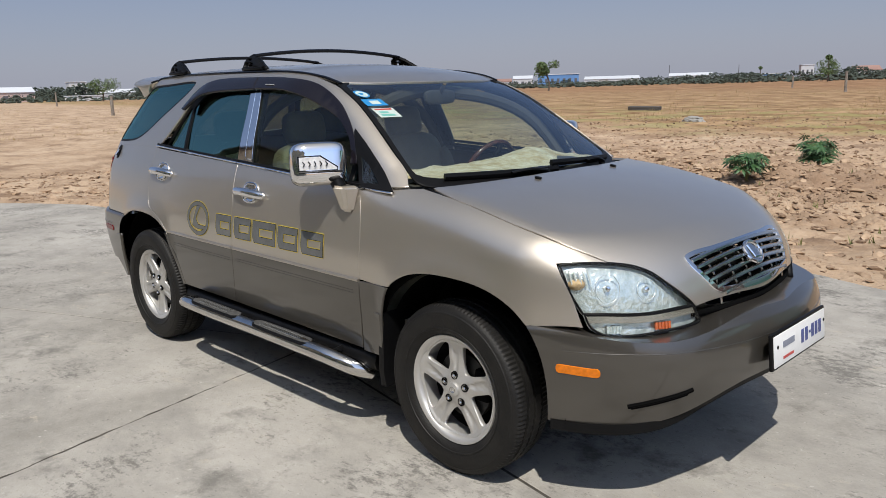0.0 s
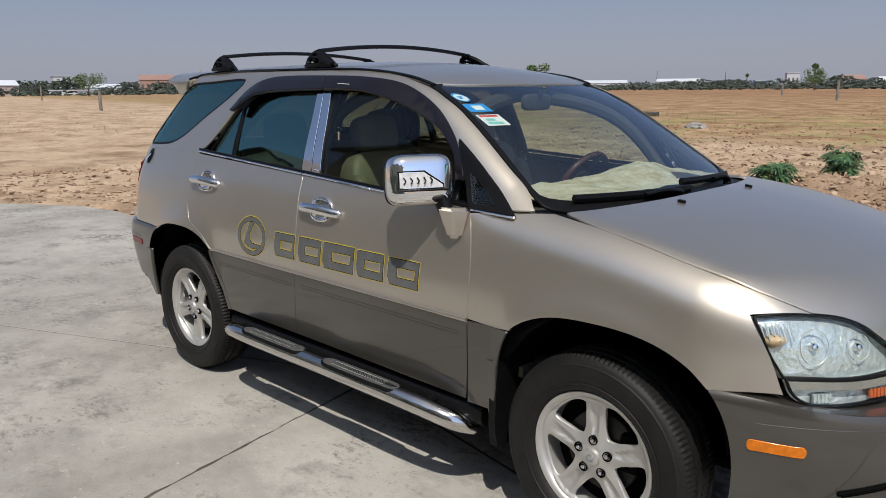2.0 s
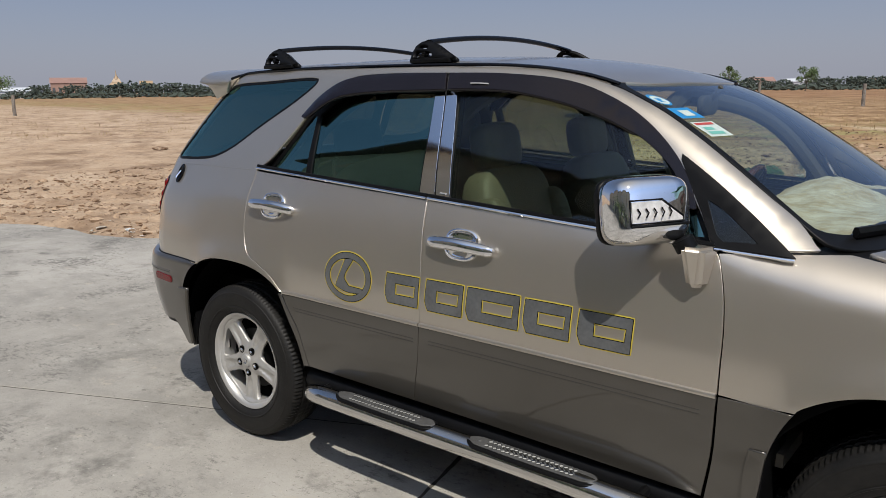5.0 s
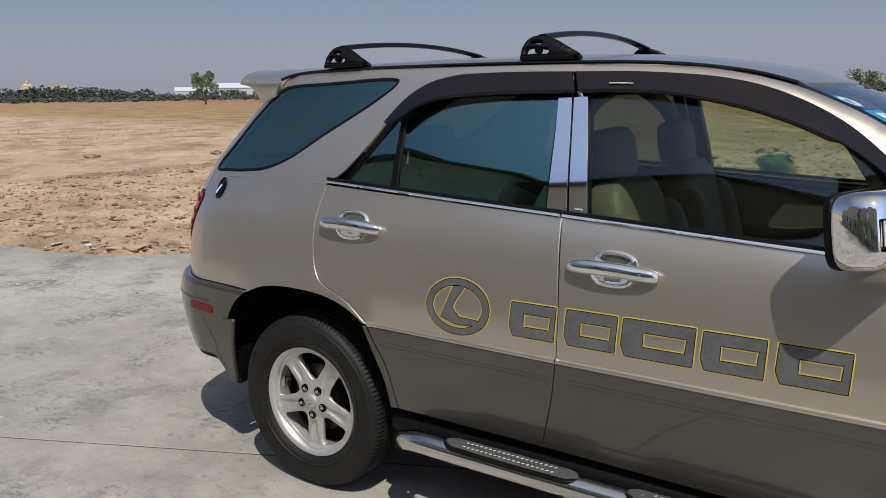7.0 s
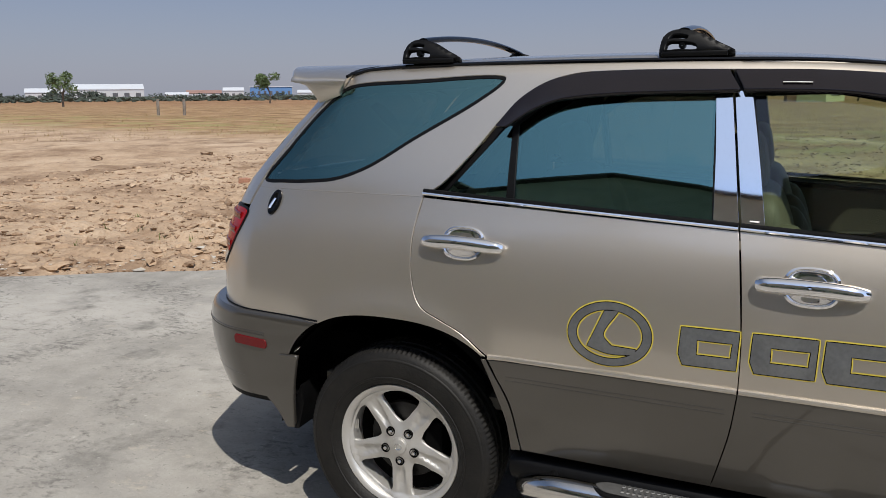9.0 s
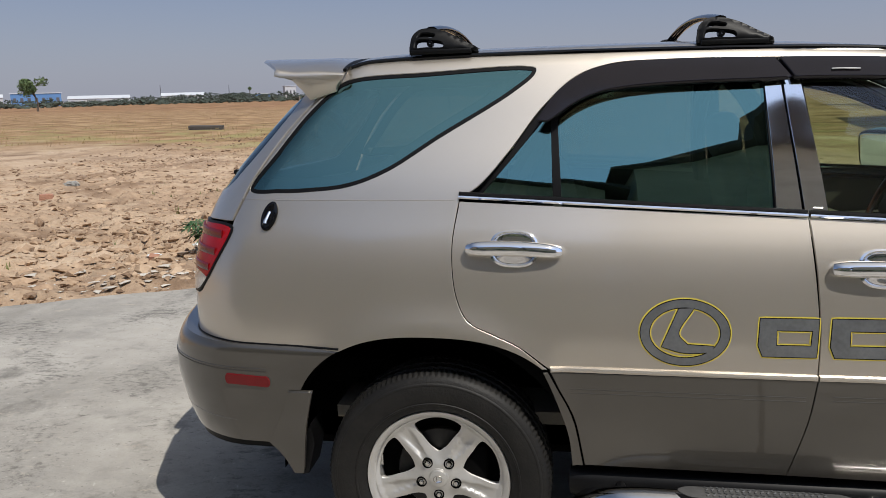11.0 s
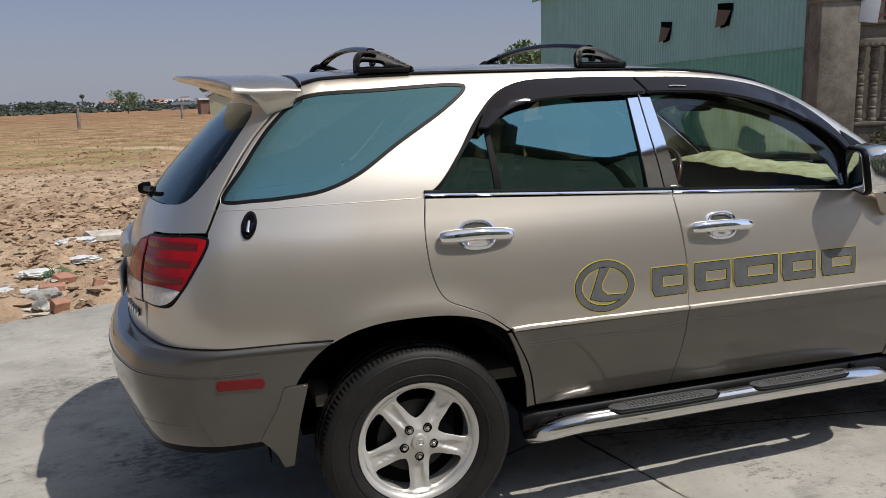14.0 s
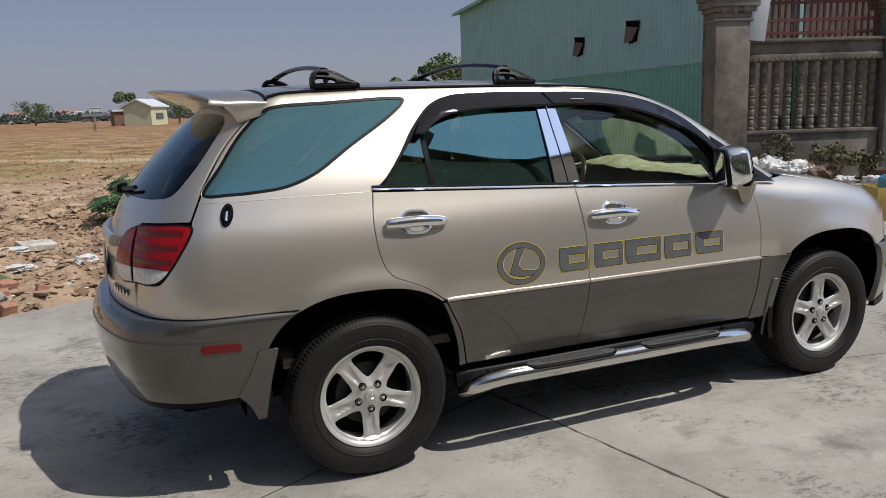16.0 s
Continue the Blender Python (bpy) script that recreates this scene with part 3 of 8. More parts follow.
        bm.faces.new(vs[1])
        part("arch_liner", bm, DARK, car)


both(car_side)

# bonnet with the opening for the grille
grille_hole = [B3(2.065, 0, .93), B3(2.055, -.2, .925), B3(2.03, -.34, .912), B3(2.03, -.38, .90), B3(2.05, -.378, .87), B3(2.09, -.345, .815), B3(2.118, -.305, .772), B3(2.13, -.25, .760), B3(2.155, 0, .752)]
panel("bonnet", mirrored(hb), bonnet_cast, PAINT, car, [mirrored(grille_hole)], step=.035)

# roof and windscreen
half_r = [(.425, 0), (.41, -.2), (.375, -.40), C((.31, -.56)), (.10, -.572), (-.3, -.578), (-1.04, -.57), C((-1.62, -.552)), (-1.69, -.3), (-1.71, 0)]
roof_loop = half_r + [(p[0], -p[1], *p[2:]) for p in half_r[::-1] if abs(p[1]) > 1e-6]
panel("roof", roof_loop, top_of(g_cab), PAINT, car, step=.05)
ws = [(0, 1.592), (-.2, 1.589), (-.42, 1.577), (-.545, 1.56), (-.578, 1.54), (-.612, 1.46), (-.66, 1.32), (-.705, 1.18), (-.712, 1.135), (-.66, 1.115), (-.4, 1.10), (0, 1.095)]
panel("windscreen_seal", mirrored(ws), front_of(g_cab, -0.002), BLACK, car, [mirrored([(p[0] * .965, 1.095 + .035 + (p[1] - 1.095) * .90) for p in ws])], step=.06, gap=0)
panel("windscreen", mirrored([(p[0] * .975, 1.095 + .02 + (p[1] - 1.095) * .94) for p in ws]), front_of(g_cab, -0.006), GLASS_W, car, step=.06, gap=0, edge=0)
# scuttle under the windscreen
bm = bmesh.new()
ys = np.linspace(-.73, .73, 30)
rows = []
for dx, dz in ((-.10, .0), (-.02, -.012), (.06, -.02), (.10, -.03)):
    rows.append([bm.verts.new((1.19 - .22 * y * y + dx - .05 * y**4, y, 1.118 + dz - .01 * y * y)) for y in ys])
for a, b in zip(rows, rows[1:]):
    for i in range(len(ys) - 1):
        bm.faces.new((a[i], a[i + 1], b[i + 1], b[i]))
part("scuttle_panel", bm, BLACK, car)

# tailgate
tail_edge = [(float(q[1]), float(q[2])) for q in side_of(g_cab)(np.array([(-1.646, 1.562), (-1.779, 1.435), (-1.884, 1.29), (-1.929, 1.205), (-1.961, 1.14)]))[0]]
hatch = [(0, 1.60), (-.45, 1.585), C(tail_edge[0])] + tail_edge[1:-1] + [C(tail_edge[-1]), (-.66, 1.135), C((-.535, 1.128)), (-.54, 1.03), (-.555, .95), C((-.572, .895)), (-.575, .84), C((-.572, .766)), (-.3, .758), (0, .756)]
hglass = [(0, 1.55), (-.40, 1.545), (-.53, 1.52), (-.585, 1.43), (-.635, 1.30), (-.635, 1.235), (-.55, 1.218), (-.3, 1.212), (0, 1.21)]
panel("tailgate", mirrored(hatch), rear_of(g_cab), PAINT, car, [mirrored(hglass)], step=.035)
panel("rear_window", mirrored([(p[0] * 1.0, p[1]) for p in hglass]), rear_of(g_cab, -0.004), GLASS_T, car, step=.06, gap=0.001, edge=0)

# bumpers: painted shells thrown outwards from inside each corner
def bump_end(cx, hub, a=.458):
    """Angle at which a bumper seen from cx meets the wheel arch, by height."""
    def f(z):
        x = hub + arch_half(z, a)
        return np.degrees(np.arctan2(.865, np.maximum(x, 1.53) - abs(cx)))
    return f


def wrap(name, g, cx, a_end, zb, zt, front, material, parent=car, na=70, nz=16, off=0.0, label="", a_start=None, lip=0.02):
    """A shell that runs round the nose or tail: rays fan out from cx on the middle line. zb, zt: lower and upper edge by angle."""
    V, N, rows = [], [], []
    P = []
    for s in np.linspace(-1, 1, na):
        t = np.linspace(0, 1, nz)
        aa = abs(s) * 60
        z = zb(aa) + (zt(aa) - zb(aa)) * (1 - (1 - t) ** 1.6)
        a = np.radians(s * a_end(z))
        d = np.stack((np.cos(a) * (1 if front else -1), np.sin(a), 0 * a), 1)
        lo, hi = np.zeros(nz), np.full(nz, 2.6)
        for _ in range(34):
            m = (lo + hi) / 2
            q = np.array((cx, 0, 0)) + m[:, None] * d + z[:, None] * np.array((0, 0, 1))
            ins = g(*q.T) < off
            lo, hi = np.where(ins, m, lo), np.where(ins, hi, m)
        P.append(np.array((cx, 0, 0)) + lo[:, None] * d + z[:, None] * np.array((0, 0, 1)))
    P = np.array(P)
    q = P.reshape(-1, 3)
    e = 2e-3
    Nn = np.stack([g(*(q + e * v).T) - g(*(q - e * v).T) for v in np.eye(3)], 1)
    Nn /= np.linalg.norm(Nn, axis=1, keepdims=True)
    faces = []
    for i in range(na - 1):
        for j in range(nz - 1):
            f = (i * nz + j, i * nz + j + 1, (i + 1) * nz + j + 1, (i + 1) * nz + j)
            w = np.cross(q[f[1]] - q[f[0]], q[f[2]] - q[f[0]])
            faces.append(f if w @ Nn[f[0]] > 0 else f[::-1])
    # turned-in edges, top and bottom and ends
    q2, n2, k = [q], [Nn], len(q)
    for idx, drop in (([i * nz + nz - 1 for i in range(na)], (-.18, -.004)), ([i * nz for i in range(na)], (-.05, -.006)), (list(range(nz)), (-.03, 0)), (list(range((na - 1) * nz, na * nz)), (-.03, 0))):
        flat = Nn[idx] * (1, 1, 0)
        flat /= np.maximum(np.linalg.norm(flat, axis=1, keepdims=True), 1e-6)
        inn = q[idx] + flat * drop[0] + np.array((0, 0, drop[1]))
        q2 += [q[idx], inn]
        nn = np.tile((0, 0, 1.0 if drop[0] == -.18 else -1.0), (len(idx), 1)) if drop[1] else Nn[idx]
        n2 += [nn, nn]
        m = len(idx)
        for i in range(m - 1):
            f = (k + i, k + i + 1, k + m + i + 1, k + m + i)
            w = np.cross(q[idx[i + 1]] - q[idx[i]], inn[i] - q[idx[i]])
            faces.append(f[::-1] if drop[1] and w @ nn[i] < 0 else f)
        k += 2 * m
    return link(name, np.concatenate(q2), faces, material, parent, label, np.concatenate(n2))


FB_B = spline([0, 14, 19, 24, 29, 37, 44, 52, 75], [.50, .495, .485, .462, .428, .378, .355, .348, .352])
FB_T = spline([0, 19, 23, 30, 40, 46, 51, 75], [.702, .700, .690, .671, .667, .677, .690, .693])
front_bumper = wrap("front_bumper", g_fbump, 1.10, bump_end(1.10, FARCHX), FB_B, FB_T, True, CLAD, nz=20)
RB_B = spline([0, 40, 60, 80], [.43, .435, .445, .45])
RB_T = spline([0, 30, 60, 80], [.77, .772, .772, .772])
rear_bumper = wrap("rear_bumper", g_rbump, -1.25, bump_end(1.25, -RARCHX), RB_B, RB_T, False, CLAD, nz=20)
wrap("front_valance", lambda x, y, z: g_fbump(x, y, np.maximum(z, .40)) + 0.012, 1.10, lambda z: bump_end(1.10, FARCHX, .47)(np.maximum(z, .38)), lambda a: FB_B(a) - .030, lambda a: FB_B(a) + .008, True, BLACK, nz=4)
wrap("lower_intake", lambda x, y, z: g_fbump(x, y, np.maximum(z, .45)) + 0.16, 1.10, lambda z: 34 + 0 * z, lambda a: .36 + 0 * a, lambda a: .55 + 0 * a, True, DARK, nz=4)
wrap("rear_valance", lambda x, y, z: g_rbump(x, y, np.maximum(z, .46)) + 0.03, -1.25, lambda z: 58 + 0 * z, lambda a: RB_B(a) - .03, lambda a: RB_B(a) + .005, False, BLACK, nz=4)

# floor of the body: plain near-black boxes, the shade under the car in their colour
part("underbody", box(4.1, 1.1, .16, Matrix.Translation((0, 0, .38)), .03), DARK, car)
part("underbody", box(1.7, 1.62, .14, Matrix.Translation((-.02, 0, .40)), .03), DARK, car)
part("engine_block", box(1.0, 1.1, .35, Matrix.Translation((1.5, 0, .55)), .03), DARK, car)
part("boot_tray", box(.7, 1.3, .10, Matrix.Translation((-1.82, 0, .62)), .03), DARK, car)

# ---- car: windows, trim and fittings ----
def flipped(P, flip):
    P = np.array(P, float)
    return P * (1, -1, 1) if flip else P


def fm(flip):
    return Matrix.Diagonal((1, -1 if flip else 1, 1, 1))


REAR_TOP = [(-1.18, 1.245), (-1.09, 1.345), (-1.0, 1.462), (-.90, 1.553), (-.80, 1.588), (-.64, 1.597)]
FRONT_TOP = [(-.08, 1.586), (.15, 1.562), (.30, 1.522), (.45, 1.447), (.58, 1.342), (.68, 1.205), (.735, 1.118)]


def door_windows(flip):
    rear = [o for o in car.children if o.name.startswith("rear_door")][1 if flip else 0]
    front = [o for o in car.children if o.name.startswith("front_door")][1 if flip else 0]
    # window surrounds and panes lean in less than the body: deeper at the belt than under the roof
    def lean(top, deep):
        return side_of(lambda x, y, z: g_cab(x, y, z) + top + deep * np.clip((1.57 - z) / .41, 0, 1.05))
    f4 = lean(.004, .036)
    big = [C((-.938, 1.190)), C((-.952, 1.44)), (-.874, 1.494), (-.76, 1.528), C((-.366, 1.538)), C((-.345, 1.158))]
    tri = [C((-1.186, 1.205)), C((-.988, 1.437)), C((-.970, 1.432)), C((-.962, 1.192))]
    panel("window_frame", [C((-1.235, 1.208))] + REAR_TOP + [C((-.330, 1.594)), (-.302, 1.40), C((-.2715, 1.158))], f4, BLACK, rear, [big, tri], flip=flip, step=.05, edge=.042)
    fg = [C((-.205, 1.152)), C((-.262, 1.535)), (.014, 1.535), (.15, 1.515), (.26, 1.482), (.45, 1.408), (.555, 1.318), C((.612, 1.222)), C((.61, 1.108))]
    sail = [C((.632, 1.125)), C((.632, 1.215)), (.645, 1.21), C((.70, 1.125))]
    panel("window_frame", [C((-.324, 1.594))] + FRONT_TOP + [C((.752, 1.107)), C((-.2655, 1.158)), (-.298, 1.40)], f4, BLACK, front, [fg, sail], flip=flip, step=.05, edge=.042)
    g = lean(.008, .044)
    panel("window_glass", big, g, GLASS_R, rear, gap=-.004, edge=0, flip=flip, step=.06)
    panel("window_glass", tri, lean(.010, .036), GLASS_R, rear, gap=-.004, edge=0, flip=flip, step=.06)
    panel("window_glass", fg, g, GLASS_F, front, gap=-.004, edge=0, flip=flip, step=.06)
    panel("sail_glass", sail, g, GLASS_R, front, gap=-.003, edge=0, flip=flip, step=.06)
    # bright pillar covers
    c = lean(-.002, .042)
    panel("pillar_trim", [C((-.366, 1.534)), C((-.3205, 1.534)), (-.298, 1.36), C((-.2735, 1.164)), C((-.343, 1.168)), (-.352, 1.36)], c, CHROME, rear, gap=0.001, edge=.006, flip=flip, step=.04, label="mirror-bright pillar cover")
    panel("pillar_trim", [C((-.3145, 1.534)), C((-.267, 1.534)), (-.236, 1.36), C((-.205, 1.160)), C((-.2665, 1.163)), (-.292, 1.36)], c, CHROME, front, gap=0.001, edge=.006, flip=flip, step=.04, label="mirror-bright pillar cover")
    # small bars of lettering at the foot of the pillar cover
    P, N = lean(-.004, .042)(np.array([(-.247, 1.178), (-.222, 1.177)]))
    part("pillar_lettering", tube(flipped(P, flip), 0.004, 6, squash=.9), ALLOY, front)
    # rain visors, standing off the glass towards their lower edge
    vis = side_of(lambda x, y, z: g_cab(x, y, z) - 0.004 - 0.034 * (np.clip(1.60 - z - .8 * np.clip(x + .05, 0, 1) ** 2 - 2.2 * np.clip(-.80 - x, 0, 1) ** 2, 0, .08) / .065) ** .8)
    panel("rain_visor", [C((-1.01, 1.435)), (-.95, 1.515), (-.87, 1.568), (-.78, 1.59), (-.64, 1.598), C((-.335, 1.596)), C((-.300, 1.541)), (-.36, 1.539), (-.66, 1.533), (-.80, 1.519), (-.89, 1.489), C((-.978, 1.432))], vis, VISOR, rear, gap=0, edge=.018, flip=flip, step=.03)
    panel("rain_visor", [C((-.318, 1.596)), (-.08, 1.589), (.15, 1.566), (.30, 1.527), (.46, 1.450), (.585, 1.348), (.65, 1.262), C((.675, 1.205)), C((.645, 1.205)), (.600, 1.292), (.535, 1.350), (.44, 1.408), (.25, 1.480), (.0, 1.530), (-.18, 1.540), C((-.287, 1.541))], vis, VISOR, front, gap=0, edge=.018, flip=flip, step=.03)
    P, N = vis(np.array([(-.19, 1.555), (-.165, 1.555), (-.14, 1.554), (-.115, 1.553)]))
    part("visor_lettering", tube(flipped(P + N * .002, flip), 0.005, 6, squash=.5), CLEARLENS, front)
    # belt strips: black seal with a bright lip
    for x0, x1, dr in ((-1.236, -.273, rear), (-.267, .745, front)):
        xs = np.linspace(x0, x1, 44)
        P, N = side_of(g_cab, 0.003)(np.stack((xs, belt(xs) + .006), 1))
        part("belt_trim", tube(flipped(P, flip), 0.0075, 8, squash=.8), CHROME, dr)
        P, N = side_of(g_cab, 0.001)(np.stack((xs, belt(xs) + .015), 1))
        part("belt_seal", tube(flipped(P, flip), 0.006, 8), BLACK, dr)
    # handles
    for cx, cz, dr in ((-1.072, 1.073, rear), (-.082, 1.026, front)):
        q, n = side_of(g_cab)(np.array([(cx, cz)]))
        q, n = q[0], n[0]
        U = np.array((1, 0, -.03))
        V = np.cross(n, U)
        V *= np.sign(V[2])
        V /= np.linalg.norm(V)

        def at(u, v, d):
            return q + u * U + v * V + d * n

        def shell(nm, a, b, p, prof, material):
            bm = bmesh.new()
            rings = []
            for s, d in prof:
                rings.append([bm.verts.new(flipped(at(s * a * np.sign(math.cos(t)) * abs(math.cos(t)) ** p, s * b * np.sign(math.sin(t)) * abs(math.sin(t)) ** p, d), flip)) for t in np.linspace(0, math.tau, 36, endpoint=False)])
            for r0, r1 in zip(rings, rings[1:]):
                for k in range(36):
                    bm.faces.new((r0[k], r0[(k + 1) % 36], r1[(k + 1) % 36], r1[k]))
            bm.faces.new(rings[-1])
            return part(nm, bm, material, dr)
        shell("handle_bowl", .068, .053, .75, [(1.0, -.006), (1.02, .006), (.93, .0085), (.88, .004), (.80, .0018), (.55, .0012), (.2, .0010)], CHROME)
        bm = bmesh.new()
        pts = [at(u, -.002 - .004 * abs(u) / .13, d) for u, d in ((-.134, .004), (-.125, .016), (-.09, .026), (-.03, .032), (.04, .032), (.09, .026), (.125, .016), (.134, .004))]
        tube(flipped(glide(pts, 28), flip), list(np.interp(np.linspace(-1, 1, 28), [-1, -.93, -.6, 0, .6, .93, 1], [.010, .019, .022, .0215, .021, .017, .008])), 12, squash=.72, bm=bm, up=tuple(n))
        part("handle_bar", bm, CHROME, dr)
        for u in (-.052, .052):
            part("handle_joint", tube([flipped(at(u, -.022, .026), flip), flipped(at(u, .018, .026), flip)], .002, 6), BLACK, dr)
        if dr is front:
            part("key_lock", lathe([(.0, .050), (.008, .050), (.009, .046)], 14, "y", m=fm(flip) @ Matrix.Translation((q[0] - .108, q[1] + .022, q[2])) @ Matrix.Scale(-1, 4, (0, 1, 0))), BLACK, dr)


both(door_windows)


def door_mirror(flip):
    front = [o for o in car.children if o.name.startswith("front_door")][1 if flip else 0]
    # housing: rounded block, its face turned a little outwards
    base = Matrix.Translation((.585, -.905, 1.210)) @ Matrix.Rotation(radians(-30), 4, "Z") @ Matrix.Rotation(radians(-9), 4, "Y")

    def block(nm, w, d, h, material, m=Matrix(), p=.42, taper=0.0, seg=28):
        bm = bmesh.new()
        bmesh.ops.create_uvsphere(bm, u_segments=seg, v_segments=seg // 2 + 2, radius=1)
        for v in bm.verts:
            c = [math.copysign(abs(k) ** p, k) for k in v.co]
            c[1] *= 1
            shrink = 1 - taper * max(0, c[0])
            v.co = fm(flip) @ base @ m @ Vector((c[0] * d / 2, c[1] * w / 2 * shrink, c[2] * h / 2 * shrink))
        return part(nm, bm, material, front)
    block("mirror_housing", .247, .135, .192, CHROME, p=.45, taper=.10)
    block("mirror_glass", .214, .01, .164, CHROME, Matrix.Translation((-.066, 0, 0)), p=.3)
    block("mirror_rim", .243, .03, .188, BLACK, Matrix.Translation((-.053, 0, 0)), p=.4)
    # black slit and the lamp window on the housing's face
    part("mirror_slit", tube([fm(flip) @ base @ Vector((x, y, -.040)) for x, y in ((.064, .092), (.0685, .05), (.0700, 0), (.0685, -.05), (.064, -.092))], .004, 6), BLACK, front)
    bm = bmesh.new()
    ring = [(-.088, .024), (.0, .024), (.068, -.022), (.068, -.030), (-.088, -.030)]
    f0 = [bm.verts.new(fm(flip) @ base @ Vector((.0735 - 1.0 * y * y, y * 1.0, z))) for y, z in ring]
    b0 = [bm.verts.new(fm(flip) @ base @ Vector((.060 - 1.0 * y * y, y * 1.0, z))) for y, z in ring]
    bm.faces.new(f0)
    for k in range(5):
        bm.faces.new((f0[k], f0[(k + 1) % 5], b0[(k + 1) % 5], b0[k]))
    part("mirror_lamp", bm, CLEARLENS, front)
    rim_l = [(-.092, .028), (.002, .028), (.073, -.021), (.073, -.034), (-.092, -.034)]
    part("lamp_surround", tube([fm(flip) @ base @ Vector((.0728 - 1.0 * y * y, y, z)) for y, z in rim_l + rim_l[:1]], .0024, 6), BLACK, front)
    for k in range(5):
        y = -.074 + .024 * k
        part("lamp_chevron", tube([fm(flip) @ base @ Vector((.0752 - 1.0 * yy * yy, yy, z)) for yy, z in ((y, .006), (y + .008, -.006), (y, -.018))], .0022, 5), BLACK, front)
    # painted foot on the door corner
    bm = bmesh.new()
    fo = [((.655, -.838, 1.122), (.700, -.935, 1.126)), ((.765, -.822, 1.115), (.750, -.905, 1.120)), ((.752, -.845, 1.005), (.735, -.885, 1.008)), ((.69, -.850, 1.005), (.705, -.893, 1.008))]
    inn = [bm.verts.new(fm(flip) @ Vector(a)) for a, b in fo]
    out = [bm.verts.new(fm(flip) @ Vector(b)) for a, b in fo]
    bm.faces.new(inn)
    bm.faces.new(out)
    for k in range(4):
        bm.faces.new((inn[k], inn[(k + 1) % 4], out[(k + 1) % 4], out[k]))
    bmesh.ops.bevel(bm, geom=bm.edges[:], offset=.012, segments=3, affect="EDGES")
    part("mirror_foot", bm, PAINT, front)
    part("mirror_neck", tube([fm(flip) @ Vector(p) for p in ((.70, -.885, 1.112), (.685, -.890, 1.140))], .030, 12), BLACK, front)


both(door_mirror)


# roof rails and the two load carriers
def roof_rail(flip):
    xs = np.linspace(-1.60, .33, 70)
    ys = -spline([-1.62, -1.04, -.3, .1, .31, .40], [.556, .567, .570, .566, .563, .555])(xs)
    P, N = top_of(g_cab)(np.stack((xs, ys), 1))
    part("roof_rail", tube(flipped(P + N * .001, flip), 0.0085, 8, squash=.8), GLOSSBLACK, car)


both(roof_rail)


def carrier(x0, crown):
    ob = thing("roof_carrier", "black roof load carrier bar with plastic feet", "roof rack", group="roof load carriers")
    for flip in (False, True):
        # foot: a fin, steep behind and sloping in front, with two windows
        prof = [C((-.096, 0)), C((-.097, .018)), (-.090, .052), (-.066, .072), (-.025, .074), (.025, .060), (.075, .034), (.108, .018), C((.118, .012)), C((.120, 0))]
        h1 = [(-.074, .046), (-.050, .048), (-.018, .046), (-.014, .055), (-.035, .062), (-.064, .061)]
        h2 = [(-.080, .015), (-.04, .015), (.012, .016), (.010, .030), (-.03, .039), (-.076, .037)]

        rim_f = outline(prof, .012)

        def swell(v2):
            d = np.array([np.min(np.hypot(*(rim_f - p).T)) for p in v2]) / .03
            d = np.clip(d, 0, 1)
            return .020 * np.sqrt(1 - (1 - d) ** 2) * np.clip(1.0 - v2[:, 1] * 4, .6, 1)

        def lay(v2):
            def at(v):
                return np.stack((x0 + v[:, 0], -.560 + v[:, 1] * .40 - swell(v), 1.642 + v[:, 1] - .01 * v[:, 0]), 1)
            P, e = at(v2), 2e-3
            N = np.cross(at(v2 + (e, 0)) - at(v2 - (e, 0)), at(v2 + (0, e)) - at(v2 - (0, e)))
            N *= np.where(N[:, 1:2] > 0, -1, 1)
            return P, N / np.linalg.norm(N, axis=1, keepdims=True)
        sheet("foot", [outline(prof, .012), outline(h1, .006), outline(h2, .006)], lay, BLACK, ob, .010, .022, "black plastic carrier foot", flip)
        part("foot_knob", lathe([(.001, -.012), (.009, -.012), (.011, -.004), (.011, .012)], 12, "y", m=fm(flip) @ Matrix.Translation((x0 - .030, -.555, 1.668))), GLOSSBLACK, ob)
        part("foot_pad", box(.19, .05, .016, fm(flip) @ Matrix.Translation((x0 + .006, -.553, 1.643)), .004), BLACK, ob)
    ys = np.linspace(-.53, .53, 30)
    path = [(x0 - .03, y, 1.712 + crown * (1 - (y / .53) ** 2)) for y in ys]
    part("cross_bar", tube(path, 0.019, 12, squash=.55), GLOSSBLACK, ob, "black curved bar")
    return ob


front_carrier = carrier(-.445, .034)
rear_carrier = carrier(-1.315, .030)

# roof spoiler
bm = bmesh.new()
ny, rows = 41, []
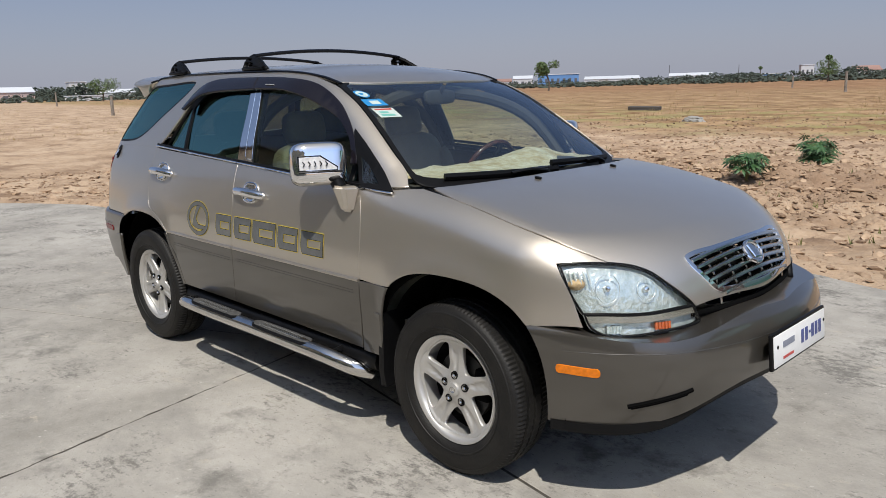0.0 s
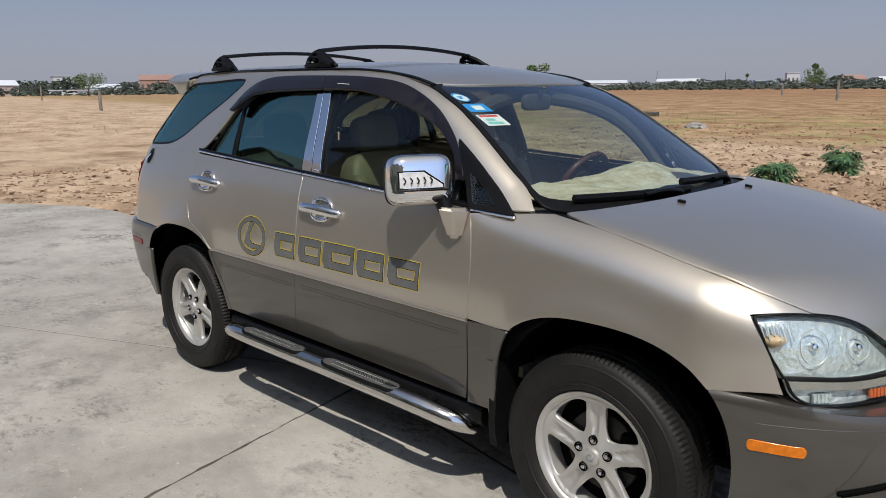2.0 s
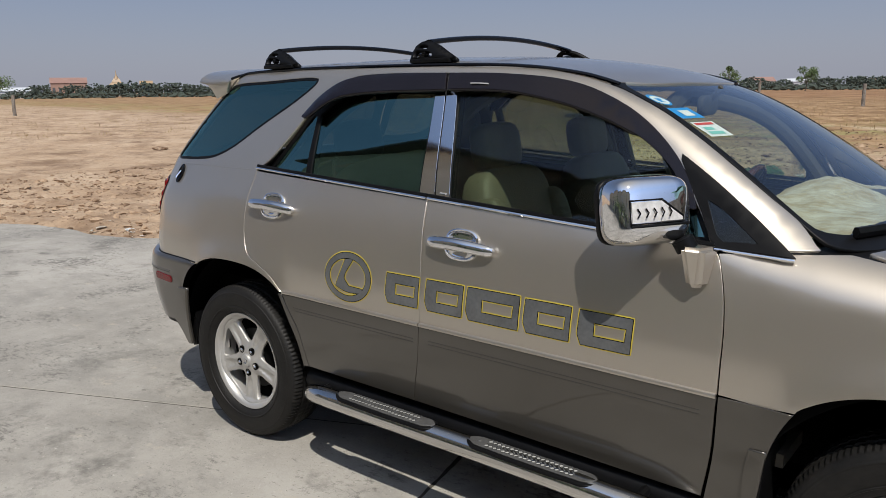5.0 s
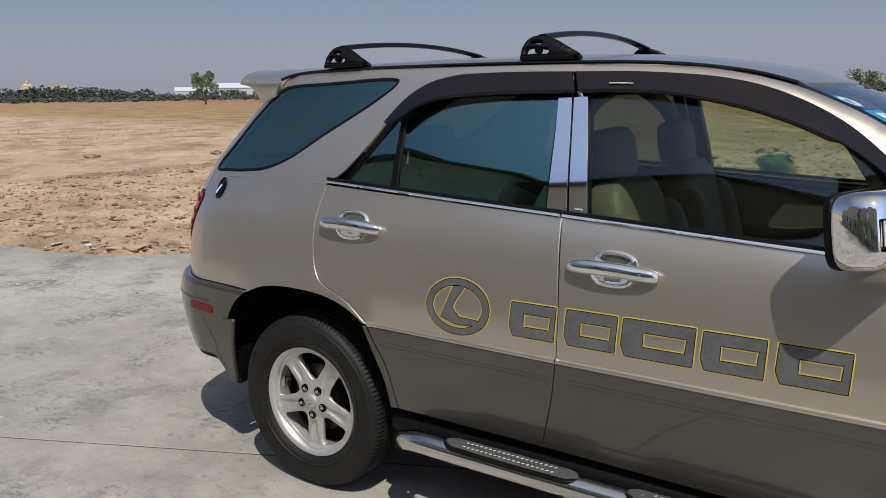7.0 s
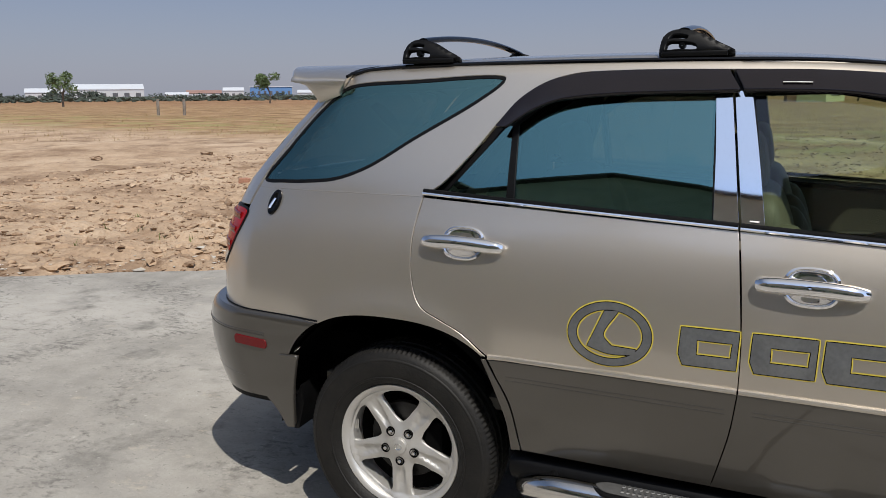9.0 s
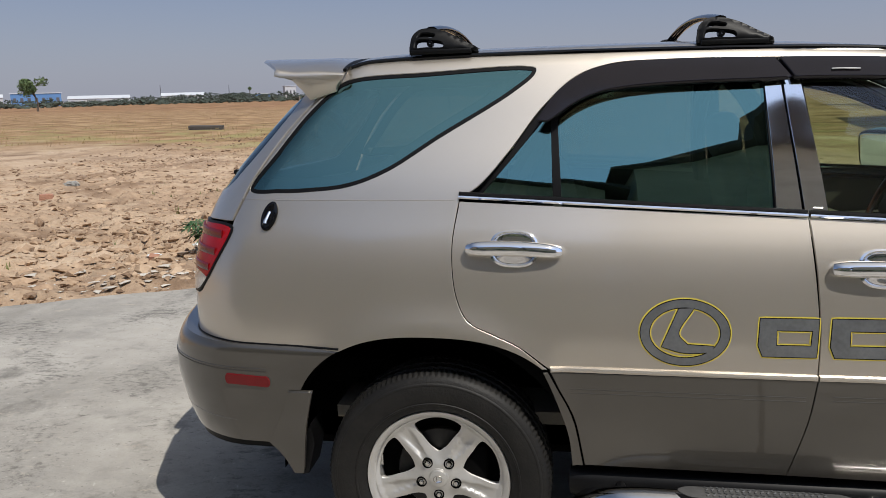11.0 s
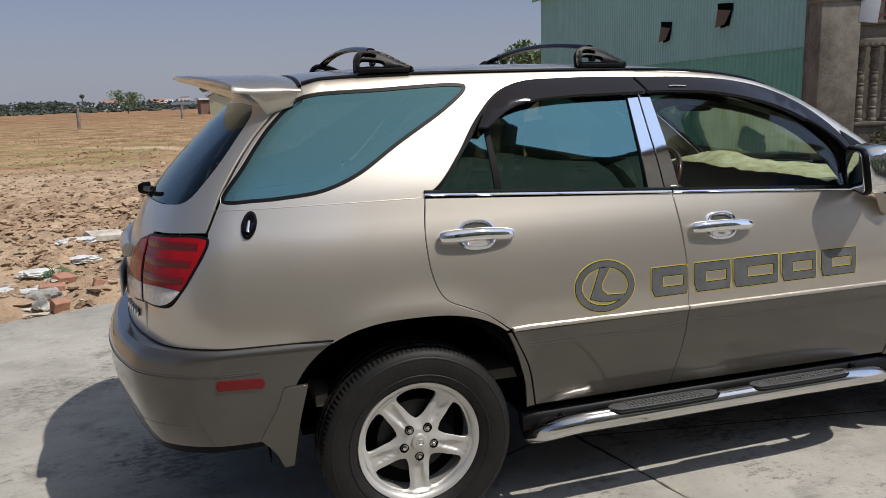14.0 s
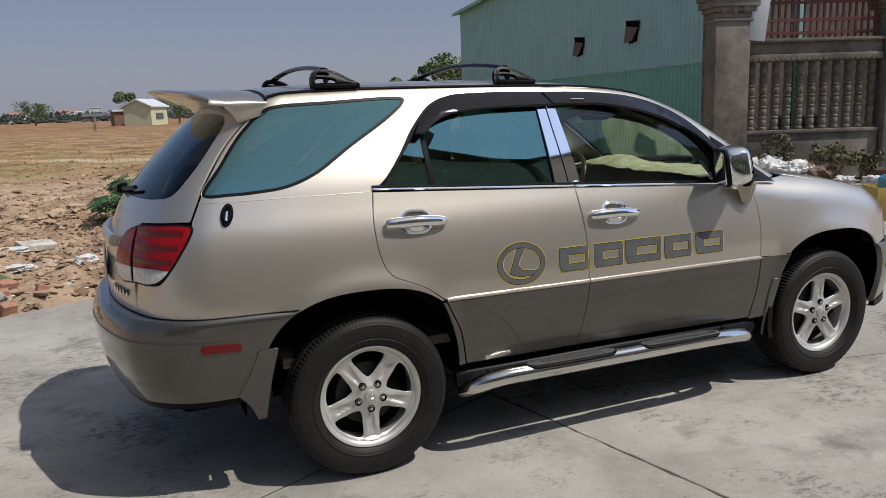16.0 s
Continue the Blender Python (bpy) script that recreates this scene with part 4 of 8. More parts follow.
for y in np.linspace(-.605, .605, ny):
    e = (abs(y) / .605)
    tip = -2.030 + .075 * e**2
    back = -2.030 + .19 * e**2.2
    k = max(0, (e - .70) / .30) ** 2
    zt = 1.642 - .030 * e**2 - .020 * e**8
    mid = [(-1.612, zt - .002), (-1.70, zt + .012), (-1.83, zt + .012), (-1.95, zt + .014), (tip + .01, zt + .014), (tip, zt + .007), (tip + .015, zt + .000), (-1.94, zt - .016), (-1.85, zt - .038), (-1.78, zt - .075), (-1.70, zt - .078), (-1.625, zt - .055)]
    end = [(-1.612, zt - .004), (-1.70, zt + .004), (-1.82, zt + .002), (-1.92, zt + .008), (tip + .01, zt + .012), (tip, zt + .007), (tip + .02, zt + .001), (-1.92, zt - .008), (-1.84, zt - .026), (-1.785, zt - .055), (-1.735, zt - .088), (-1.64, zt - .062)]
    sec = [(a0 * (1 - k) + b0 * k, a1 * (1 - k) + b1 * k) for (a0, a1), (b0, b1) in zip(mid, end)]
    rows.append([bm.verts.new((x if x > -1.72 else -1.72 + (x + 1.72) * (back + 1.72) / (tip + 1.72), y, z)) for x, z in sec])
for end, i0, dy in ((0, 0, -.010), (1, -1, .010)):
    mid_p = sum((v.co for v in rows[i0]), Vector()) / len(rows[i0])
    rim_row = rows[i0]
    for out, f in ((.5, .12), (1.0, .36), (1.3, .72)):
        extra = [bm.verts.new(v.co.lerp(Vector((v.co.x, v.co.y, mid_p.z)), f) + Vector((0, dy * out, 0))) for v in rim_row]
        rows.insert(0, extra) if end == 0 else rows.append(extra)
for a, b in zip(rows, rows[1:]):
    for k in range(len(a)):
        j = (k + 1) % len(a)
        bm.faces.new((a[k], a[j], b[j], b[k]))
bm.faces.new(rows[0])
bm.faces.new(rows[-1][::-1])
part("roof_spoiler", bm, PAINT, car)
part("spoiler_seam", tube([(-1.612, y, 1.6435 - .030 * (abs(y) / .605) ** 2 - .020 * (abs(y) / .605) ** 8) for y in np.linspace(-.60, .60, 41)], .006, 8), BLACK, car)


# ---- lamps ----
def tail_lamp(flip):
    D = np.array((-.78, -.62, .08)); D /= np.linalg.norm(D)
    U = np.array((.62, -.78, 0)); U /= np.linalg.norm(U)
    V = np.cross(U, D); V *= np.sign(V[2])
    O = np.array((-1.5, -.2, 1.0))

    def T(x, y, z):
        r = np.array((x, y, z)) - O
        return (float(r @ U), float(r @ V))

    def on(off):
        return caster(g_cab, off, O, U, V, D, 1.6)
    lamp = thing("tail_lamp", "", "")
    lamp.parent = car
    outer = [C(T(-2.15, -.535, 1.122)), (T(-2.05, -.66, 1.130)), (T(-1.985, -.735, 1.132)), T(-1.955, -.755, 1.122), T(-1.962, -.764, 1.095), T(-2.0, -.768, 1.03), T(-2.05, -.755, .955), T(-2.088, -.728, .915), T(-2.12, -.69, .90), C(T(-2.18, -.575, .898)), T(-2.165, -.55, 1.0)]
    inner = [C(T(-2.155, -.525, 1.118)), C(T(-2.172, -.54, 1.0)), C(T(-2.186, -.565, .895)), T(-2.215, -.45, .888), T(-2.235, -.36, .92), T(-2.222, -.36, 1.0), T(-2.19, -.42, 1.08)]
    for nm, loop, zr in (("lamp_body", outer, .962), ("lamp_body", inner, .955)):
        rim = outline(loop, .015)
        sheet("lamp_seal", [inset(rim, 0.0), inset(rim, .008)], on(0.004), BLACK, lamp, .03, .02, "", flip)
        lens = inset(rim, .0075)
        # split the lens at the height where red turns to clear
        P, _ = on(0.0)(lens)
        V0 = float(np.interp(zr, np.sort(P[:, 2]), lens[np.argsort(P[:, 2]), 1]))
        hi = clip_half(lens, np.array((0, V0)), np.array((1.0, 0)), 1, .001)
        lo = clip_half(lens, np.array((0, V0)), np.array((1.0, 0)), -1, .001)

        def thin(p):
            keep = [i for i in range(len(p)) if np.linalg.norm(p[i] - p[i - 1]) > 1e-3]
            return p[keep]
        sheet("red_lens", [thin(hi)], on(0.007), REDLENS, lamp, .025, .01, "", flip)
        sheet("clear_lens", [thin(lo)], on(0.007), CLEARLENS, lamp, .025, .01, "", flip)
        # ribs across the red lens
        if loop is outer:
            for z, tall in ((1.094, 4.0), (1.041, 3.3), (.990, 3.0)):
                vs = [T(-2.02, -.75, z)[1]]
                us = np.linspace(lens[:, 0].min() + .012, np.interp(z, [.90, 1.0, 1.12], [T(-2.10, -.71, .9)[0], T(-2.02, -.765, 1.0)[0], T(-1.97, -.755, 1.12)[0]]) - .012, 14)
                P, N = on(0.0045)(np.stack((us, np.full(14, vs[0])), 1))
                part("lens_rib", tube(flipped(P, flip), .005, 12, squash=tall), REDBAND, lamp)


REDBAND = mat("red_band", (0.15, 0.004, 0.006), 0.16, coat=0.2, spec=0.3, var=0.15, scale=40)
both(tail_lamp)


def side_markers(flip):
    for nm, g, x0, x1, z0, z1, z2, z3, m in (("rear_marker", g_rbump, -1.975, -1.827, .675, .672, .640, .643, REDBAND), ("front_marker", g_fbump, 1.810, 1.945, .578, .572, .542, .548, AMBER)):
        f = side_of(g, .005)
        loop = [(x0, z3 + .008), (x0, z0 - .008), (x0 + .006, z0), (x0 + .02, z0), (x1 - .02, z1), (x1 - .006, z1), (x1, z1 - .008), (x1, z2 + .008), (x1 - .006, z2), (x1 - .02, z2), (x0 + .02, z3), (x0 + .006, z3)]
        sheet(nm, [outline(loop, .008)], f, m, car, .02, .012, "", flip)


both(side_markers)


def head_lamp(flip):
    D = np.array((.74, -.60, .30)); D /= np.linalg.norm(D)
    U = np.array((.60, .74, 0)); U /= np.linalg.norm(U)
    V = np.cross(D, U); V *= np.sign(V[2])
    O = np.array((1.45, -.25, .70))

    def T(x, y, z):
        r = np.array((x, y, z)) - O
        return (float(r @ U), float(r @ V))

    def on(off):
        return caster(g_low, off, O, U, V, D, 1.4)
    lamp = thing("head_lamp", "", "")
    lamp.parent = car
    main = [C(T(1.783, -.787, .911)), T(1.837, -.737, .917), T(1.892, -.668, .913), T(1.947, -.594, .898), T(1.988, -.551, .876), T(2.04, -.507, .825), C(T(2.094, -.432, .752)), T(2.01, -.612, .745), C(T(1.868, -.770, .752)), T(1.829, -.787, .82)]
    low = [C(T(1.868, -.770, .747)), T(2.01, -.612, .740), C(T(2.094, -.430, .747)), C(T(2.108, -.418, .715)), T(2.113, -.412, .69), T(2.06, -.55, .672), T(1.982, -.676, .667), T(1.932, -.729, .672), T(1.89, -.76, .70)]
    rim = inset(outline(main, .015), -.005)
    sheet("lamp_seal", [rim, inset(rim, .004)], on(-0.001), BLACK, lamp, .03, .02, "", flip)
    sheet("lamp_cover", [inset(rim, .006)], on(0.004), LENS, lamp, .03, 0, "", flip)
    # silvered bowl behind the cover
    sheet("reflector", [inset(rim, .002)], on(-0.040), SILVER, lamp, .025, 0, "", flip)
    wall = inset(rim, .003)
    a, _ = on(0.0)(wall)
    b, _ = on(-0.041)(wall)
    n = len(wall)
    link("lamp_wall", flipped(np.concatenate((a, b)), flip), [(i, (i + 1) % n, n + (i + 1) % n, n + i) for i in range(n)], SILVER, lamp)
    for (x, y, z), r, tall in (((1.924, -.703, .835), .042, 1.15), ((2.000, -.582, .822), .034, 1.1)):
        q, nn = (k[0] for k in on(-0.026)(np.array([T(x, y, z)])))
        m = Matrix.Translation(q) @ Vector(nn + D * (1, 1, .2)).normalized().to_track_quat("Y", "Z").to_matrix().to_4x4() @ Matrix.Diagonal((1, 1, tall, 1))
        part("bulb_shield", lathe([(.001, .010), (.008, .008), (.011, .0), (.011, -.012)], 16, "y", m=fm(flip) @ m), CHROME, lamp)
        part("bowl_ring", lathe([(r * .99, .002), (r * 1.0, .005), (r * 1.03, .005), (r * 1.04, .0)], 28, "y", m=fm(flip) @ m), PALEGLASS, lamp)
    q = on(-0.02)(np.array([T(1.849, -.770, .852)]))[0][0]
    m = Matrix.Translation(q) @ Vector(D).to_track_quat("Y", "Z").to_matrix().to_4x4()
    part("amber_bulb", lathe([(.001, .012), (.014, .006), (.022, -.008), (.026, -.02)], 16, "y", m=fm(flip) @ m @ Matrix.Diagonal((1.3, 1, .8, 1))), BULB, lamp)
    for k in range(6):
        u0, v0 = T(1.79 + .012 * k, -.787 + .010 * k, .90)
        P, _ = on(-0.012)(np.array([(u0 + .006, v0 - .006), (u0 + .014, v0 - .055)]))
        part("reflector_flute", tube(flipped(P, flip), .003, 5), PALEGLASS, lamp)
    # lower lamp: fog lamp and turn signal under one clear strip, grey bar above it
    rim = outline(low, .012)
    sheet("lamp_seal", [rim, inset(rim, .005)], on(0.003), BLACK, lamp, .03, .02, "", flip)
    sheet("lamp_cover", [inset(rim, .004)], on(0.005), LENS, lamp, .03, 0, "", flip)
    sheet("reflector", [inset(rim, .001)], on(-0.025), SILVER, lamp, .025, 0, "", flip)
    bar = [C(T(1.874, -.768, .742)), T(2.01, -.612, .735), C(T(2.09, -.436, .742)), C(T(2.098, -.43, .722)), T(2.02, -.60, .712), C(T(1.886, -.760, .718))]
    sheet("lamp_bar", [outline(bar, .015)], on(0.0), STEEL, lamp, .03, .01, "", flip)
    for x0, y0, x1, y1, m in ((1.935, -.722, 1.965, -.69, SILVER), (2.035, -.575, 2.06, -.53, AMBERGLASS)):
        for k in range(5):
            t = k / 4
            x, y = x0 + (x1 - x0) * t, y0 + (y1 - y0) * t
            P, _ = on(-0.010)(np.array([T(x, y, .708), T(x, y, .682)]))
            part("lens_flute", tube(flipped(P, flip), .006, 6), m, lamp)


SILVER = mat("silvered_reflector", (0.84, 0.88, 0.87), 0.16, 0.55, second=(0.56, 0.64, 0.64), scale=26, fine=70, bump=0.7, bump_scale=38)
PALEGLASS = mat("pale_rim", (0.70, 0.72, 0.72), 0.10, 0.3, coat=1.0, var=0.1)
BULB = mat("amber_bulb", (0.66, 0.46, 0.26), 0.25, coat=.5, var=.2, scale=40)
AMBERGLASS = mat("orange_flutes", (0.65, 0.13, 0.03), 0.2, coat=.8, var=.3, scale=50)
both(head_lamp)

# ---- grille ----
grille = thing("grille", "", "")
grille.parent = car
rim = outline(mirrored(grille_hole), .02)
fr = caster(g_low, 0.006, (1.2, 0, .35), (0, 1, 0), (-.8, 0, .6), D45, 2.0)
sheet("grille_surround", [inset(rim, -.003), inset(rim, .013)], fr, CHROME, grille, .04, .02)
backp = caster(g_low, -0.06, (1.2, 0, .35), (0, 1, 0), (-.8, 0, .6), D45, 2.0)
sheet("grille_back", [inset(rim, .004)], backp, DARK, grille, .06, 0)
vmin, vmax = rim[:, 1].min() + .022, rim[:, 1].max() - .020
barf = caster(g_low, -0.004, (1.2, 0, .35), (0, 1, 0), (-.8, 0, .6), D45, 2.0)
for k in range(6):
    v = vmin + (vmax - vmin) * (k + .25) / 5.5
    near = rim[np.argsort(abs(rim[:, 1] - v))[:6]]
    w = np.abs(near[:, 0]).max() - .020
    P, N = barf(np.stack((np.linspace(-w, w, 30), np.full(30, v)), 1))
    part("grille_bar", tube(P, .0115, 8, squash=.8), STEEL, grille)
for u in (-.27, -.16, -.055, .055, .16, .27):
    vs = np.linspace(vmin - .012, vmax + .012, 12)
    P, N = caster(g_low, -0.022, (1.2, 0, .35), (0, 1, 0), (-.8, 0, .6), D45, 2.0)(np.stack((np.full(12, u), vs), 1))
    top = np.interp(abs(u), [0, .30, .38], [0, .006, .02])
    part("grille_rib", tube(P, .005, 6), STEEL, grille)
q = caster(g_low, 0.012, (1.2, 0, .35), (0, 1, 0), (-.8, 0, .6), D45, 2.0)(np.array([(0.0, (vmin + vmax) / 2 + .006)]))
em = Matrix.Translation(q[0][0]) @ Vector(q[1][0]).to_track_quat("Z", "Y").to_matrix().to_4x4()
ringp = [(.058 * math.cos(a), .044 * math.sin(a), 0) for a in np.linspace(0, math.tau, 41)]
part("emblem", tube([em @ Vector(p) for p in ringp], .0075, 8, cap=False), CHROME, grille, "bright oval emblem")
part("emblem_bar", tube([em @ Vector(p) for p in ((-.018, .032, 0), (-.012, -.02, 0), (.03, -.026, 0))], .007, 8), CHROME, grille)
part("emblem_back", lathe([(.001, .0), (.05, .0), (.052, -.01)], 28, "z", m=em @ Matrix.Diagonal((1.1, .84, 1, 1))), STEEL, grille)
# black slot between grille and bumper: a near-black bar in place of its shade
P = [(2.145 - .34 * y * y - .18 * y**4, y, .708) for y in np.linspace(-.42, .42, 30)]
part("grille_slot", tube(P, .012, 8), DARK, car)

# ---- bumper details ----
def bumper_lines(flip):
    def run(name, g, cx, front, a0, a1, z, r, material, off=0.0, parent=car, dz=0.0):
        pts = []
        for a in np.linspace(a0, a1, 36):
            d = np.array((math.cos(radians(a)) * (1 if front else -1), -math.sin(radians(a)), 0))
            zz = z + dz * (a - a0) / (a1 - a0)
            lo, hi = 0.0, 2.4
            for _ in range(30):
                m = (lo + hi) / 2
                q = np.array((cx, 0, zz)) + m * d
                if g(*[np.array([k]) for k in q])[0] < off:
                    lo = m
                else:
                    hi = m
            pts.append(np.array((cx, 0, zz)) + lo * d)
        part(name, tube(flipped(pts, flip), r, 6), material, parent)
    run("bumper_groove", g_fbump, 1.10, True, 2, 49, .628, .0016, CLAD)
    run("bumper_groove", g_rbump, -1.25, False, 2, 56, .690, .0017, GROOVE)
    run("bumper_groove", g_rbump, -1.25, False, 2, 56, .698, .0014, CLAD)
    run("bumper_groove", g_rbump, -1.25, False, 2, 50, .515, .0015, CLAD, -.001)
    run("bumper_seam", g_cab, -1.25, False, 0, float(bump_end(1.25, -RARCHX)(np.array([.773]))[0]) - .6, .773, .0036, BLACK)
    # air slots are near-black bars, the shade of the openings in their colour
    run("air_slot", g_fbump, 1.10, True, 27.5, 38, .492, .009, DARK, -.002, dz=-.055)
    run("air_slot", g_fbump, 1.10, True, 28.5, 37.5, .482, .009, DARK, -.002, dz=-.048)


both(bumper_lines)

# number plate: white with a dark surround, its characters left as bars
plate = thing("number_plate", "", "")
plate.parent = front_bumper
WHITE = mat("plate_white", (0.74, 0.74, 0.73), 0.35, var=0.06, scale=30)
BLUE = mat("plate_blue", (0.05, 0.07, 0.22), 0.4, var=0.1)
GREYINK = mat("plate_grey", (0.22, 0.24, 0.30), 0.4, var=0.2, scale=60)
REDINK = mat("plate_red", (0.45, 0.06, 0.05), 0.4, var=0.1)
pm = Matrix.Translation((2.312, -.035, .578)) @ Matrix.Rotation(radians(-5), 4, "Y")
part("plate_surround", box(.014, .50, .135, pm, .006), BLACK, plate)
part("plate_sheet", box(.006, .478, .115, pm @ Matrix.Translation((.008, 0, 0)), .003), WHITE, plate)
part("plate_bracket", box(.05, .30, .09, pm @ Matrix.Translation((-.03, 0, 0)), .006), DARK, plate)
for y, z, w, h, m in ((.012, .003, .022, .050, BLUE), (.050, .003, .022, .050, BLUE), (.082, .003, .014, .009, BLUE), (.110, .003, .022, .050, BLUE), (.146, .003, .022, .050, BLUE), (.182, .003, .022, .050, BLUE), (-.115, .014, .10, .022, GREYINK), (-.12, -.034, .09, .009, REDINK)):
    part("plate_bar", box(.002, w, h, pm @ Matrix.Translation((.0122, y, z)), 0), m, plate, smooth=False)
for y in (-.21, .225):
    part("plate_screw", lathe([(.001, .003), (.006, .002), (.007, 0)], 10, "x", m=pm @ Matrix.Translation((.011, y, .015))), BLACK, plate)


# ---- wheels ----
def wheel(name_group, spin):
    ob = tagged(new("wheel"), "alloy wheel", "")
    n = 240
    bm = bmesh.new()
    prof = [(.222, -.082), (.232, -.096), (.252, -.107), (.282, -.113), (.312, -.110), (.328, -.104), (.339, -.096), (.3455, -.085), (.3485, -.067), (.3490, -.053), (.340, -.051), (.340, -.043), (.3502, -.041), (.3506, -.015), (.342, -.013), (.342, -.005), (.3510, -.003),
            (.3510, .030), (.341, .032), (.341, .040), (.3500, .042), (.3480, .068), (.343, .088), (.327, .102), (.282, .112), (.235, .096), (.222, .082)]
    rings = []
    for i, (r, a) in enumerate(prof):
        ring = []
        for k in range(n):
            rr = r
            if k % 2 == 0 and (6 <= i <= 9 or 20 <= i <= 22):
                rr -= .0042
            if k % 3 == 0 and i in (12, 13, 16, 17):
                rr -= .003
            t = k * math.tau / n + (.012 if 10 <= i <= 17 else 0)
            ring.append(bm.verts.new((rr * math.cos(t), a, rr * math.sin(t))))
        rings.append(ring)
    for a, b in zip(rings, rings[1:]):
        for k in range(n):
            bm.faces.new((a[k], a[(k + 1) % n], b[(k + 1) % n], b[k]))
    tyre = part("tyre", bm, RUBBER, ob)
    part("sidewall_band", lathe([(.322, -.1055), (.319, -.1095), (.315, -.1110), (.312, -.1105)], 90), RUBBER, tyre)
    part("sidewall_band", lathe([(.258, -.1085), (.256, -.1105), (.252, -.1095), (.250, -.1065)], 90), RUBBER, tyre)
    for k in range(44):
        # raised bars in place of the sidewall's lettering
        t = (k if k < 22 else k + 14) * .085
        if k % 9 in (7, 8):
            continue
        m = Matrix.Rotation(t, 4, "Y") @ Matrix.Translation((.293, -.1125, 0))
        if k % 44 == 43:
            part("sidewall_mark", box(.020, .0035, .016, m, 0), RUBBER, tyre)
    # rim: barrel and lip
    rim_ob = part("rim", lathe([(.215, .08), (.205, .075), (.196, .02), (.196, -.055), (.200, -.076), (.207, -.084), (.2155, -.088), (.2215, -.090), (.2235, -.087), (.2235, -.080), (.221, -.07)], 72), ALLOY, ob, "silver five-spoke alloy rim")

    def face(v2):
        r = np.hypot(v2[:, 0], v2[:, 1])
        th = np.arctan2(v2[:, 1], v2[:, 0])
        w = np.cos(5 * (th - spin))
        d = .070 + .012 * np.exp(-(r / .055) ** 2) - .020 * np.clip((r - .05) / .15, 0, 1) ** 2 * 0
        ridge = .011 * np.clip((r - .045) / .06, 0, 1) * (1 - np.clip(w, -1, 1)) * .5
        valley = -.012 * np.exp(-((w - 1) / .14) ** 2) * np.clip((r - .06) / .04, 0, 1) * np.clip((.19 - r) / .04, 0, 1)
        lip = .010 * np.clip((r - .185) / .015, 0, 1)
        return d - 1.5 * ridge + valley + lip

    def fr(v2):
        y = face(v2)
        e = 1e-3
        gx = (face(v2 + (e, 0)) - face(v2 - (e, 0))) / (2 * e)
        gz = (face(v2 + (0, e)) - face(v2 - (0, e))) / (2 * e)
        N = np.stack((-gx, -np.ones(len(y)), -gz), 1)
        return np.stack((v2[:, 0], -y, v2[:, 1]), 1), N / np.linalg.norm(N, axis=1, keepdims=True)
    loops = [np.array([(.2005 * math.cos(a), .2005 * math.sin(a)) for a in np.linspace(0, math.tau, 90, endpoint=False)])]
    for k in range(5):
        c = spin + (k + .5) * math.tau / 5
        pol = [(.080, 0), (.088, -8), (.104, -15), (.135, -20.5), (.168, -24), (.183, -23.5), (.190, -15), (.191, 0), (.190, 15), (.183, 23.5), (.168, 24), (.135, 20.5), (.104, 15), (.088, 8)]
        loops.append(outline([(r * math.cos(c + radians(d)), r * math.sin(c + radians(d))) for r, d in pol], .008))
    sheet("spoke_face", loops, fr, ALLOY, rim_ob, .009, .030)
    for k in range(5):
        c = spin + k * math.tau / 5
        m = Matrix.Translation((.057 * math.cos(c), 0, .057 * math.sin(c)))
        part("nut_seat", lathe([(.0165, -.060), (.0165, -.0775), (.0135, -.0785), (.012, -.066)], 16, m=m), DARK, rim_ob)
        part("wheel_nut", lathe([(.001, -.084), (.006, -.0835), (.0095, -.079), (.0105, -.060)], 6, m=m), STEEL, rim_ob)
    cap = part("centre_cap", lathe([(.001, -.0895), (.022, -.0888), (.027, -.0865), (.0290, -.080), (.031, -.0805), (.0325, -.076)], 32), ALLOY, rim_ob)
    part("cap_mark", tube([(.014 * math.cos(a), -.0895, .011 * math.sin(a)) for a in np.linspace(0, math.tau, 25)], .0016, 5, cap=False), STEEL, cap)
    part("cap_mark", tube([(-.004, -.0897, .008), (-.003, -.0897, -.006), (.008, -.0895, -.007)], .0016, 5), STEEL, cap)
    part("brake_disc", lathe([(.05, -.018), (.135, -.018), (.138, -.014), (.138, .0), (.05, .0)], 48), IRON, ob)
    # added near-black disc that gives the spoke openings their shade
    part("hub_shade", lathe([(.001, .01), (.196, .01)], 40), DARK, ob)
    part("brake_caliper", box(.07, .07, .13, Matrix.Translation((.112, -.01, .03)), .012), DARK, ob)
    part("wheel_weight", box(.012, .006, .04, Matrix.Translation((-.19, -.03, .03)), .002), STEEL, ob)
    return ob


w_rear = wheel("rear", radians(-90 + 0))
w_front = wheel("front", radians(90))
for w, x, src in ((w_rear, -HUBX, None), (w_front, HUBX, None)):
    w.parent = car
    w.matrix_basis = pose(x, -.763, .350)
    w2 = copy_thing(w, pose(x, .763, .350, 0, 0, 180))
    w2.parent = car

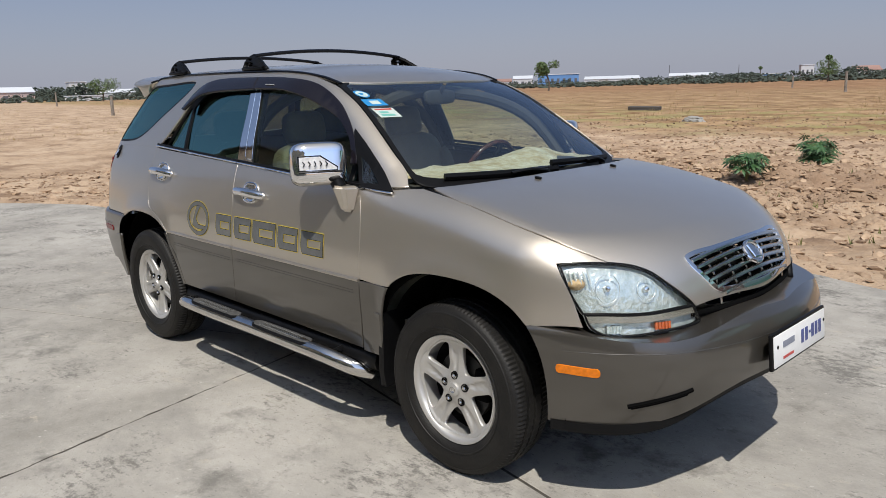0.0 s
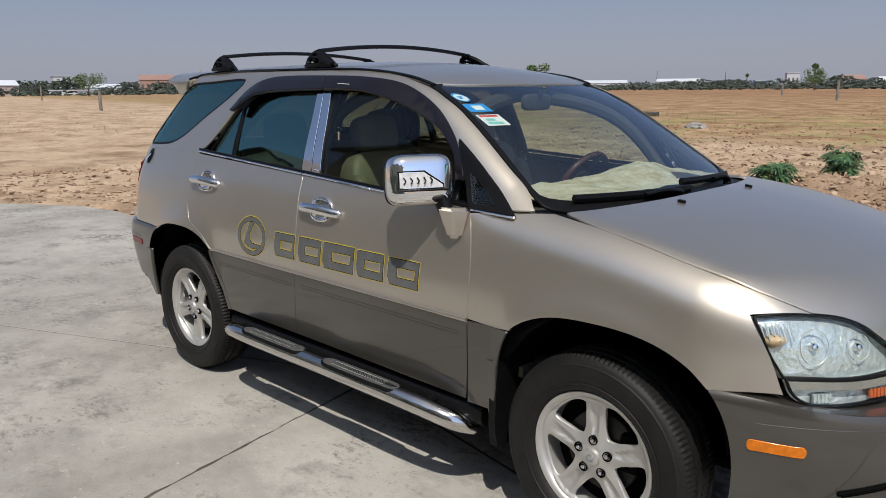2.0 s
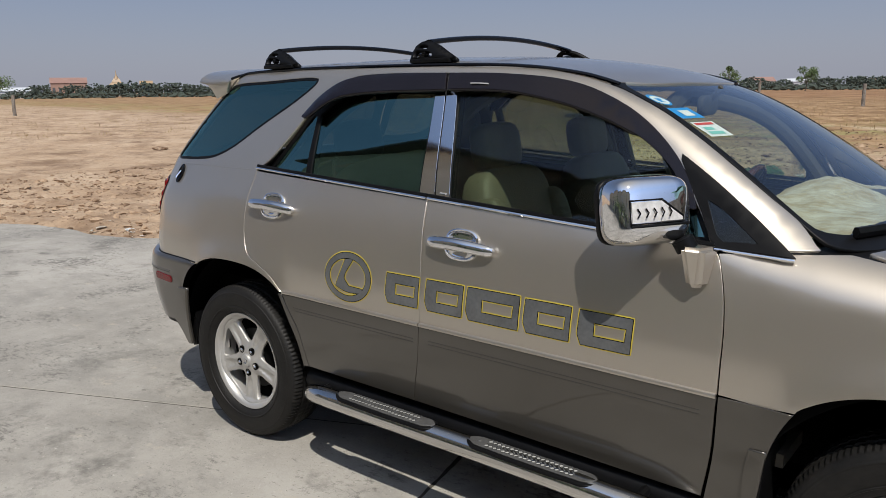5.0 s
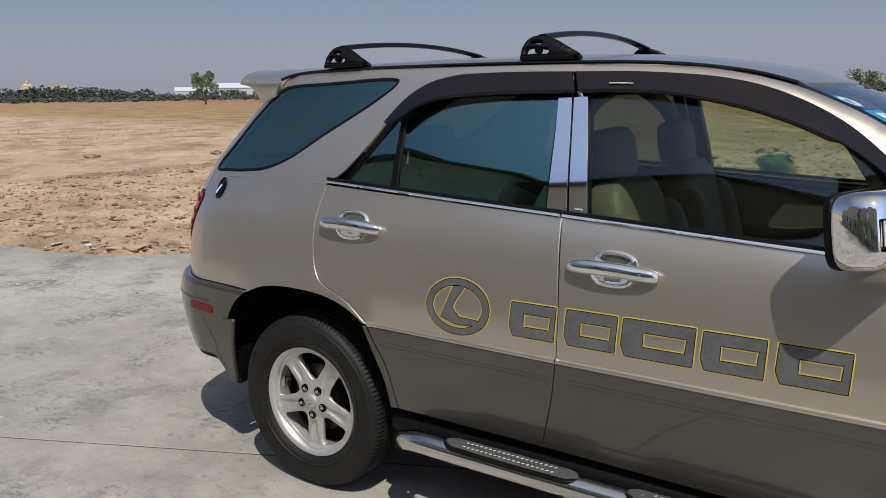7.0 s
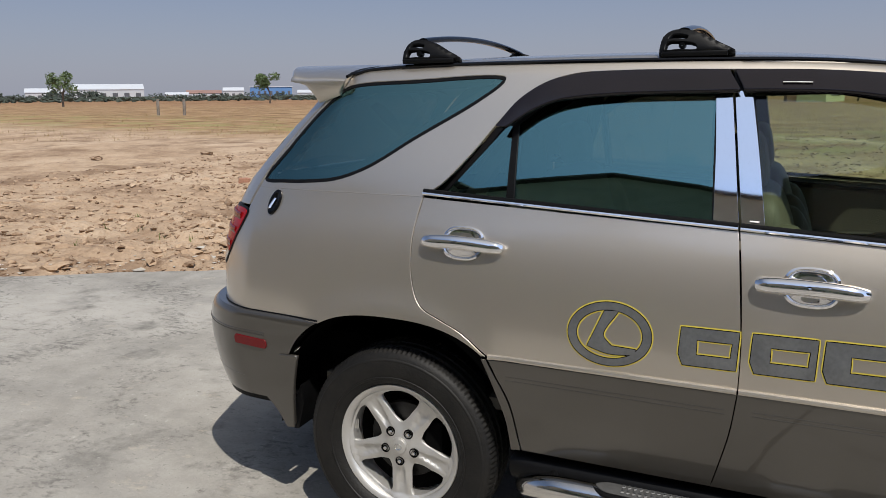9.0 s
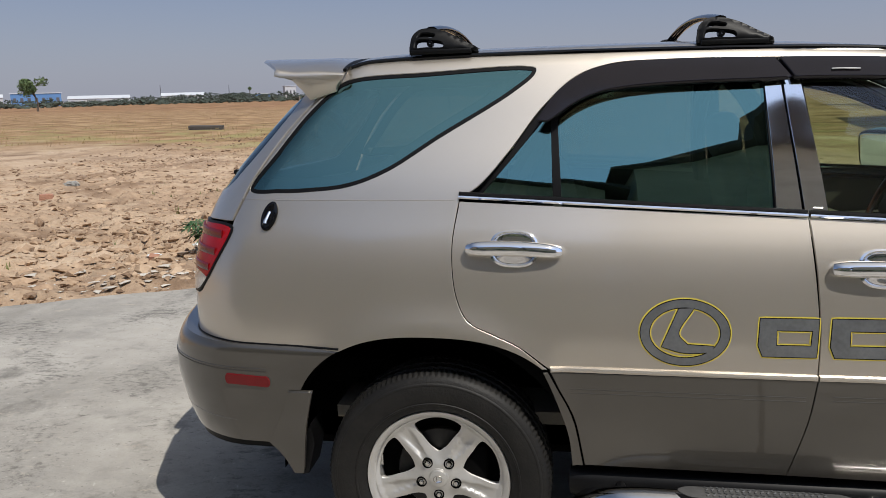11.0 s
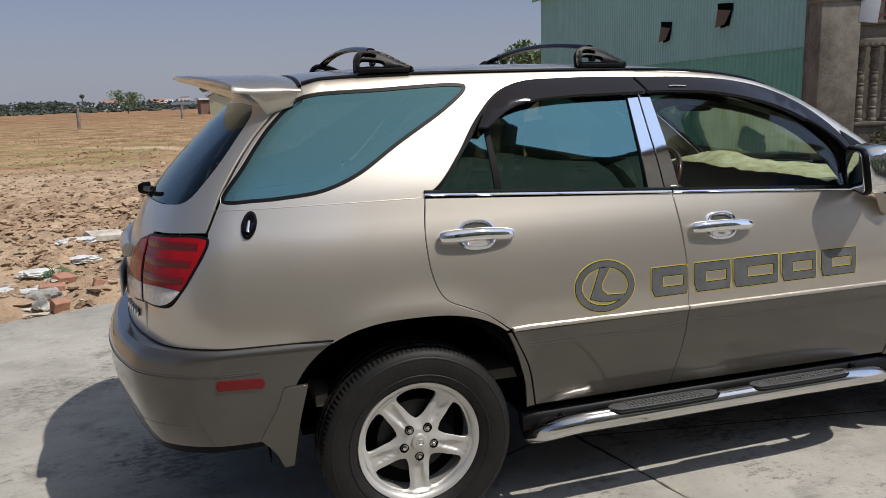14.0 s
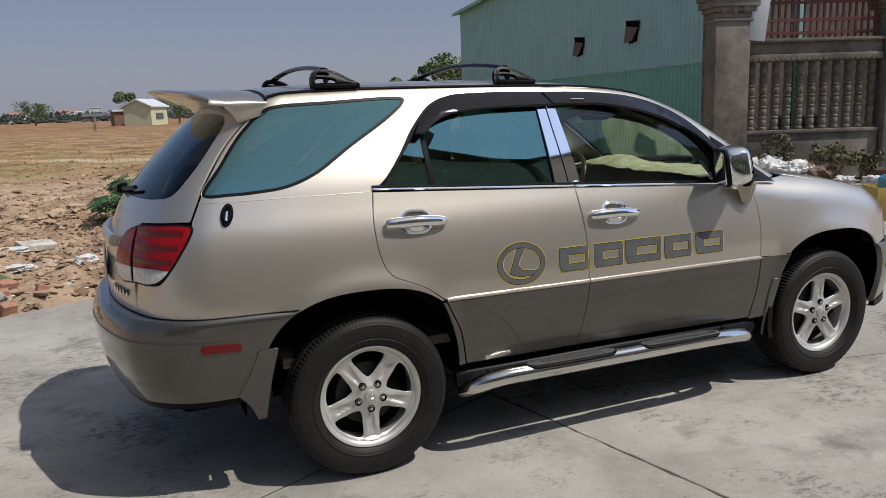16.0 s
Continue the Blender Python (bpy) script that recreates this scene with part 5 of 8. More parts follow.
# ---- step bars, flaps, small fittings ----
def step_bar(flip):
    ob = thing("step_bar", "", "")
    ob.parent = car
    path = glide([(-.862, -.805, .285), (-.837, -.87, .318), (-.768, -.917, .350), (-.65, -.936, .362), (0, -.936, .358), (.55, -.936, .352), (.66, -.919, .338), (.735, -.875, .308), (.76, -.81, .280)], 60)
    part("tube", tube(flipped(path, flip), .038, 20), STEEL, ob, "polished steel tube")
    for x0, x1 in ((-.62, -.13), (.005, .495)):
        bm = bmesh.new()
        loop = outline([(x0, 0), (x0 + .03, -.034), (x0 + .10, -.040), (x1 - .10, -.040), (x1 - .03, -.034), (x1, 0), (x1 - .03, .034), (x1 - .10, .040), (x0 + .10, .040), (x0 + .03, .034)], .02)
        for s, z, nm in ((1.0, .388, "pad"),):
            def lay(p, z=z):
                return np.stack((p[:, 0], p[:, 1] - .938, z + .006 - 3.0 * p[:, 1] ** 2 - .009 * p[:, 0]), 1), np.stack((0 * p[:, 0], 6 * p[:, 1], np.ones(len(p))), 1) / np.sqrt(1 + 36 * p[:, 1:2] ** 2)
            pad = sheet("step_pad", [loop], lay, BLACK, ob, .03, .012, "black rubber tread pad", flip)
            inner = inset(loop, .010)

            def lay2(p, z=z):
                q, n = lay(p, z)
                return q + (0, 0, .004), n
            sheet("tread_plate", [inner], lay2, GREYRUB, pad, .03, .004, "", flip)
        k = 0
        for u in np.arange(x0 + .09, x1 - .08, .0165):
            for v in (-.021, -.007, .007, .021):
                a = .006 if (k % 2) else -.006
                k += 1
                z = .394 + .0055 - 3 * v * v - .009 * u
                part("tread_stud", tube([flipped((u - .004, -.938 + v + a * .5, z), flip), flipped((u + .004, -.938 + v - a * .5, z), flip)], .0026, 4), STUD, pad)
        part("pad_bolt", lathe([(.001, .003), (.008, .002), (.010, 0)], 10, "z", m=fm(flip) @ Matrix.Translation((x0 + .05, -.938, .397))), GREYRUB, pad)
    for x in (-.76, .60):
        part("bracket", tube([flipped(p, flip) for p in ((x, -.93, .35), (x, -.75, .37))], .016, 8), BLACK, ob)


GREYRUB = mat("grey_tread", (0.075, 0.074, 0.072), 0.6, var=0.3, scale=30)
STUD = mat("worn_studs", (0.12, 0.12, 0.115), 0.45, 0.3, var=0.3, scale=40)
both(step_bar)


def flaps(flip):
    # rear: painted guard on the bumper's end, black rubber tip
    f = side_of(g_rbump, .010)
    panel("mud_guard", [C((-1.690, .632)), C((-1.765, .628)), (-1.795, .55), C((-1.850, .450)), (-1.808, .40), C((-1.778, .335)), C((-1.748, .338)), (-1.722, .50)], f, CLAD, car, gap=0, edge=.02, flip=flip, step=.03)
    bm = bmesh.new()
    pr = [(-1.722, .50), (-1.757, .415), (-1.782, .345), (-1.757, .325), (-1.737, .33), (-1.712, .43)]
    a = [bm.verts.new(flipped((x, -.815, z), flip)) for x, z in pr]
    b = [bm.verts.new(flipped((x, -.70, z), flip)) for x, z in pr]
    bm.faces.new(a)
    bm.faces.new(b)
    for k in range(6):
        bm.faces.new((a[k], a[(k + 1) % 6], b[(k + 1) % 6], b[k]))
    part("mud_flap", bm, BLACK, car)
    # front: behind the front wheel
    f = side_of(g_cab, .014)
    panel("mud_guard", [C((.896, .595)), C((.938, .598)), (.924, .50), (.910, .38), C((.925, .275)), C((.893, .28)), (.880, .40), (.883, .52)], f, CLAD, car, gap=0, edge=.02, flip=flip, step=.03)
    bm = bmesh.new()
    pr = [(.935, .60), (.925, .45), (.92, .33), (.935, .268), (.90, .268), (.89, .34), (.895, .48)]
    a = [bm.verts.new(flipped((x, -.872, z), flip)) for x, z in pr]
    b = [bm.verts.new(flipped((x, -.66, z), flip)) for x, z in pr]
    bm.faces.new(a)
    bm.faces.new(b)
    for k in range(7):
        bm.faces.new((a[k], a[(k + 1) % 7], b[(k + 1) % 7], b[k]))
    part("mud_flap", bm, BLACK, car)


both(flaps)

# power aerial and its escutcheon on the right quarter
q, n = side_of(g_cab)(np.array([(-1.827, 1.158)]))
m = Matrix.Translation(q[0]) @ Vector(n[0]).to_track_quat("Z", "Y").to_matrix().to_4x4() @ Matrix.Rotation(radians(-14), 4, "Z")
part("aerial_base", lathe([(.001, .004), (.6, .004), (.78, .008), (1.0, .006), (1.02, -.004)], 32, "z", m=m @ Matrix.Diagonal((.024, .047, 1, 1))), GLOSSBLACK, car)
part("aerial_tip", tube([m @ Vector(p) for p in ((-.002, .012, .004), (.0, -.02, .016), (.002, -.028, .018))], .006, 10), CHROME, car)


# decals: grey shapes edged in yellow
DGREY = mat("decal_grey", (0.16, 0.165, 0.17), 0.35, 0.3, coat=.4, var=.35, scale=9)
YELLOW = mat("decal_yellow", (0.62, 0.50, 0.07), 0.45, var=.1)


def decals(flip):
    f1, f2, f3 = (side_of(g_cab, o) for o in (.0012, .0020, .0028))

    def oval(a, b, n=48, cx=-.598, cz=.848):
        return np.array([(cx + a * math.cos(t), cz + b * math.sin(t)) for t in np.linspace(0, math.tau, n, endpoint=False)])

    def mark(nm, loop, holes=()):
        sheet(nm, [inset(loop, -.0055)] + [inset(h, .0055) for h in holes], f1, YELLOW, dec, .03, 0, "", flip)
        sheet(nm, [inset(loop, -.0022)] + [inset(h, .0022) for h in holes], f2, DARK, dec, .03, 0, "", flip)
        sheet(nm, [loop] + list(holes), f3, DGREY, dec, .03, 0, "", flip)
    dec = thing("side_decal", "", "")
    dec.parent = car
    mark("oval_ring", oval(.120, .092), [oval(.096, .071)])
    mark("oval_bar", outline([C((-.615, .915)), C((-.575, .917)), (-.615, .845), C((-.590, .815)), C((-.520, .812)), C((-.525, .795)), (-.60, .792), C((-.66, .808))], .012))
    # five plain slabs where the lettering runs, each with a slot
    for x0, x1, z0, z1 in ((-.403, -.248, .787, .892), (-.217, -.055, .787, .893), (-.040, .168, .785, .893), (.186, .352, .785, .890), (.378, .552, .785, .888)):
        w, h = x1 - x0, z1 - z0
        slab = outline([C((x0 + .012, z0)), C((x1 - .004, z0)), C((x1, z1)), C((x0 + .004, z1)), C((x0, z0 + .03))], .012)
        slot = outline([C((x0 + .30 * w, z0 + .30 * h)), C((x1 - .12 * w, z0 + .30 * h)), C((x1 - .10 * w, z0 + .70 * h)), C((x0 + .30 * w, z0 + .70 * h))], .012)
        mark("decal_slab", slab, [slot])


both(decals)

# windscreen wipers, washer jets, stickers
def on_screen(y, z, off):
    return front_of(g_cab, off)(np.array([(y, z)]))[0][0]


for y0, y1, piv in ((-.60, .02, -.08), (.02, .56, .42)):
    ob = thing("wiper", "", "")
    ob.parent = car
    zz = (1.150, 1.135) if y0 < 0 else (1.16, 1.14)
    blade = [on_screen(y, np.interp(y, [y0, y1], zz), .012) for y in np.linspace(y0, y1, 16)]
    part("blade", tube(blade, .011, 6, squash=1.5), BLACK, ob)
    mid = on_screen((y0 + y1) / 2, np.mean(zz), .022)
    pv = Vector((1.185 - .22 * piv**2, piv, 1.135))
    part("arm", tube(glide([pv, (pv + Vector(mid)) / 2 + Vector((.01, 0, .012)), mid], 14), list(np.linspace(.017, .010, 14)), 8, squash=.7), BLACK, ob)
    part("pivot", lathe([(.001, .03), (.014, .027), (.018, 0)], 14, "z", m=Matrix.Translation(pv - Vector((0, 0, .02)))), BLACK, ob)
for y in (-.285, .29):
    q, n = top_of(g_low)(np.array([(1.295, y)]))
    part("washer_jet", box(.028, .018, .012, Matrix.Translation(q[0] + np.array((0, 0, .004))) @ Matrix.Rotation(radians(10), 4, "Y"), .004), BLACK, car)
STICK_B = mat("sticker_blue", (0.02, 0.22, 0.50), 0.4, var=.12, scale=60)
STICK_W = mat("sticker_pale", (0.50, 0.58, 0.54), 0.45, var=.12, scale=60)
STICK_D = mat("sticker_print", (0.15, 0.42, 0.36), 0.45, var=.1)
sf = front_of(g_cab, -.0035)


def sticker(nm, loop, m, marks=()):
    o = sheet(nm, [np.array(loop)], sf, m, car, .02, 0)
    for l, mm in marks:
        sheet("sticker_mark", [np.array(l)], front_of(g_cab, -.0025), mm, o, .02, 0)


def rect(y0, y1, z0, z1, sk=0.0):
    return [(y0, z0), (y1, z0 - sk), (y1 + .0, z1 - sk), (y0, z1)]


sticker("round_sticker", [(-.545 + .031 * math.cos(a), 1.497 + .0165 * math.sin(a)) for a in np.linspace(0, math.tau, 24, endpoint=False)], STICK_B, [([(-.545 + .025 * math.cos(a), 1.497 + .0128 * math.sin(a)) for a in np.linspace(0, math.tau, 20, endpoint=False)], STICK_W), (rect(-.556, -.534, 1.491, 1.502), STICK_B)])
sticker("blue_sticker", rect(-.590, -.490, 1.443, 1.473), STICK_B, [(rect(-.56, -.515, 1.450, 1.466), STICK_W)])
sticker("pale_sticker", rect(-.588, -.488, 1.392, 1.432), STICK_W, [(rect(-.58, -.50, 1.424, 1.430), REDINK), (rect(-.575, -.51, 1.398, 1.406), STICK_D), (rect(-.57, -.53, 1.410, 1.418), STICK_D)])

# rear wiper and tailgate fittings
q = rear_of(g_cab, .02)(np.array([(0, 1.225), (-.10, 1.232), (-.22, 1.242), (-.30, 1.25)]))[0]
rw = thing("rear_wiper", "", "")
rw.parent = car
part("arm", tube(glide(q, 12), .010, 8), BLACK, rw)
part("cap", lathe([(.001, -.028), (.016, -.026), (.024, -.008), (.026, .02)], 16, "x", m=Matrix.Translation(q[0])), BLACK, rw)
q = rear_of(g_cab, .02)(np.array([(.0, 1.02), (-.3, 1.02)]))[0]
part("tailgate_trim", tube(glide([rear_of(g_cab, .012)(np.array([(y, 1.035)]))[0][0] for y in np.linspace(-.32, .32, 16)], 24), .022, 10, squash=1.2), PAINT, car)
for y in np.linspace(-.50, -.34, 5):
    q = rear_of(g_cab, .004)(np.array([(y, .845)]))[0][0]
    part("badge_bar", box(.006, .022, .030, Matrix.Translation(q), .002), CHROME, car)
q = rear_of(g_cab, .006)(np.array([(.0, .90)]))[0][0]
rp = thing("rear_plate", "", "")
rp.parent = car
part("plate_sheet", box(.008, .46, .11, Matrix.Translation(q), .003), WHITE, rp)

# thin pressed line along the quarters, level with the belt
for flip in (False, True):
    P, N = side_of(g_cab, .0004)(np.stack((np.linspace(-1.94, -1.25, 40), np.full(40, 1.207)), 1))
    part("pressed_line", tube(flipped(P, flip), .0011, 6), PAINT, car)


# fixed light ahead of each front door, set in a black triangle at the pillar's foot
def pillar_light(flip):
    loop = [C((.604, 1.350)), (.645, 1.325), (.724, 1.274), (.80, 1.219), (.872, 1.165), C((.952, 1.106)), C((.853, 1.110)), C((.756, 1.111)), (.738, 1.122), (.684, 1.209), C((.606, 1.334))]
    pane = [C((.700, 1.232)), (.740, 1.212), (.80, 1.170), C((.856, 1.130)), C((.768, 1.128)), (.748, 1.140)]
    ob = panel("pillar_light_frame", loop, side_of(g_cab, .004), BLACK, car, [pane], gap=0, edge=.010, flip=flip, step=.03, fine=.012)
    # near-black sheet behind the pane stands for the unlit cabin
    panel("pillar_light_back", pane, side_of(g_cab, .0012), DARK, ob, gap=-.004, edge=0, flip=flip, step=.04)
    panel("pillar_light_glass", pane, side_of(g_cab, .0025), GLASS_F, ob, gap=-.003, edge=0, flip=flip, step=.04)
    P, N = side_of(g_cab, .005)(np.stack((np.linspace(.748, .952, 16), np.linspace(1.108, 1.100, 16)), 1))
    part("pillar_light_trim", tube(flipped(P, flip), .006, 8, squash=.8), CHROME, ob)


both(pillar_light)

# ---- car interior ----
cabin = thing("cabin_fittings", "", "")
cabin.parent = car
DASH = mat("dashboard", (0.075, 0.070, 0.058), 0.6, var=.2, scale=15)
CLOTH = mat("pale_cloth", (0.74, 0.71, 0.56), 0.9, second=(0.46, 0.36, 0.18), scale=11, fine=40, bump=.2, bump_scale=60)
WOODRIM = mat("wood_rim", (0.10, 0.035, 0.020), 0.2, coat=.8, var=.4, scale=30)
HEADLINE = mat("headlining", (0.40, 0.37, 0.30), 0.9, var=.1)


def pad(nm, w, d, h, m, material, parent, p=.5, seg=24):
    bm = bmesh.new()
    bmesh.ops.create_uvsphere(bm, u_segments=seg, v_segments=seg // 2, radius=1)
    for v in bm.verts:
        c = [math.copysign(abs(k) ** p, k) for k in v.co]
        v.co = m @ Vector((c[0] * w / 2, c[1] * d / 2, c[2] * h / 2))
    return part(nm, bm, material, parent)


def seat(x, y, wide=.50, rests=(0,)):
    ob = thing("car_seat", "", "")
    ob.parent = car
    T = Matrix.Translation
    pad("cushion", .54, wide, .18, T((x + .26, y, .66)) @ Matrix.Rotation(radians(-6), 4, "Y"), LEATHER, ob, .45)
    back = T((x - .06, y, .93)) @ Matrix.Rotation(radians(-14), 4, "Y")
    pad("backrest", .17, wide * .96, .64, back, LEATHER, ob, .45)
    for s in (-1, 1):
        pad("bolster", .20, .09, .50, back @ T((.03, s * wide * .42, -.04)), LEATHER, ob, .5)
    for r in rests:
        pad("headrest", .12, .25, .19, T((x - .165, y + r, 1.315)) @ Matrix.Rotation(radians(-10), 4, "Y"), LEATHER, ob, .55)
        for s in (-.05, .05):
            part("headrest_post", tube([(x - .13, y + r + s, 1.16), (x - .155, y + r + s, 1.28)], .007, 6), STEEL, ob)
    return ob


seat(-.11, -.37)
seat(-.11, .37)
seat(-.86, 0, 1.24, (-.37, .37))
part("cabin_floor", box(2.6, 1.50, .04, Matrix.Translation((-.35, 0, .52)), 0), TRIM, cabin)
part("centre_console", box(.85, .22, .24, Matrix.Translation((.20, 0, .62)), .04, 3), TRIM, cabin)
# dashboard across the car
bm = bmesh.new()
sec = [(1.12, .80), (1.12, 1.085), (.98, 1.105), (.80, 1.105), (.70, 1.085), (.63, 1.03), (.60, .93), (.66, .80)]
rings = []
for y in np.linspace(-.74, .74, 25):
    hump = .05 * math.exp(-((y - .37) / .17) ** 2)
    rings.append([bm.verts.new((x - .12 * y * y * (x > .9), y, z + hump * (z > 1.06))) for x, z in sec])
for a, b in zip(rings, rings[1:]):
    for k in range(len(sec)):
        bm.faces.new((a[k], a[(k + 1) % len(sec)], b[(k + 1) % len(sec)], b[k]))
bm.faces.new(rings[0])
bm.faces.new(rings[-1][::-1])
part("dashboard", bm, DASH, cabin)
# inner door skins and headlining
for flip in (False, True):
    panel("door_lining", [C((-.86, .50)), (-1.0, .84), C((-1.20, .92)), C((-1.20, 1.17)), C((.78, 1.07)), C((.80, .50))], side_of(g_side, -.075), TRIM, cabin, edge=0, flip=flip, step=.12)
    panel("armrest_lining", [C((-.2, .92)), (.2, .93), C((.62, .95)), C((.62, .86)), (.2, .85), C((-.2, .84))], side_of(g_side, -.12), DASH, cabin, edge=.03, flip=flip, step=.1)
    for pts in ([(-.30, 1.10), (-.33, 1.30), (-.37, 1.57)], [(-1.12, 1.15), (-1.02, 1.35), (-.93, 1.56)], [(.70, 1.09), (.55, 1.31), (.32, 1.50)]):
        P = side_of(g_cab, -.10)(np.array(pts))[0]
        part("pillar_lining", tube(flipped(glide(P, 12), flip), .032, 8), DASH, cabin)
hl = [(p[0] * .97 - .02, p[1] * .95, *p[2:]) for p in roof_loop]
panel("headlining", hl, top_of(g_cab, -.035), HEADLINE, cabin, edge=0, step=.1)
# dark lining round the quarter windows
for flip in (False, True):
    ql = [(-1.908, 1.233), (-1.80, 1.226), (-1.70, 1.230), (-1.58, 1.244), (-1.46, 1.287), (-1.30, 1.384), (-1.09, 1.508), (-1.018, 1.566), (-1.015, 1.584), (-1.05, 1.592), (-1.35, 1.582), (-1.57, 1.572), (-1.625, 1.558), (-1.73, 1.470), (-1.83, 1.345)]
    rim_q = outline(ql, .02)
    sheet("quarter_lining", [inset(rim_q, .004), inset(rim_q, .040)], side_of(g_cab, -.040), DASH, cabin, .05, 0, "", flip)
# parcel area
part("boot_floor", box(.85, 1.30, .04, Matrix.Translation((-1.62, 0, .80)), .01), TRIM, cabin)
# steering wheel
sw = thing("steering_wheel", "", "")
sw.parent = car
sm = Matrix.Translation((.42, .37, 1.045)) @ Matrix.Rotation(radians(-63), 4, "Y")
part("wheel_rim", tube([sm @ Vector((.188 * math.cos(a), .188 * math.sin(a), 0)) for a in np.linspace(0, math.tau, 49)], .0145, 10, cap=False), WOODRIM, sw, "dark varnished wooden rim")
pad("wheel_boss", .17, .15, .06, sm, DASH, sw, .6)
for a in (10, 170, 250, 290):
    part("spoke", tube([sm @ Vector((.06 * math.cos(radians(a)), .06 * math.sin(radians(a)), 0)), sm @ Vector((.185 * math.cos(radians(a)), .185 * math.sin(radians(a)), 0))], .014, 8), DASH, sw)
part("column", tube([sm @ Vector((0, 0, 0)), (.75, .37, .90)], .04, 10), DASH, sw)
# rear-view mirror
rm = thing("interior_mirror", "", "")
rm.parent = car
pad("mirror_case", .035, .25, .075, Matrix.Translation((.405, .02, 1.468)) @ Matrix.Rotation(radians(8), 4, "Z"), GREYRUB, rm, .5)
part("mirror_stalk", tube([(.41, .02, 1.48), (.455, .01, 1.535)], .01, 8), DASH, rm)
# crumpled cloth over the dashboard
bm = bmesh.new()
nx, ny = 26, 70
vs = []
for i in range(nx):
    for j in range(ny):
        u, v = i / (nx - 1), j / (ny - 1)
        y = -.62 + 1.28 * v
        x = .64 + .44 * u - .15 * y * y * (u > .3) * u
        fold = noise.fractal(Vector((x * 5, y * 5, 3.1)), .8, 2.0, 4)
        fold2 = abs(noise.noise(Vector((x * 11, y * 7 + x * 6, .5))))
        hump = .07 * math.exp(-((y - .30) / .25) ** 2 - ((x - .78) / .16) ** 2) + .018 * math.exp(-((y + .3) / .3) ** 2)
        z = 1.112 + .012 + hump + max(-.006, .012 * fold) + .010 * fold2 - .10 * max(0, .10 - u) - .02 * max(0, .05 - v)
        z = min(z, 1.13 + (1.155 - .28 * y * y - x) * .58)
        vs.append(bm.verts.new((x, y, z)))
for i in range(nx - 1):
    for j in range(ny - 1):
        k = i * ny + j
        bm.faces.new((vs[k], vs[k + 1], vs[k + ny + 1], vs[k + ny]))
tagged(part("dashboard_cloth", bm, CLOTH), "crumpled pale patterned cloth spread over the dashboard", "cloth")

# ---- ground ----
def surface(name, stops, scales, rough=0.9, bump=0.3, bump_scales=(4.0, 40.0), weights=(0.5, 0.3, 0.2), extra=None, dist=0.02):
    """An earth or mineral surface: noise at three scales through a colour ramp, relief at two."""
    m = bpy.data.materials.new(name)
    m.use_nodes = True
    nt = m.node_tree
    b = nt.nodes["Principled BSDF"]
    b.inputs["Roughness"].default_value = rough
    b.inputs["Specular IOR Level"].default_value = 0.25
    tc = nt.nodes.new("ShaderNodeTexCoord")

    def noise_at(s, detail=6, rough_n=0.6):
        n = nt.nodes.new("ShaderNodeTexNoise")
        n.inputs["Scale"].default_value, n.inputs["Detail"].default_value, n.inputs["Roughness"].default_value = s, detail, rough_n
        nt.links.new(tc.outputs["Object"], n.inputs["Vector"])
        return n.outputs[0]
    total = None
    for s, w in zip(scales, weights):
        mu = nt.nodes.new("ShaderNodeMath")
        mu.operation = "MULTIPLY"
        mu.inputs[1].default_value = w
        nt.links.new(noise_at(s), mu.inputs[0])
        if total is None:
            total = mu.outputs[0]
        else:
            ad = nt.nodes.new("ShaderNodeMath")
            nt.links.new(total, ad.inputs[0])
            nt.links.new(mu.outputs[0], ad.inputs[1])
            total = ad.outputs[0]
    rp = nt.nodes.new("ShaderNodeValToRGB")
    el = rp.color_ramp.elements
    while len(el) < len(stops):
        el.new(0.5)
    for e, (p, c) in zip(el, stops):
        e.position, e.color = p, (*c, 1)
    nt.links.new(total, rp.inputs[0])
    color = rp.outputs[0]
    if extra:
        color = extra(nt, tc, color, noise_at)
    nt.links.new(color, b.inputs["Base Color"])
    h = None
    for s, w in zip(bump_scales, (1.0, 0.35)):
        mu = nt.nodes.new("ShaderNodeMath")
        mu.operation = "MULTIPLY"
        mu.inputs[1].default_value = w
        nt.links.new(noise_at(s, 8, 0.65), mu.inputs[0])
        if h is None:
            h = mu.outputs[0]
        else:
            ad = nt.nodes.new("ShaderNodeMath")
            nt.links.new(h, ad.inputs[0])
            nt.links.new(mu.outputs[0], ad.inputs[1])
            h = ad.outputs[0]
    bp = nt.nodes.new("ShaderNodeBump")
    bp.inputs["Strength"].default_value, bp.inputs["Distance"].default_value = bump, dist
    nt.links.new(h, bp.inputs["Height"])
    nt.links.new(bp.outputs[0], b.inputs["Normal"])
    return m


def mix_in(nt, fac, a, bcol, lo=0.45, hi=0.55):
    """Blends a colour socket with a flat colour where fac lies over lo..hi."""
    mr = nt.nodes.new("ShaderNodeMapRange")
    mr.inputs["From Min"].default_value, mr.inputs["From Max"].default_value = lo, hi
    mr.clamp = True
    nt.links.new(fac, mr.inputs["Value"])
    mx = nt.nodes.new("ShaderNodeMix")
    mx.data_type = "RGBA"
    nt.links.new(mr.outputs[0], mx.inputs[0])
    nt.links.new(a, mx.inputs[6])
    if isinstance(bcol, tuple):
        mx.inputs[7].default_value = (*bcol, 1)
    else:
        nt.links.new(bcol, mx.inputs[7])
    return mx.outputs[2]


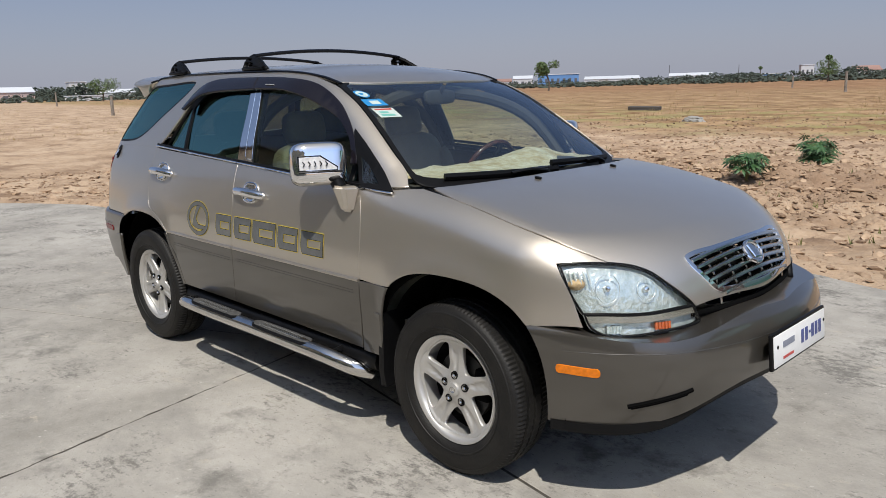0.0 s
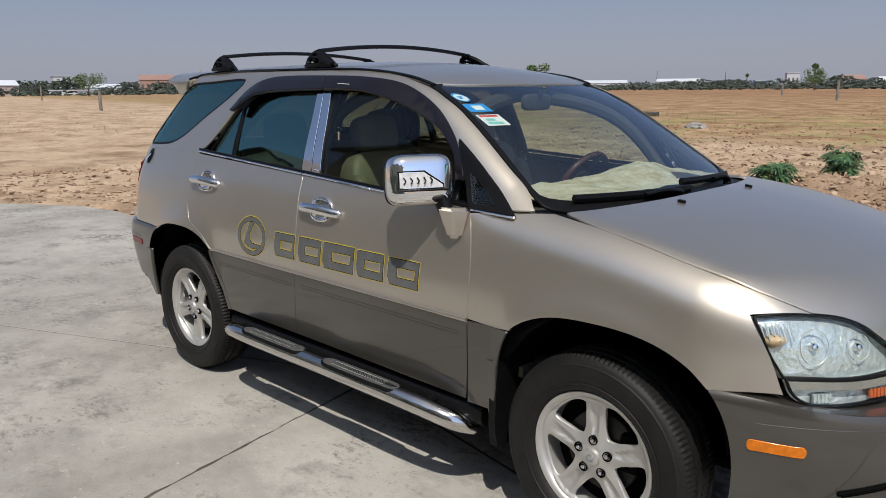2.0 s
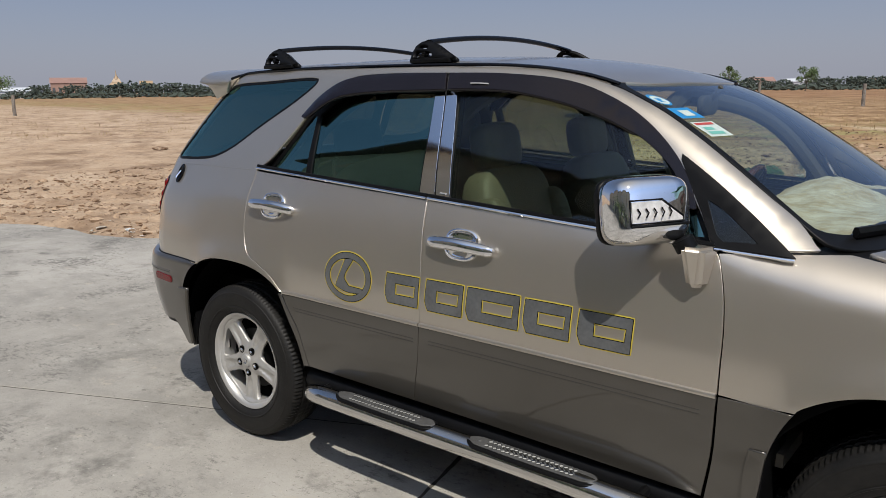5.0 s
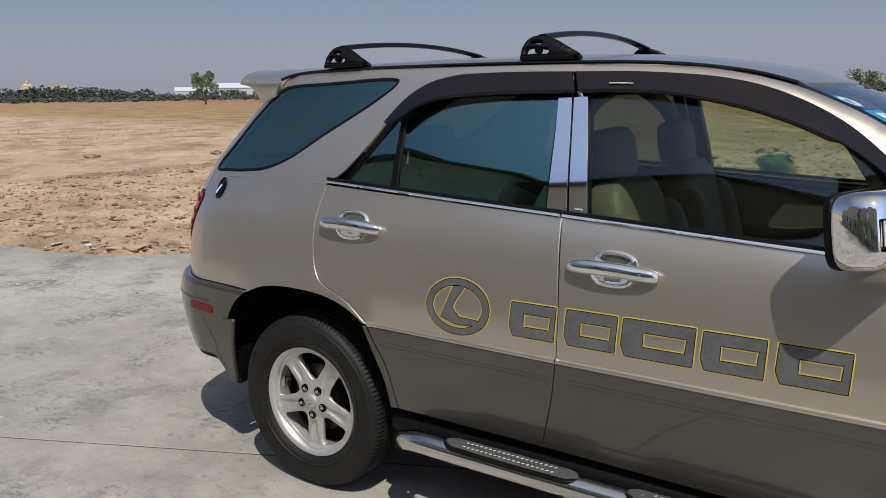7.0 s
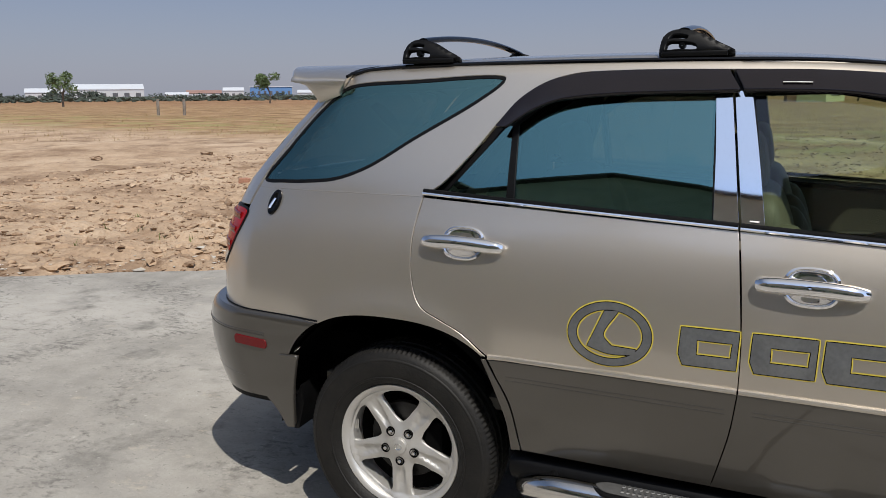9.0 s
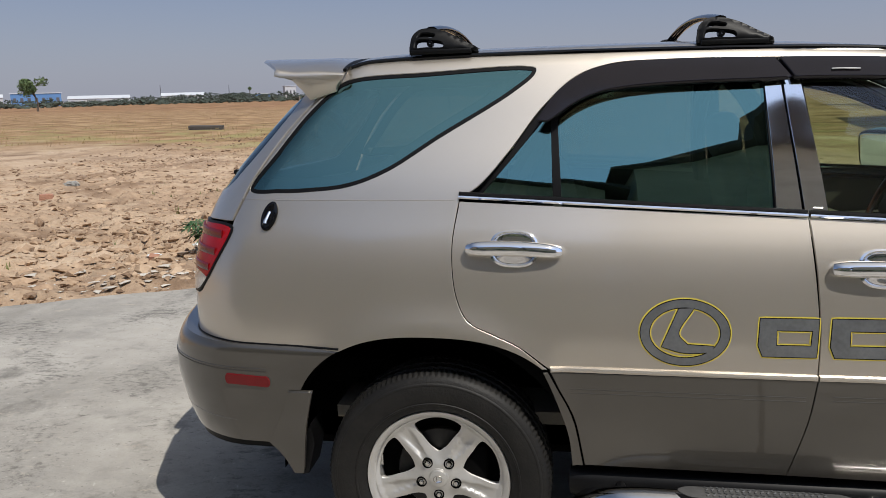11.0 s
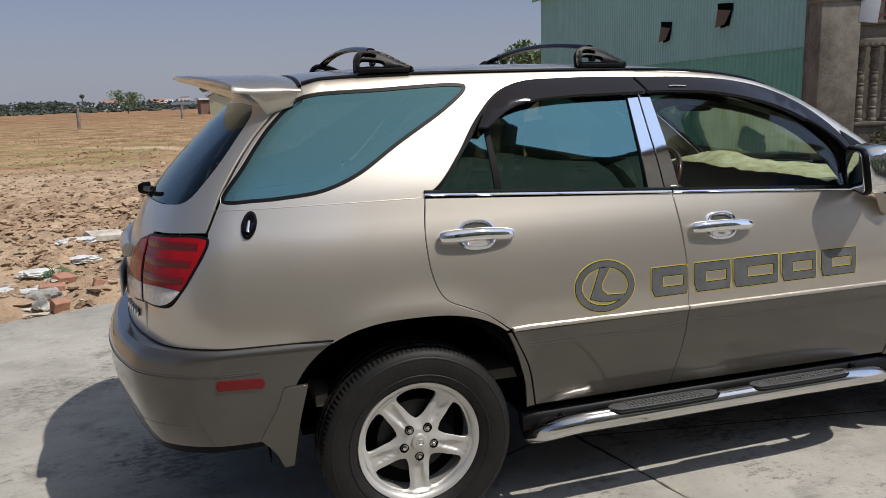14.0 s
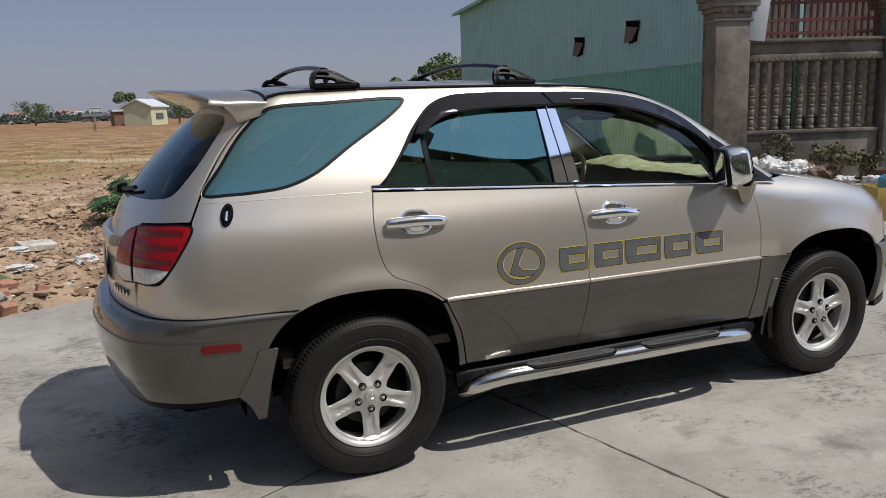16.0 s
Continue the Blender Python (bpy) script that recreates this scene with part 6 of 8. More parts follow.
def field_bands(nt, tc, color, noise_at):
    """Bare earth near by, straw and stubble further out in uneven bands."""
    sx = nt.nodes.new("ShaderNodeSeparateXYZ")
    nt.links.new(tc.outputs["Object"], sx.inputs[0])

    def math_node(op, a, b):
        n = nt.nodes.new("ShaderNodeMath")
        n.operation = op
        for i, v in enumerate((a, b)):
            if isinstance(v, (int, float)):
                n.inputs[i].default_value = v
            else:
                nt.links.new(v, n.inputs[i])
        return n.outputs[0]
    f = math_node("ADD", sx.outputs[1], math_node("MULTIPLY", sx.outputs[0], 0.22))
    wob = math_node("MULTIPLY", math_node("SUBTRACT", noise_at(0.12), 0.5), 14.0)
    f = math_node("ADD", f, wob)
    fine = noise_at(1.4)
    straw = nt.nodes.new("ShaderNodeValToRGB")
    e = straw.color_ramp.elements
    e[0].position, e[0].color = 0.36, (0.20, 0.115, 0.055, 1)
    e[1].position, e[1].color = 0.62, (0.42, 0.28, 0.155, 1)
    nt.links.new(noise_at(0.5), straw.inputs[0])
    green = mix_in(nt, noise_at(0.35), straw.outputs[0], (0.30, 0.26, 0.11), 0.48, 0.62)
    # darker brown patches in the bare earth: turned-over soil, and painted shade among its lumps
    color = mix_in(nt, noise_at(.55, 8, .7), color, (.25, .165, .105), .49, .64)
    color = mix_in(nt, noise_at(3.2, 8, .75), color, (.19, .12, .075), .58, .68)
    # turned-over soil behind the yard
    tilled = math_node("SUBTRACT", 1.0, math_node("MULTIPLY", math_node("ABSOLUTE", math_node("SUBTRACT", sx.outputs[1], 10.5), 0.0), .24))
    tilled = math_node("ADD", tilled, math_node("MULTIPLY", math_node("SUBTRACT", noise_at(.7, 8, .7), .5), 3.0))
    tilled = math_node("SUBTRACT", tilled, math_node("MULTIPLY", math_node("MAXIMUM", math_node("SUBTRACT", -6.0, sx.outputs[0]), 0.0), .3))
    color = mix_in(nt, tilled, color, (.275, .180, .115), .15, 1.3)
    c = mix_in(nt, f, color, green, 17.0, 23.0)
    # worn cart track across the straw
    g = math_node("ADD", sx.outputs[1], math_node("MULTIPLY", sx.outputs[0], 0.75))
    on = math_node("SUBTRACT", 1.0, math_node("MULTIPLY", math_node("ABSOLUTE", math_node("SUBTRACT", math_node("ADD", g, math_node("MULTIPLY", wob, .22)), 28.2), 0.0), .62))
    on = math_node("SUBTRACT", on, math_node("MULTIPLY", math_node("MAXIMUM", math_node("SUBTRACT", -4.0, sx.outputs[0]), 0.0), .25))
    c = mix_in(nt, f, c, straw.outputs[0], 30.0, 40.0)
    mp, n = nt.nodes.new("ShaderNodeMapping"), nt.nodes.new("ShaderNodeTexNoise")
    mp.inputs["Scale"].default_value, mp.inputs["Rotation"].default_value = (.10, .75, 1), (0, 0, radians(-14))
    n.inputs["Scale"].default_value, n.inputs["Detail"].default_value, n.inputs["Roughness"].default_value = 1.0, 9, .72
    nt.links.new(tc.outputs["Object"], mp.inputs[0])
    nt.links.new(mp.outputs[0], n.inputs["Vector"])
    rows_of = mix_in(nt, n.outputs[0], c, (.155, .088, .042), .50, .66)
    c = mix_in(nt, f, c, rows_of, 19.0, 34.0)
    c = mix_in(nt, on, c, (.50, .39, .26), .0, .9)
    brown = nt.nodes.new("ShaderNodeValToRGB")
    e = brown.color_ramp.elements
    e[0].position, e[0].color = 0.4, (0.20, 0.105, 0.05, 1)
    e[1].position, e[1].color = 0.6, (0.36, 0.22, 0.12, 1)
    nt.links.new(noise_at(0.16), brown.inputs[0])
    far_rows = mix_in(nt, n.outputs[0], brown.outputs[0], (.145, .08, .04), .50, .66)
    return mix_in(nt, f, c, far_rows, 70.0, 110.0)


DIRT = surface("dry_earth", [(.36, (.28, .185, .118)), (.48, (.45, .322, .215)), (.64, (.56, .428, .305))], (.35, 2.6, 17.0), .95, .8, (5.0, 30.0), extra=field_bands, dist=.09)


def stains(nt, tc, color, noise_at):
    def drawn_out(sx, sy, turn, detail=6, rough_n=.65):
        mp, n = nt.nodes.new("ShaderNodeMapping"), nt.nodes.new("ShaderNodeTexNoise")
        mp.inputs["Scale"].default_value, mp.inputs["Rotation"].default_value = (sx, sy, 1), (0, 0, radians(turn))
        n.inputs["Scale"].default_value, n.inputs["Detail"].default_value, n.inputs["Roughness"].default_value = 1.0, detail, rough_n
        nt.links.new(tc.outputs["Object"], mp.inputs[0])
        nt.links.new(mp.outputs[0], n.inputs["Vector"])
        return n.outputs[0]
    # pale worn screed, grey scuffs, dark oily patches, sand blown in streaks, pitting
    c = mix_in(nt, noise_at(.45, 7, .65), color, (.45, .425, .382), .46, .70)
    c = mix_in(nt, drawn_out(1.3, 2.1, 25, 9, .72), c, (.26, .246, .222), .50, .68)
    c = mix_in(nt, noise_at(1.7, 9, .72), c, (.185, .175, .156), .55, .66)
    c = mix_in(nt, drawn_out(4.0, 7.0, -20, 8, .75), c, (.45, .40, .33), .60, .72)
    c = mix_in(nt, noise_at(6.5, 9, .78), c, (.15, .14, .125), .61, .69)
    c = mix_in(nt, noise_at(60.0, 4, .6), c, (.20, .19, .17), .62, .70)
    # patches where the skin has scaled off in small flakes
    both_of = nt.nodes.new("ShaderNodeMath")
    both_of.operation = "MULTIPLY"
    nt.links.new(noise_at(1.1, 5, .6), both_of.inputs[0])
    nt.links.new(drawn_out(16.0, 26.0, -12, 8, .8), both_of.inputs[1])
    c = mix_in(nt, both_of.outputs[0], c, (.165, .156, .140), .280, .350)
    c = mix_in(nt, drawn_out(14.0, 34.0, 12, 7, .75), c, (.175, .165, .147), .60, .70)
    return mix_in(nt, noise_at(22.0, 6, .7), c, (.50, .475, .43), .62, .72)


CONC = surface("old_concrete", [(.38, (.245, .230, .203)), (.50, (.325, .305, .273)), (.62, (.395, .375, .337))], (.8, 6.0, 60.0), .82, .5, (9.0, 90.0), extra=stains, dist=.010)


def hash2(ix, iy, seed):
    h = (ix.astype(np.int64) * 374761393 + iy.astype(np.int64) * 668265263 + seed * 1442695041) & 0xFFFFFFFF
    h = ((h ^ (h >> 13)) * 1274126177) & 0xFFFFFFFF
    return ((h ^ (h >> 16)) & 0xFFFF) / 65535.0


def vnoise(x, y, seed=0):
    ix, iy = np.floor(x), np.floor(y)
    fx, fy = x - ix, y - iy
    u, v = fx * fx * (3 - 2 * fx), fy * fy * (3 - 2 * fy)
    a, b, c, d = hash2(ix, iy, seed), hash2(ix + 1, iy, seed), hash2(ix, iy + 1, seed), hash2(ix + 1, iy + 1, seed)
    return (a * (1 - u) + b * u) * (1 - v) + (c * (1 - u) + d * u) * v


def fbm(x, y, seed=0, octaves=5):
    s, amp = 0, 1.0
    for k in range(octaves):
        s = s + amp * (vnoise(x * 2**k + 17.3 * k, y * 2**k - 9.1 * k, seed + k) - .5)
        amp *= .5
    return s


EDGE = spline([-30, -16, -9.4, -7.6, -6.4, -5.5, -4.6, -4.0, -3.1, -2.4, -1.5, 0, 1.3, 1.8, 3.0, 4.5, 6, 40], [-10, -3.0, .46, 1.28, 1.35, 1.92, 2.4, 2.7, 3.05, 3.36, 3.5, 3.5, 3.28, 3.12, 3.0, 3.6, 4.2, 18])


def rough_map(x, y):
    """How lumpy the earth is: smooth by the track, broken ground beside it."""
    a = .036 + .085 * np.exp(-((x + 3.0) / 5.5) ** 2 - ((y - 8.0) / 6.5) ** 2) + .02 * np.exp(-((y - 30) / 20) ** 2)
    return a * np.clip(1 - .7 * np.exp(-((x - 1.5) / 1.6) ** 2 - ((y - 5.0) / 2.2) ** 2), 0, 1)


def ground_z(x, y):
    e = y - EDGE(x) + .10 * fbm(x * .9, y * .9, 77, 3)
    on = np.clip(e / .35, 0, 1)
    far = np.clip((np.hypot(x, y) - 60) / 60, 0, 1)
    lump = np.abs(fbm(x * 1.7, y * 1.7, 11, 5)) * 2.2 - .32
    h = rough_map(x, y) * (1.3 * lump + .9 * fbm(x * .45, y * .45, 5, 3)) + .03 * fbm(x * .12, y * .12, 3, 2)
    heap = .14 * np.exp(-((x + 3.9) / 1.3) ** 2 - ((y - 6.9) / 1.0) ** 2) + .16 * np.exp(-((x + 1.6) / 2.2) ** 2 - ((y - 11.0) / 1.0) ** 2)
    dip = -.22 * np.clip((e - .3) / 2.6, 0, 1) * (1 - np.clip((np.hypot(x, y) - 22) / 40, 0, 1))
    z = -.05 + on * (.05 + h + heap * on + dip)
    return np.where(e < 0, -.05, z) * (1 - far) + 0 * far


def stretch(lo, hi, d0, reach, k=1.13):
    a = list(np.arange(lo, hi, d0))
    s, up = d0, a[-1]
    while up < reach:
        s *= k
        up += s
        a.append(up)
    s, dn = d0, a[0]
    while dn > -reach:
        s *= k
        dn -= s
        a.insert(0, dn)
    return np.array(a)


gx, gy = stretch(-12.5, 3.2, .062, 2600), stretch(.3, 15.0, .062, 2600)
X, Y = np.meshgrid(gx, gy)
Zg = ground_z(X, Y)
nxg, nyg = len(gx), len(gy)
me = bpy.data.meshes.new("ground")
idx = np.arange(nxg * nyg).reshape(nyg, nxg)
quads = np.stack((idx[:-1, :-1], idx[:-1, 1:], idx[1:, 1:], idx[1:, :-1]), -1).reshape(-1, 4)
me.vertices.add(nxg * nyg)
me.vertices.foreach_set("co", np.stack((X, Y, Zg), -1).astype(np.float32).ravel())
me.loops.add(quads.size)
me.loops.foreach_set("vertex_index", quads.astype(np.int32).ravel())
me.polygons.add(len(quads))
me.polygons.foreach_set("loop_start", (np.arange(len(quads)) * 4).astype(np.int32))
me.polygons.foreach_set("loop_total", np.full(len(quads), 4, np.int32))
me.update(calc_edges=True)
me.validate()
me.polygons.foreach_set("use_smooth", [True] * len(me.polygons))
me.materials.append(DIRT)
ground = tagged(new("ground", me), "dry pale broken earth running out into straw-coloured fields", "ground", kind="structure")

# concrete yard: four slabs with open joints
pavement = tagged(new("pavement"), "old stained grey concrete yard with open joints", "pavement", kind="structure")
J1 = (np.array((-.34, -.75)), np.array((-.211, .977)))
J2 = (np.array((-1.76, -.81)), np.array((.916, .400)))
J3 = (np.array((1.54, -.72)), np.array((.982, -.19)))


exs = np.concatenate((np.linspace(-22, -10.5, 24), np.arange(-10.4, 4.0, .09), np.linspace(4.1, 30, 40)))
eys = EDGE(exs) + .05 * fbm(exs * 2.2, exs * 0, 41, 4) + .12 * fbm(exs * .5, exs * 0, 42, 2)
yard = np.concatenate((np.stack((exs, eys), 1), [(30, -9.0), (-22, -12.0)]))[::-1]


def slab_place(v2):
    z = .010 * fbm(v2[:, 0] * .5, v2[:, 1] * .5, 90, 2)
    P = np.stack((v2[:, 0], v2[:, 1], z * 0), 1)
    return P, np.tile((0, 0, 1.0), (len(P), 1))


for k1, J, k2 in ((1, J2, 1), (1, J2, -1), (-1, J3, 1), (-1, J3, -1)):
    q = clip_half(clip_half(yard, *J1, k1, .011), *J, k2, .010)
    # resample the cut sides with a little chipping
    dense = []
    for a, b in zip(q, np.roll(q, -1, 0)):
        m = max(1, int(np.linalg.norm(b - a) / .028)) if np.linalg.norm(b - a) < 12 and abs(a[0]) < 9 else 1
        for i in range(m):
            dense.append(a + (b - a) * i / m)
    dense = np.array(dense)
    sd = 60 + 10 * k1 + 25 * k2
    dense = dense + .013 * np.stack((fbm(dense[:, 0] * 14, dense[:, 1] * 14, 161 + sd, 4), fbm(dense[:, 0] * 14, dense[:, 1] * 14, 271 + sd, 4)), 1)
    sheet("slab", [dense], slab_place, CONC, pavement, 2.5, .045)


SOIL = mat("joint_dirt", (.085, .075, .062), .95, var=.45, scale=30)
for o, d, t0, t1 in ((*J1, -9, 6), (*J2, -9, 1.42), (*J3, -2.05, 12)):
    a, b = o + d * t0, o + d * t1
    n = np.array((-d[1], d[0])) * .045
    bm = bmesh.new()
    bm.faces.new([bm.verts.new((*p, -.005)) for p in (a - n, b - n, b + n, a + n)])
    part("joint_filling", bm, SOIL, pavement, smooth=False)


# ---- clods, stones, straw ----
def lumps(name, places, sizes, material, label, category, seed=1, squash=.6, parent=None):
    """Many small broken lumps as one mesh."""
    rng = np.random.default_rng(seed)
    bm = bmesh.new()
    bmesh.ops.create_icosphere(bm, subdivisions=1, radius=1)
    bv = np.array([v.co[:] for v in bm.verts])
    bf = np.array([[v.index for v in f.verts] for f in bm.faces])
    bm.free()
    n = len(places)
    V = bv[None] * (1 + .60 * (rng.random((n, len(bv), 1)) - .5) * 2)
    V = V * np.stack((1 + .5 * rng.random(n), .6 + .6 * rng.random(n), squash * (.5 + .8 * rng.random(n))), 1)[:, None]
    a = rng.random(n) * math.tau
    c, s = np.cos(a)[:, None], np.sin(a)[:, None]
    V = np.stack((V[..., 0] * c - V[..., 1] * s, V[..., 0] * s + V[..., 1] * c, V[..., 2]), -1)
    V = V * np.asarray(sizes)[:, None, None] + np.asarray(places)[:, None]
    F = (bf[None] + (np.arange(n) * len(bv))[:, None, None]).reshape(-1, 3)
    ob = link(name, V.reshape(-1, 3), F, material, parent, smooth=False)
    return tagged(ob, label, category, kind="stuff")


# browner and darker than the earth: shade among the clods is in this colour
CLOD = surface("clods", [(.38, (.10, .062, .04)), (.5, (.25, .165, .105)), (.62, (.42, .315, .22))], (1.2, 7.0, 30.0), .95, .5, (25.0, 90.0), dist=.01)
rng = np.random.default_rng(4)
pl, sz = [], []
while len(pl) < 26000:
    x, y = rng.uniform(-16, 5), rng.uniform(.6, 30)
    e = y - EDGE(x)
    if e < .12:
        continue
    dens = .16 + 1.0 * math.exp(-((x + 3.0) / 4.5) ** 2 - ((y - 7.5) / 5.0) ** 2) + .25 * math.exp(-(e / .8) ** 2)
    dens *= 1 - .8 * math.exp(-((x - 1.5) / 1.8) ** 2 - ((y - 5.2) / 2.2) ** 2)
    dens *= .35 + 1.3 * float(vnoise(np.array(x * .8), np.array(y * .8), 9))
    if rng.random() > dens:
        continue
    s = .007 + .040 * rng.random() ** 3.4 + (.045 if rng.random() < .006 else 0)
    pl.append((x, y, 0))
    sz.append(s)
pl, sz = np.array(pl), np.array(sz)
pl[:, 2] = ground_z(pl[:, 0], pl[:, 1]) + sz * .12
lumps("clods", pl, sz, CLOD, "loose brown clods and stones on the bare earth", "clods", 8)

# larger broken clods: thick beside the yard, in a turned-over band behind it
PALECLOD = surface("pale_clods", [(.36, (.20, .128, .080)), (.5, (.40, .282, .186)), (.64, (.53, .40, .283))], (1.0, 6.0, 26.0), .95, .6, (18.0, 70.0), dist=.012)
rng = np.random.default_rng(44)
pl, sz = [], []
while len(pl) < 5200:
    x, y = rng.uniform(-15, 1.5), rng.uniform(1.2, 22)
    e = y - EDGE(x)
    if e < .25:
        continue
    band = math.exp(-((y - 10.6 - .9 * (x + 3.4)) / 1.3) ** 2 - ((x + 3.2) / 2.0) ** 2)
    dens = .10 + .75 * math.exp(-((x + 4.6) / 3.2) ** 2 - ((y - 5.5) / 3.6) ** 2) + 1.2 * band
    dens *= .25 + 1.5 * float(vnoise(np.array(x * 1.1), np.array(y * 1.1), 19))
    if rng.random() > dens:
        continue
    pl.append((x, y, 0))
    sz.append(.022 + .055 * rng.random() ** 2.2 + .05 * band * rng.random())
pl, sz = np.array(pl), np.array(sz)
pl[:, 2] = ground_z(pl[:, 0], pl[:, 1]) + sz * .08
lumps("broken_earth", pl, sz, PALECLOD, "pale broken clods of dry earth beside the yard", "clods", 18, .55)

STRAW = mat("straw", (.34, .24, .12), .9, second=(.26, .20, .08), scale=.4, fine=3)


def tufts(name, n, area_fn, h0, h1, material, label, category, seed, blades=5, spread=.10):
    rng = np.random.default_rng(seed)
    V, F = [], []
    k = 0
    while k < n:
        x, y = area_fn(rng)
        if y - EDGE(x) < .4:
            continue
        z = float(ground_z(np.array([x]), np.array([y]))[0])
        for _ in range(blades):
            a = rng.random() * math.tau
            h = h0 + (h1 - h0) * rng.random()
            r = spread * rng.random()
            bx, by = x + r * math.cos(a * 1.7), y + r * math.sin(a * 1.7)
            w = .006 + h * .035
            lean = h * (.15 + .6 * rng.random())
            i = len(V)
            V += [(bx - w * math.sin(a), by + w * math.cos(a), z - .01), (bx + w * math.sin(a), by - w * math.cos(a), z - .01), (bx + lean * math.cos(a), by + lean * math.sin(a), z + h)]
            F.append((i, i + 1, i + 2))
        k += 1
    return tagged(link(name, V, F, material, smooth=False), label, category, kind="stuff")


tufts("dry_grass", 4200, lambda r: (lambda d, a: (-1 + d * math.cos(a), d * math.sin(a)))(31 + 95 * r.random() ** 1.3, radians(78 + 92 * r.random())), .04, .16, STRAW, "dry straw-coloured grass in the field", "grass", 21, 5, .5)
GREENGRASS = mat("weeds", (.13, .16, .05), .85, second=(.22, .21, .08), scale=3, fine=20)
tufts("weeds", 130, lambda r: (r.uniform(-9, 4), r.uniform(3.2, 16)), .03, .10, GREENGRASS, "small green weeds on the earth", "weeds", 22, 6, .06)

# ---- castor plants ----
LEAF = mat("castor_leaf", (.026, .075, .024), .5, second=(.055, .125, .038), scale=9, fine=50)
STEM = mat("castor_stem", (.16, .17, .06), .6, var=.3, scale=20)


def leaf_mesh():
    lob = 8
    V, F = [(0, 0, .0)], []
    for k in range(lob):
        a = radians(-150 + 300 * k / (lob - 1))
        L = 1.0 - .35 * abs(k - (lob - 1) / 2) / ((lob - 1) / 2)
        w = radians(17)
        i = len(V)
        V += [(.30 * L * math.cos(a - w), .30 * L * math.sin(a - w), .03), (.62 * L * math.cos(a - w * .72), .62 * L * math.sin(a - w * .72), .02), (L * math.cos(a), L * math.sin(a), -.12), (.62 * L * math.cos(a + w * .72), .62 * L * math.sin(a + w * .72), .02), (.30 * L * math.cos(a + w), .30 * L * math.sin(a + w), .03), (.6 * L * math.cos(a), .6 * L * math.sin(a), .06)]
        F += [(0, i, i + 5), (i, i + 1, i + 5), (i + 1, i + 2, i + 5), (i + 2, i + 3, i + 5), (i + 3, i + 4, i + 5), (i + 4, 0, i + 5)]
    m = bpy.data.meshes.new("leaf")
    m.from_pydata(V, [], F)
    m.materials.append(LEAF)
    return m


LEAF_MESH = leaf_mesh()


def castor(x, y, h, n, seed, size):
    rng = random.Random(seed)
    z = float(ground_z(np.array([x]), np.array([y]))[0])
    ob = thing("castor_plant", "green castor oil plant with broad lobed leaves, growing from the earth", "plant", (x, y, z), "wild plants by the yard")
    for s in range(3 + n // 14):
        a = rng.random() * math.tau
        top = Vector((h * .55 * math.cos(a) * rng.random(), h * .55 * math.sin(a) * rng.random(), h * (.55 + .4 * rng.random())))
        stem = glide([(0, 0, -.03), top * .5 + Vector((.02, .01, 0)), top], 8)
        part("stem", tube(stem, list(np.linspace(.012, .005, 8)), 6), STEM, ob)
        for k in range(max(3, n // (3 + n // 14))):
            t = .35 + .65 * rng.random()
            p = Vector(np.array([np.interp(t, np.linspace(0, 1, 8), stem[:, i]) for i in range(3)]))
            b = rng.random() * math.tau
            reach = size * (.6 + .9 * rng.random())
            tip = p + Vector((reach * math.cos(b), reach * math.sin(b), size * (.2 + .5 * rng.random()) - .15 * size))
            lf = new("leaf", LEAF_MESH)
            lf.parent = ob
            sc = size * (.65 + .6 * rng.random())
            lf.matrix_basis = Matrix.Translation(tip) @ Euler((rng.uniform(-.5, .5), rng.uniform(.0, .7), b)).to_matrix().to_4x4() @ Matrix.Scale(sc, 4)
            part("leaf_stalk", tube([p, (p + tip) / 2 + Vector((0, 0, .02)), tip], .0035, 4), STEM, ob)
    return ob


for args in ((-4.55, 5.55, .52, 60, 1, .17), (-4.62, 4.62, .30, 36, 2, .15), (-1.91, 12.2, .60, 64, 3, .20), (-2.2, 9.8, .44, 56, 4, .18)):
    castor(*args)

# ---- litter and rubble ----
BAGW = mat("white_plastic", (.68, .68, .66), .45, var=.15, scale=12, bump=.3, bump_scale=30)
RUBBLE = surface("rubble", [(.4, (.34, .30, .25)), (.5, (.48, .44, .38)), (.6, (.58, .54, .48))], (2.0, 9.0, 40.0), .9, .4, (20.0, 80.0), dist=.008)
BRICK = mat("broken_brick", (.42, .22, .14), .9, second=(.30, .15, .10), scale=20, fine=80)


POSTGREY = mat("grey_rubbish", (.20, .19, .17), .9, second=(.36, .35, .32), scale=6, fine=25)


def chunk(name, label, cat, x, y, sx, sy, sz, material, seed, p=.6, crumple=.25, rz=0.0, dz=0.0, group=""):
    z = float(ground_z(np.array([x]), np.array([y]))[0])
    bm = bmesh.new()
    bag = material is BAGW
    bmesh.ops.create_icosphere(bm, subdivisions=5 if bag else 3, radius=1)
    for v in bm.verts:
        c = Vector([math.copysign(abs(k) ** p, k) for k in v.co])
        f = 1 + crumple * noise.fractal(v.co * 1.7 + Vector((seed * 3.1, 0, 0)), .9, 2.0, 4)
        if bag:
            f -= .16 * abs(noise.noise(v.co * 4.3 + Vector((0, seed * 1.7, 0)))) + .07 * abs(noise.noise(v.co * 10.0 + Vector((0, 0, seed))))
        v.co = Matrix.Rotation(rz, 3, "Z") @ Vector((c.x * sx / 2 * f, c.y * sy / 2 * f, max(c.z * f, -.6) * sz / 2))
    ob = tagged(part(name, bm, material, smooth=bag), label, cat, group)
    ob.location = (x, y, z + sz * .28 + dz)
    return ob


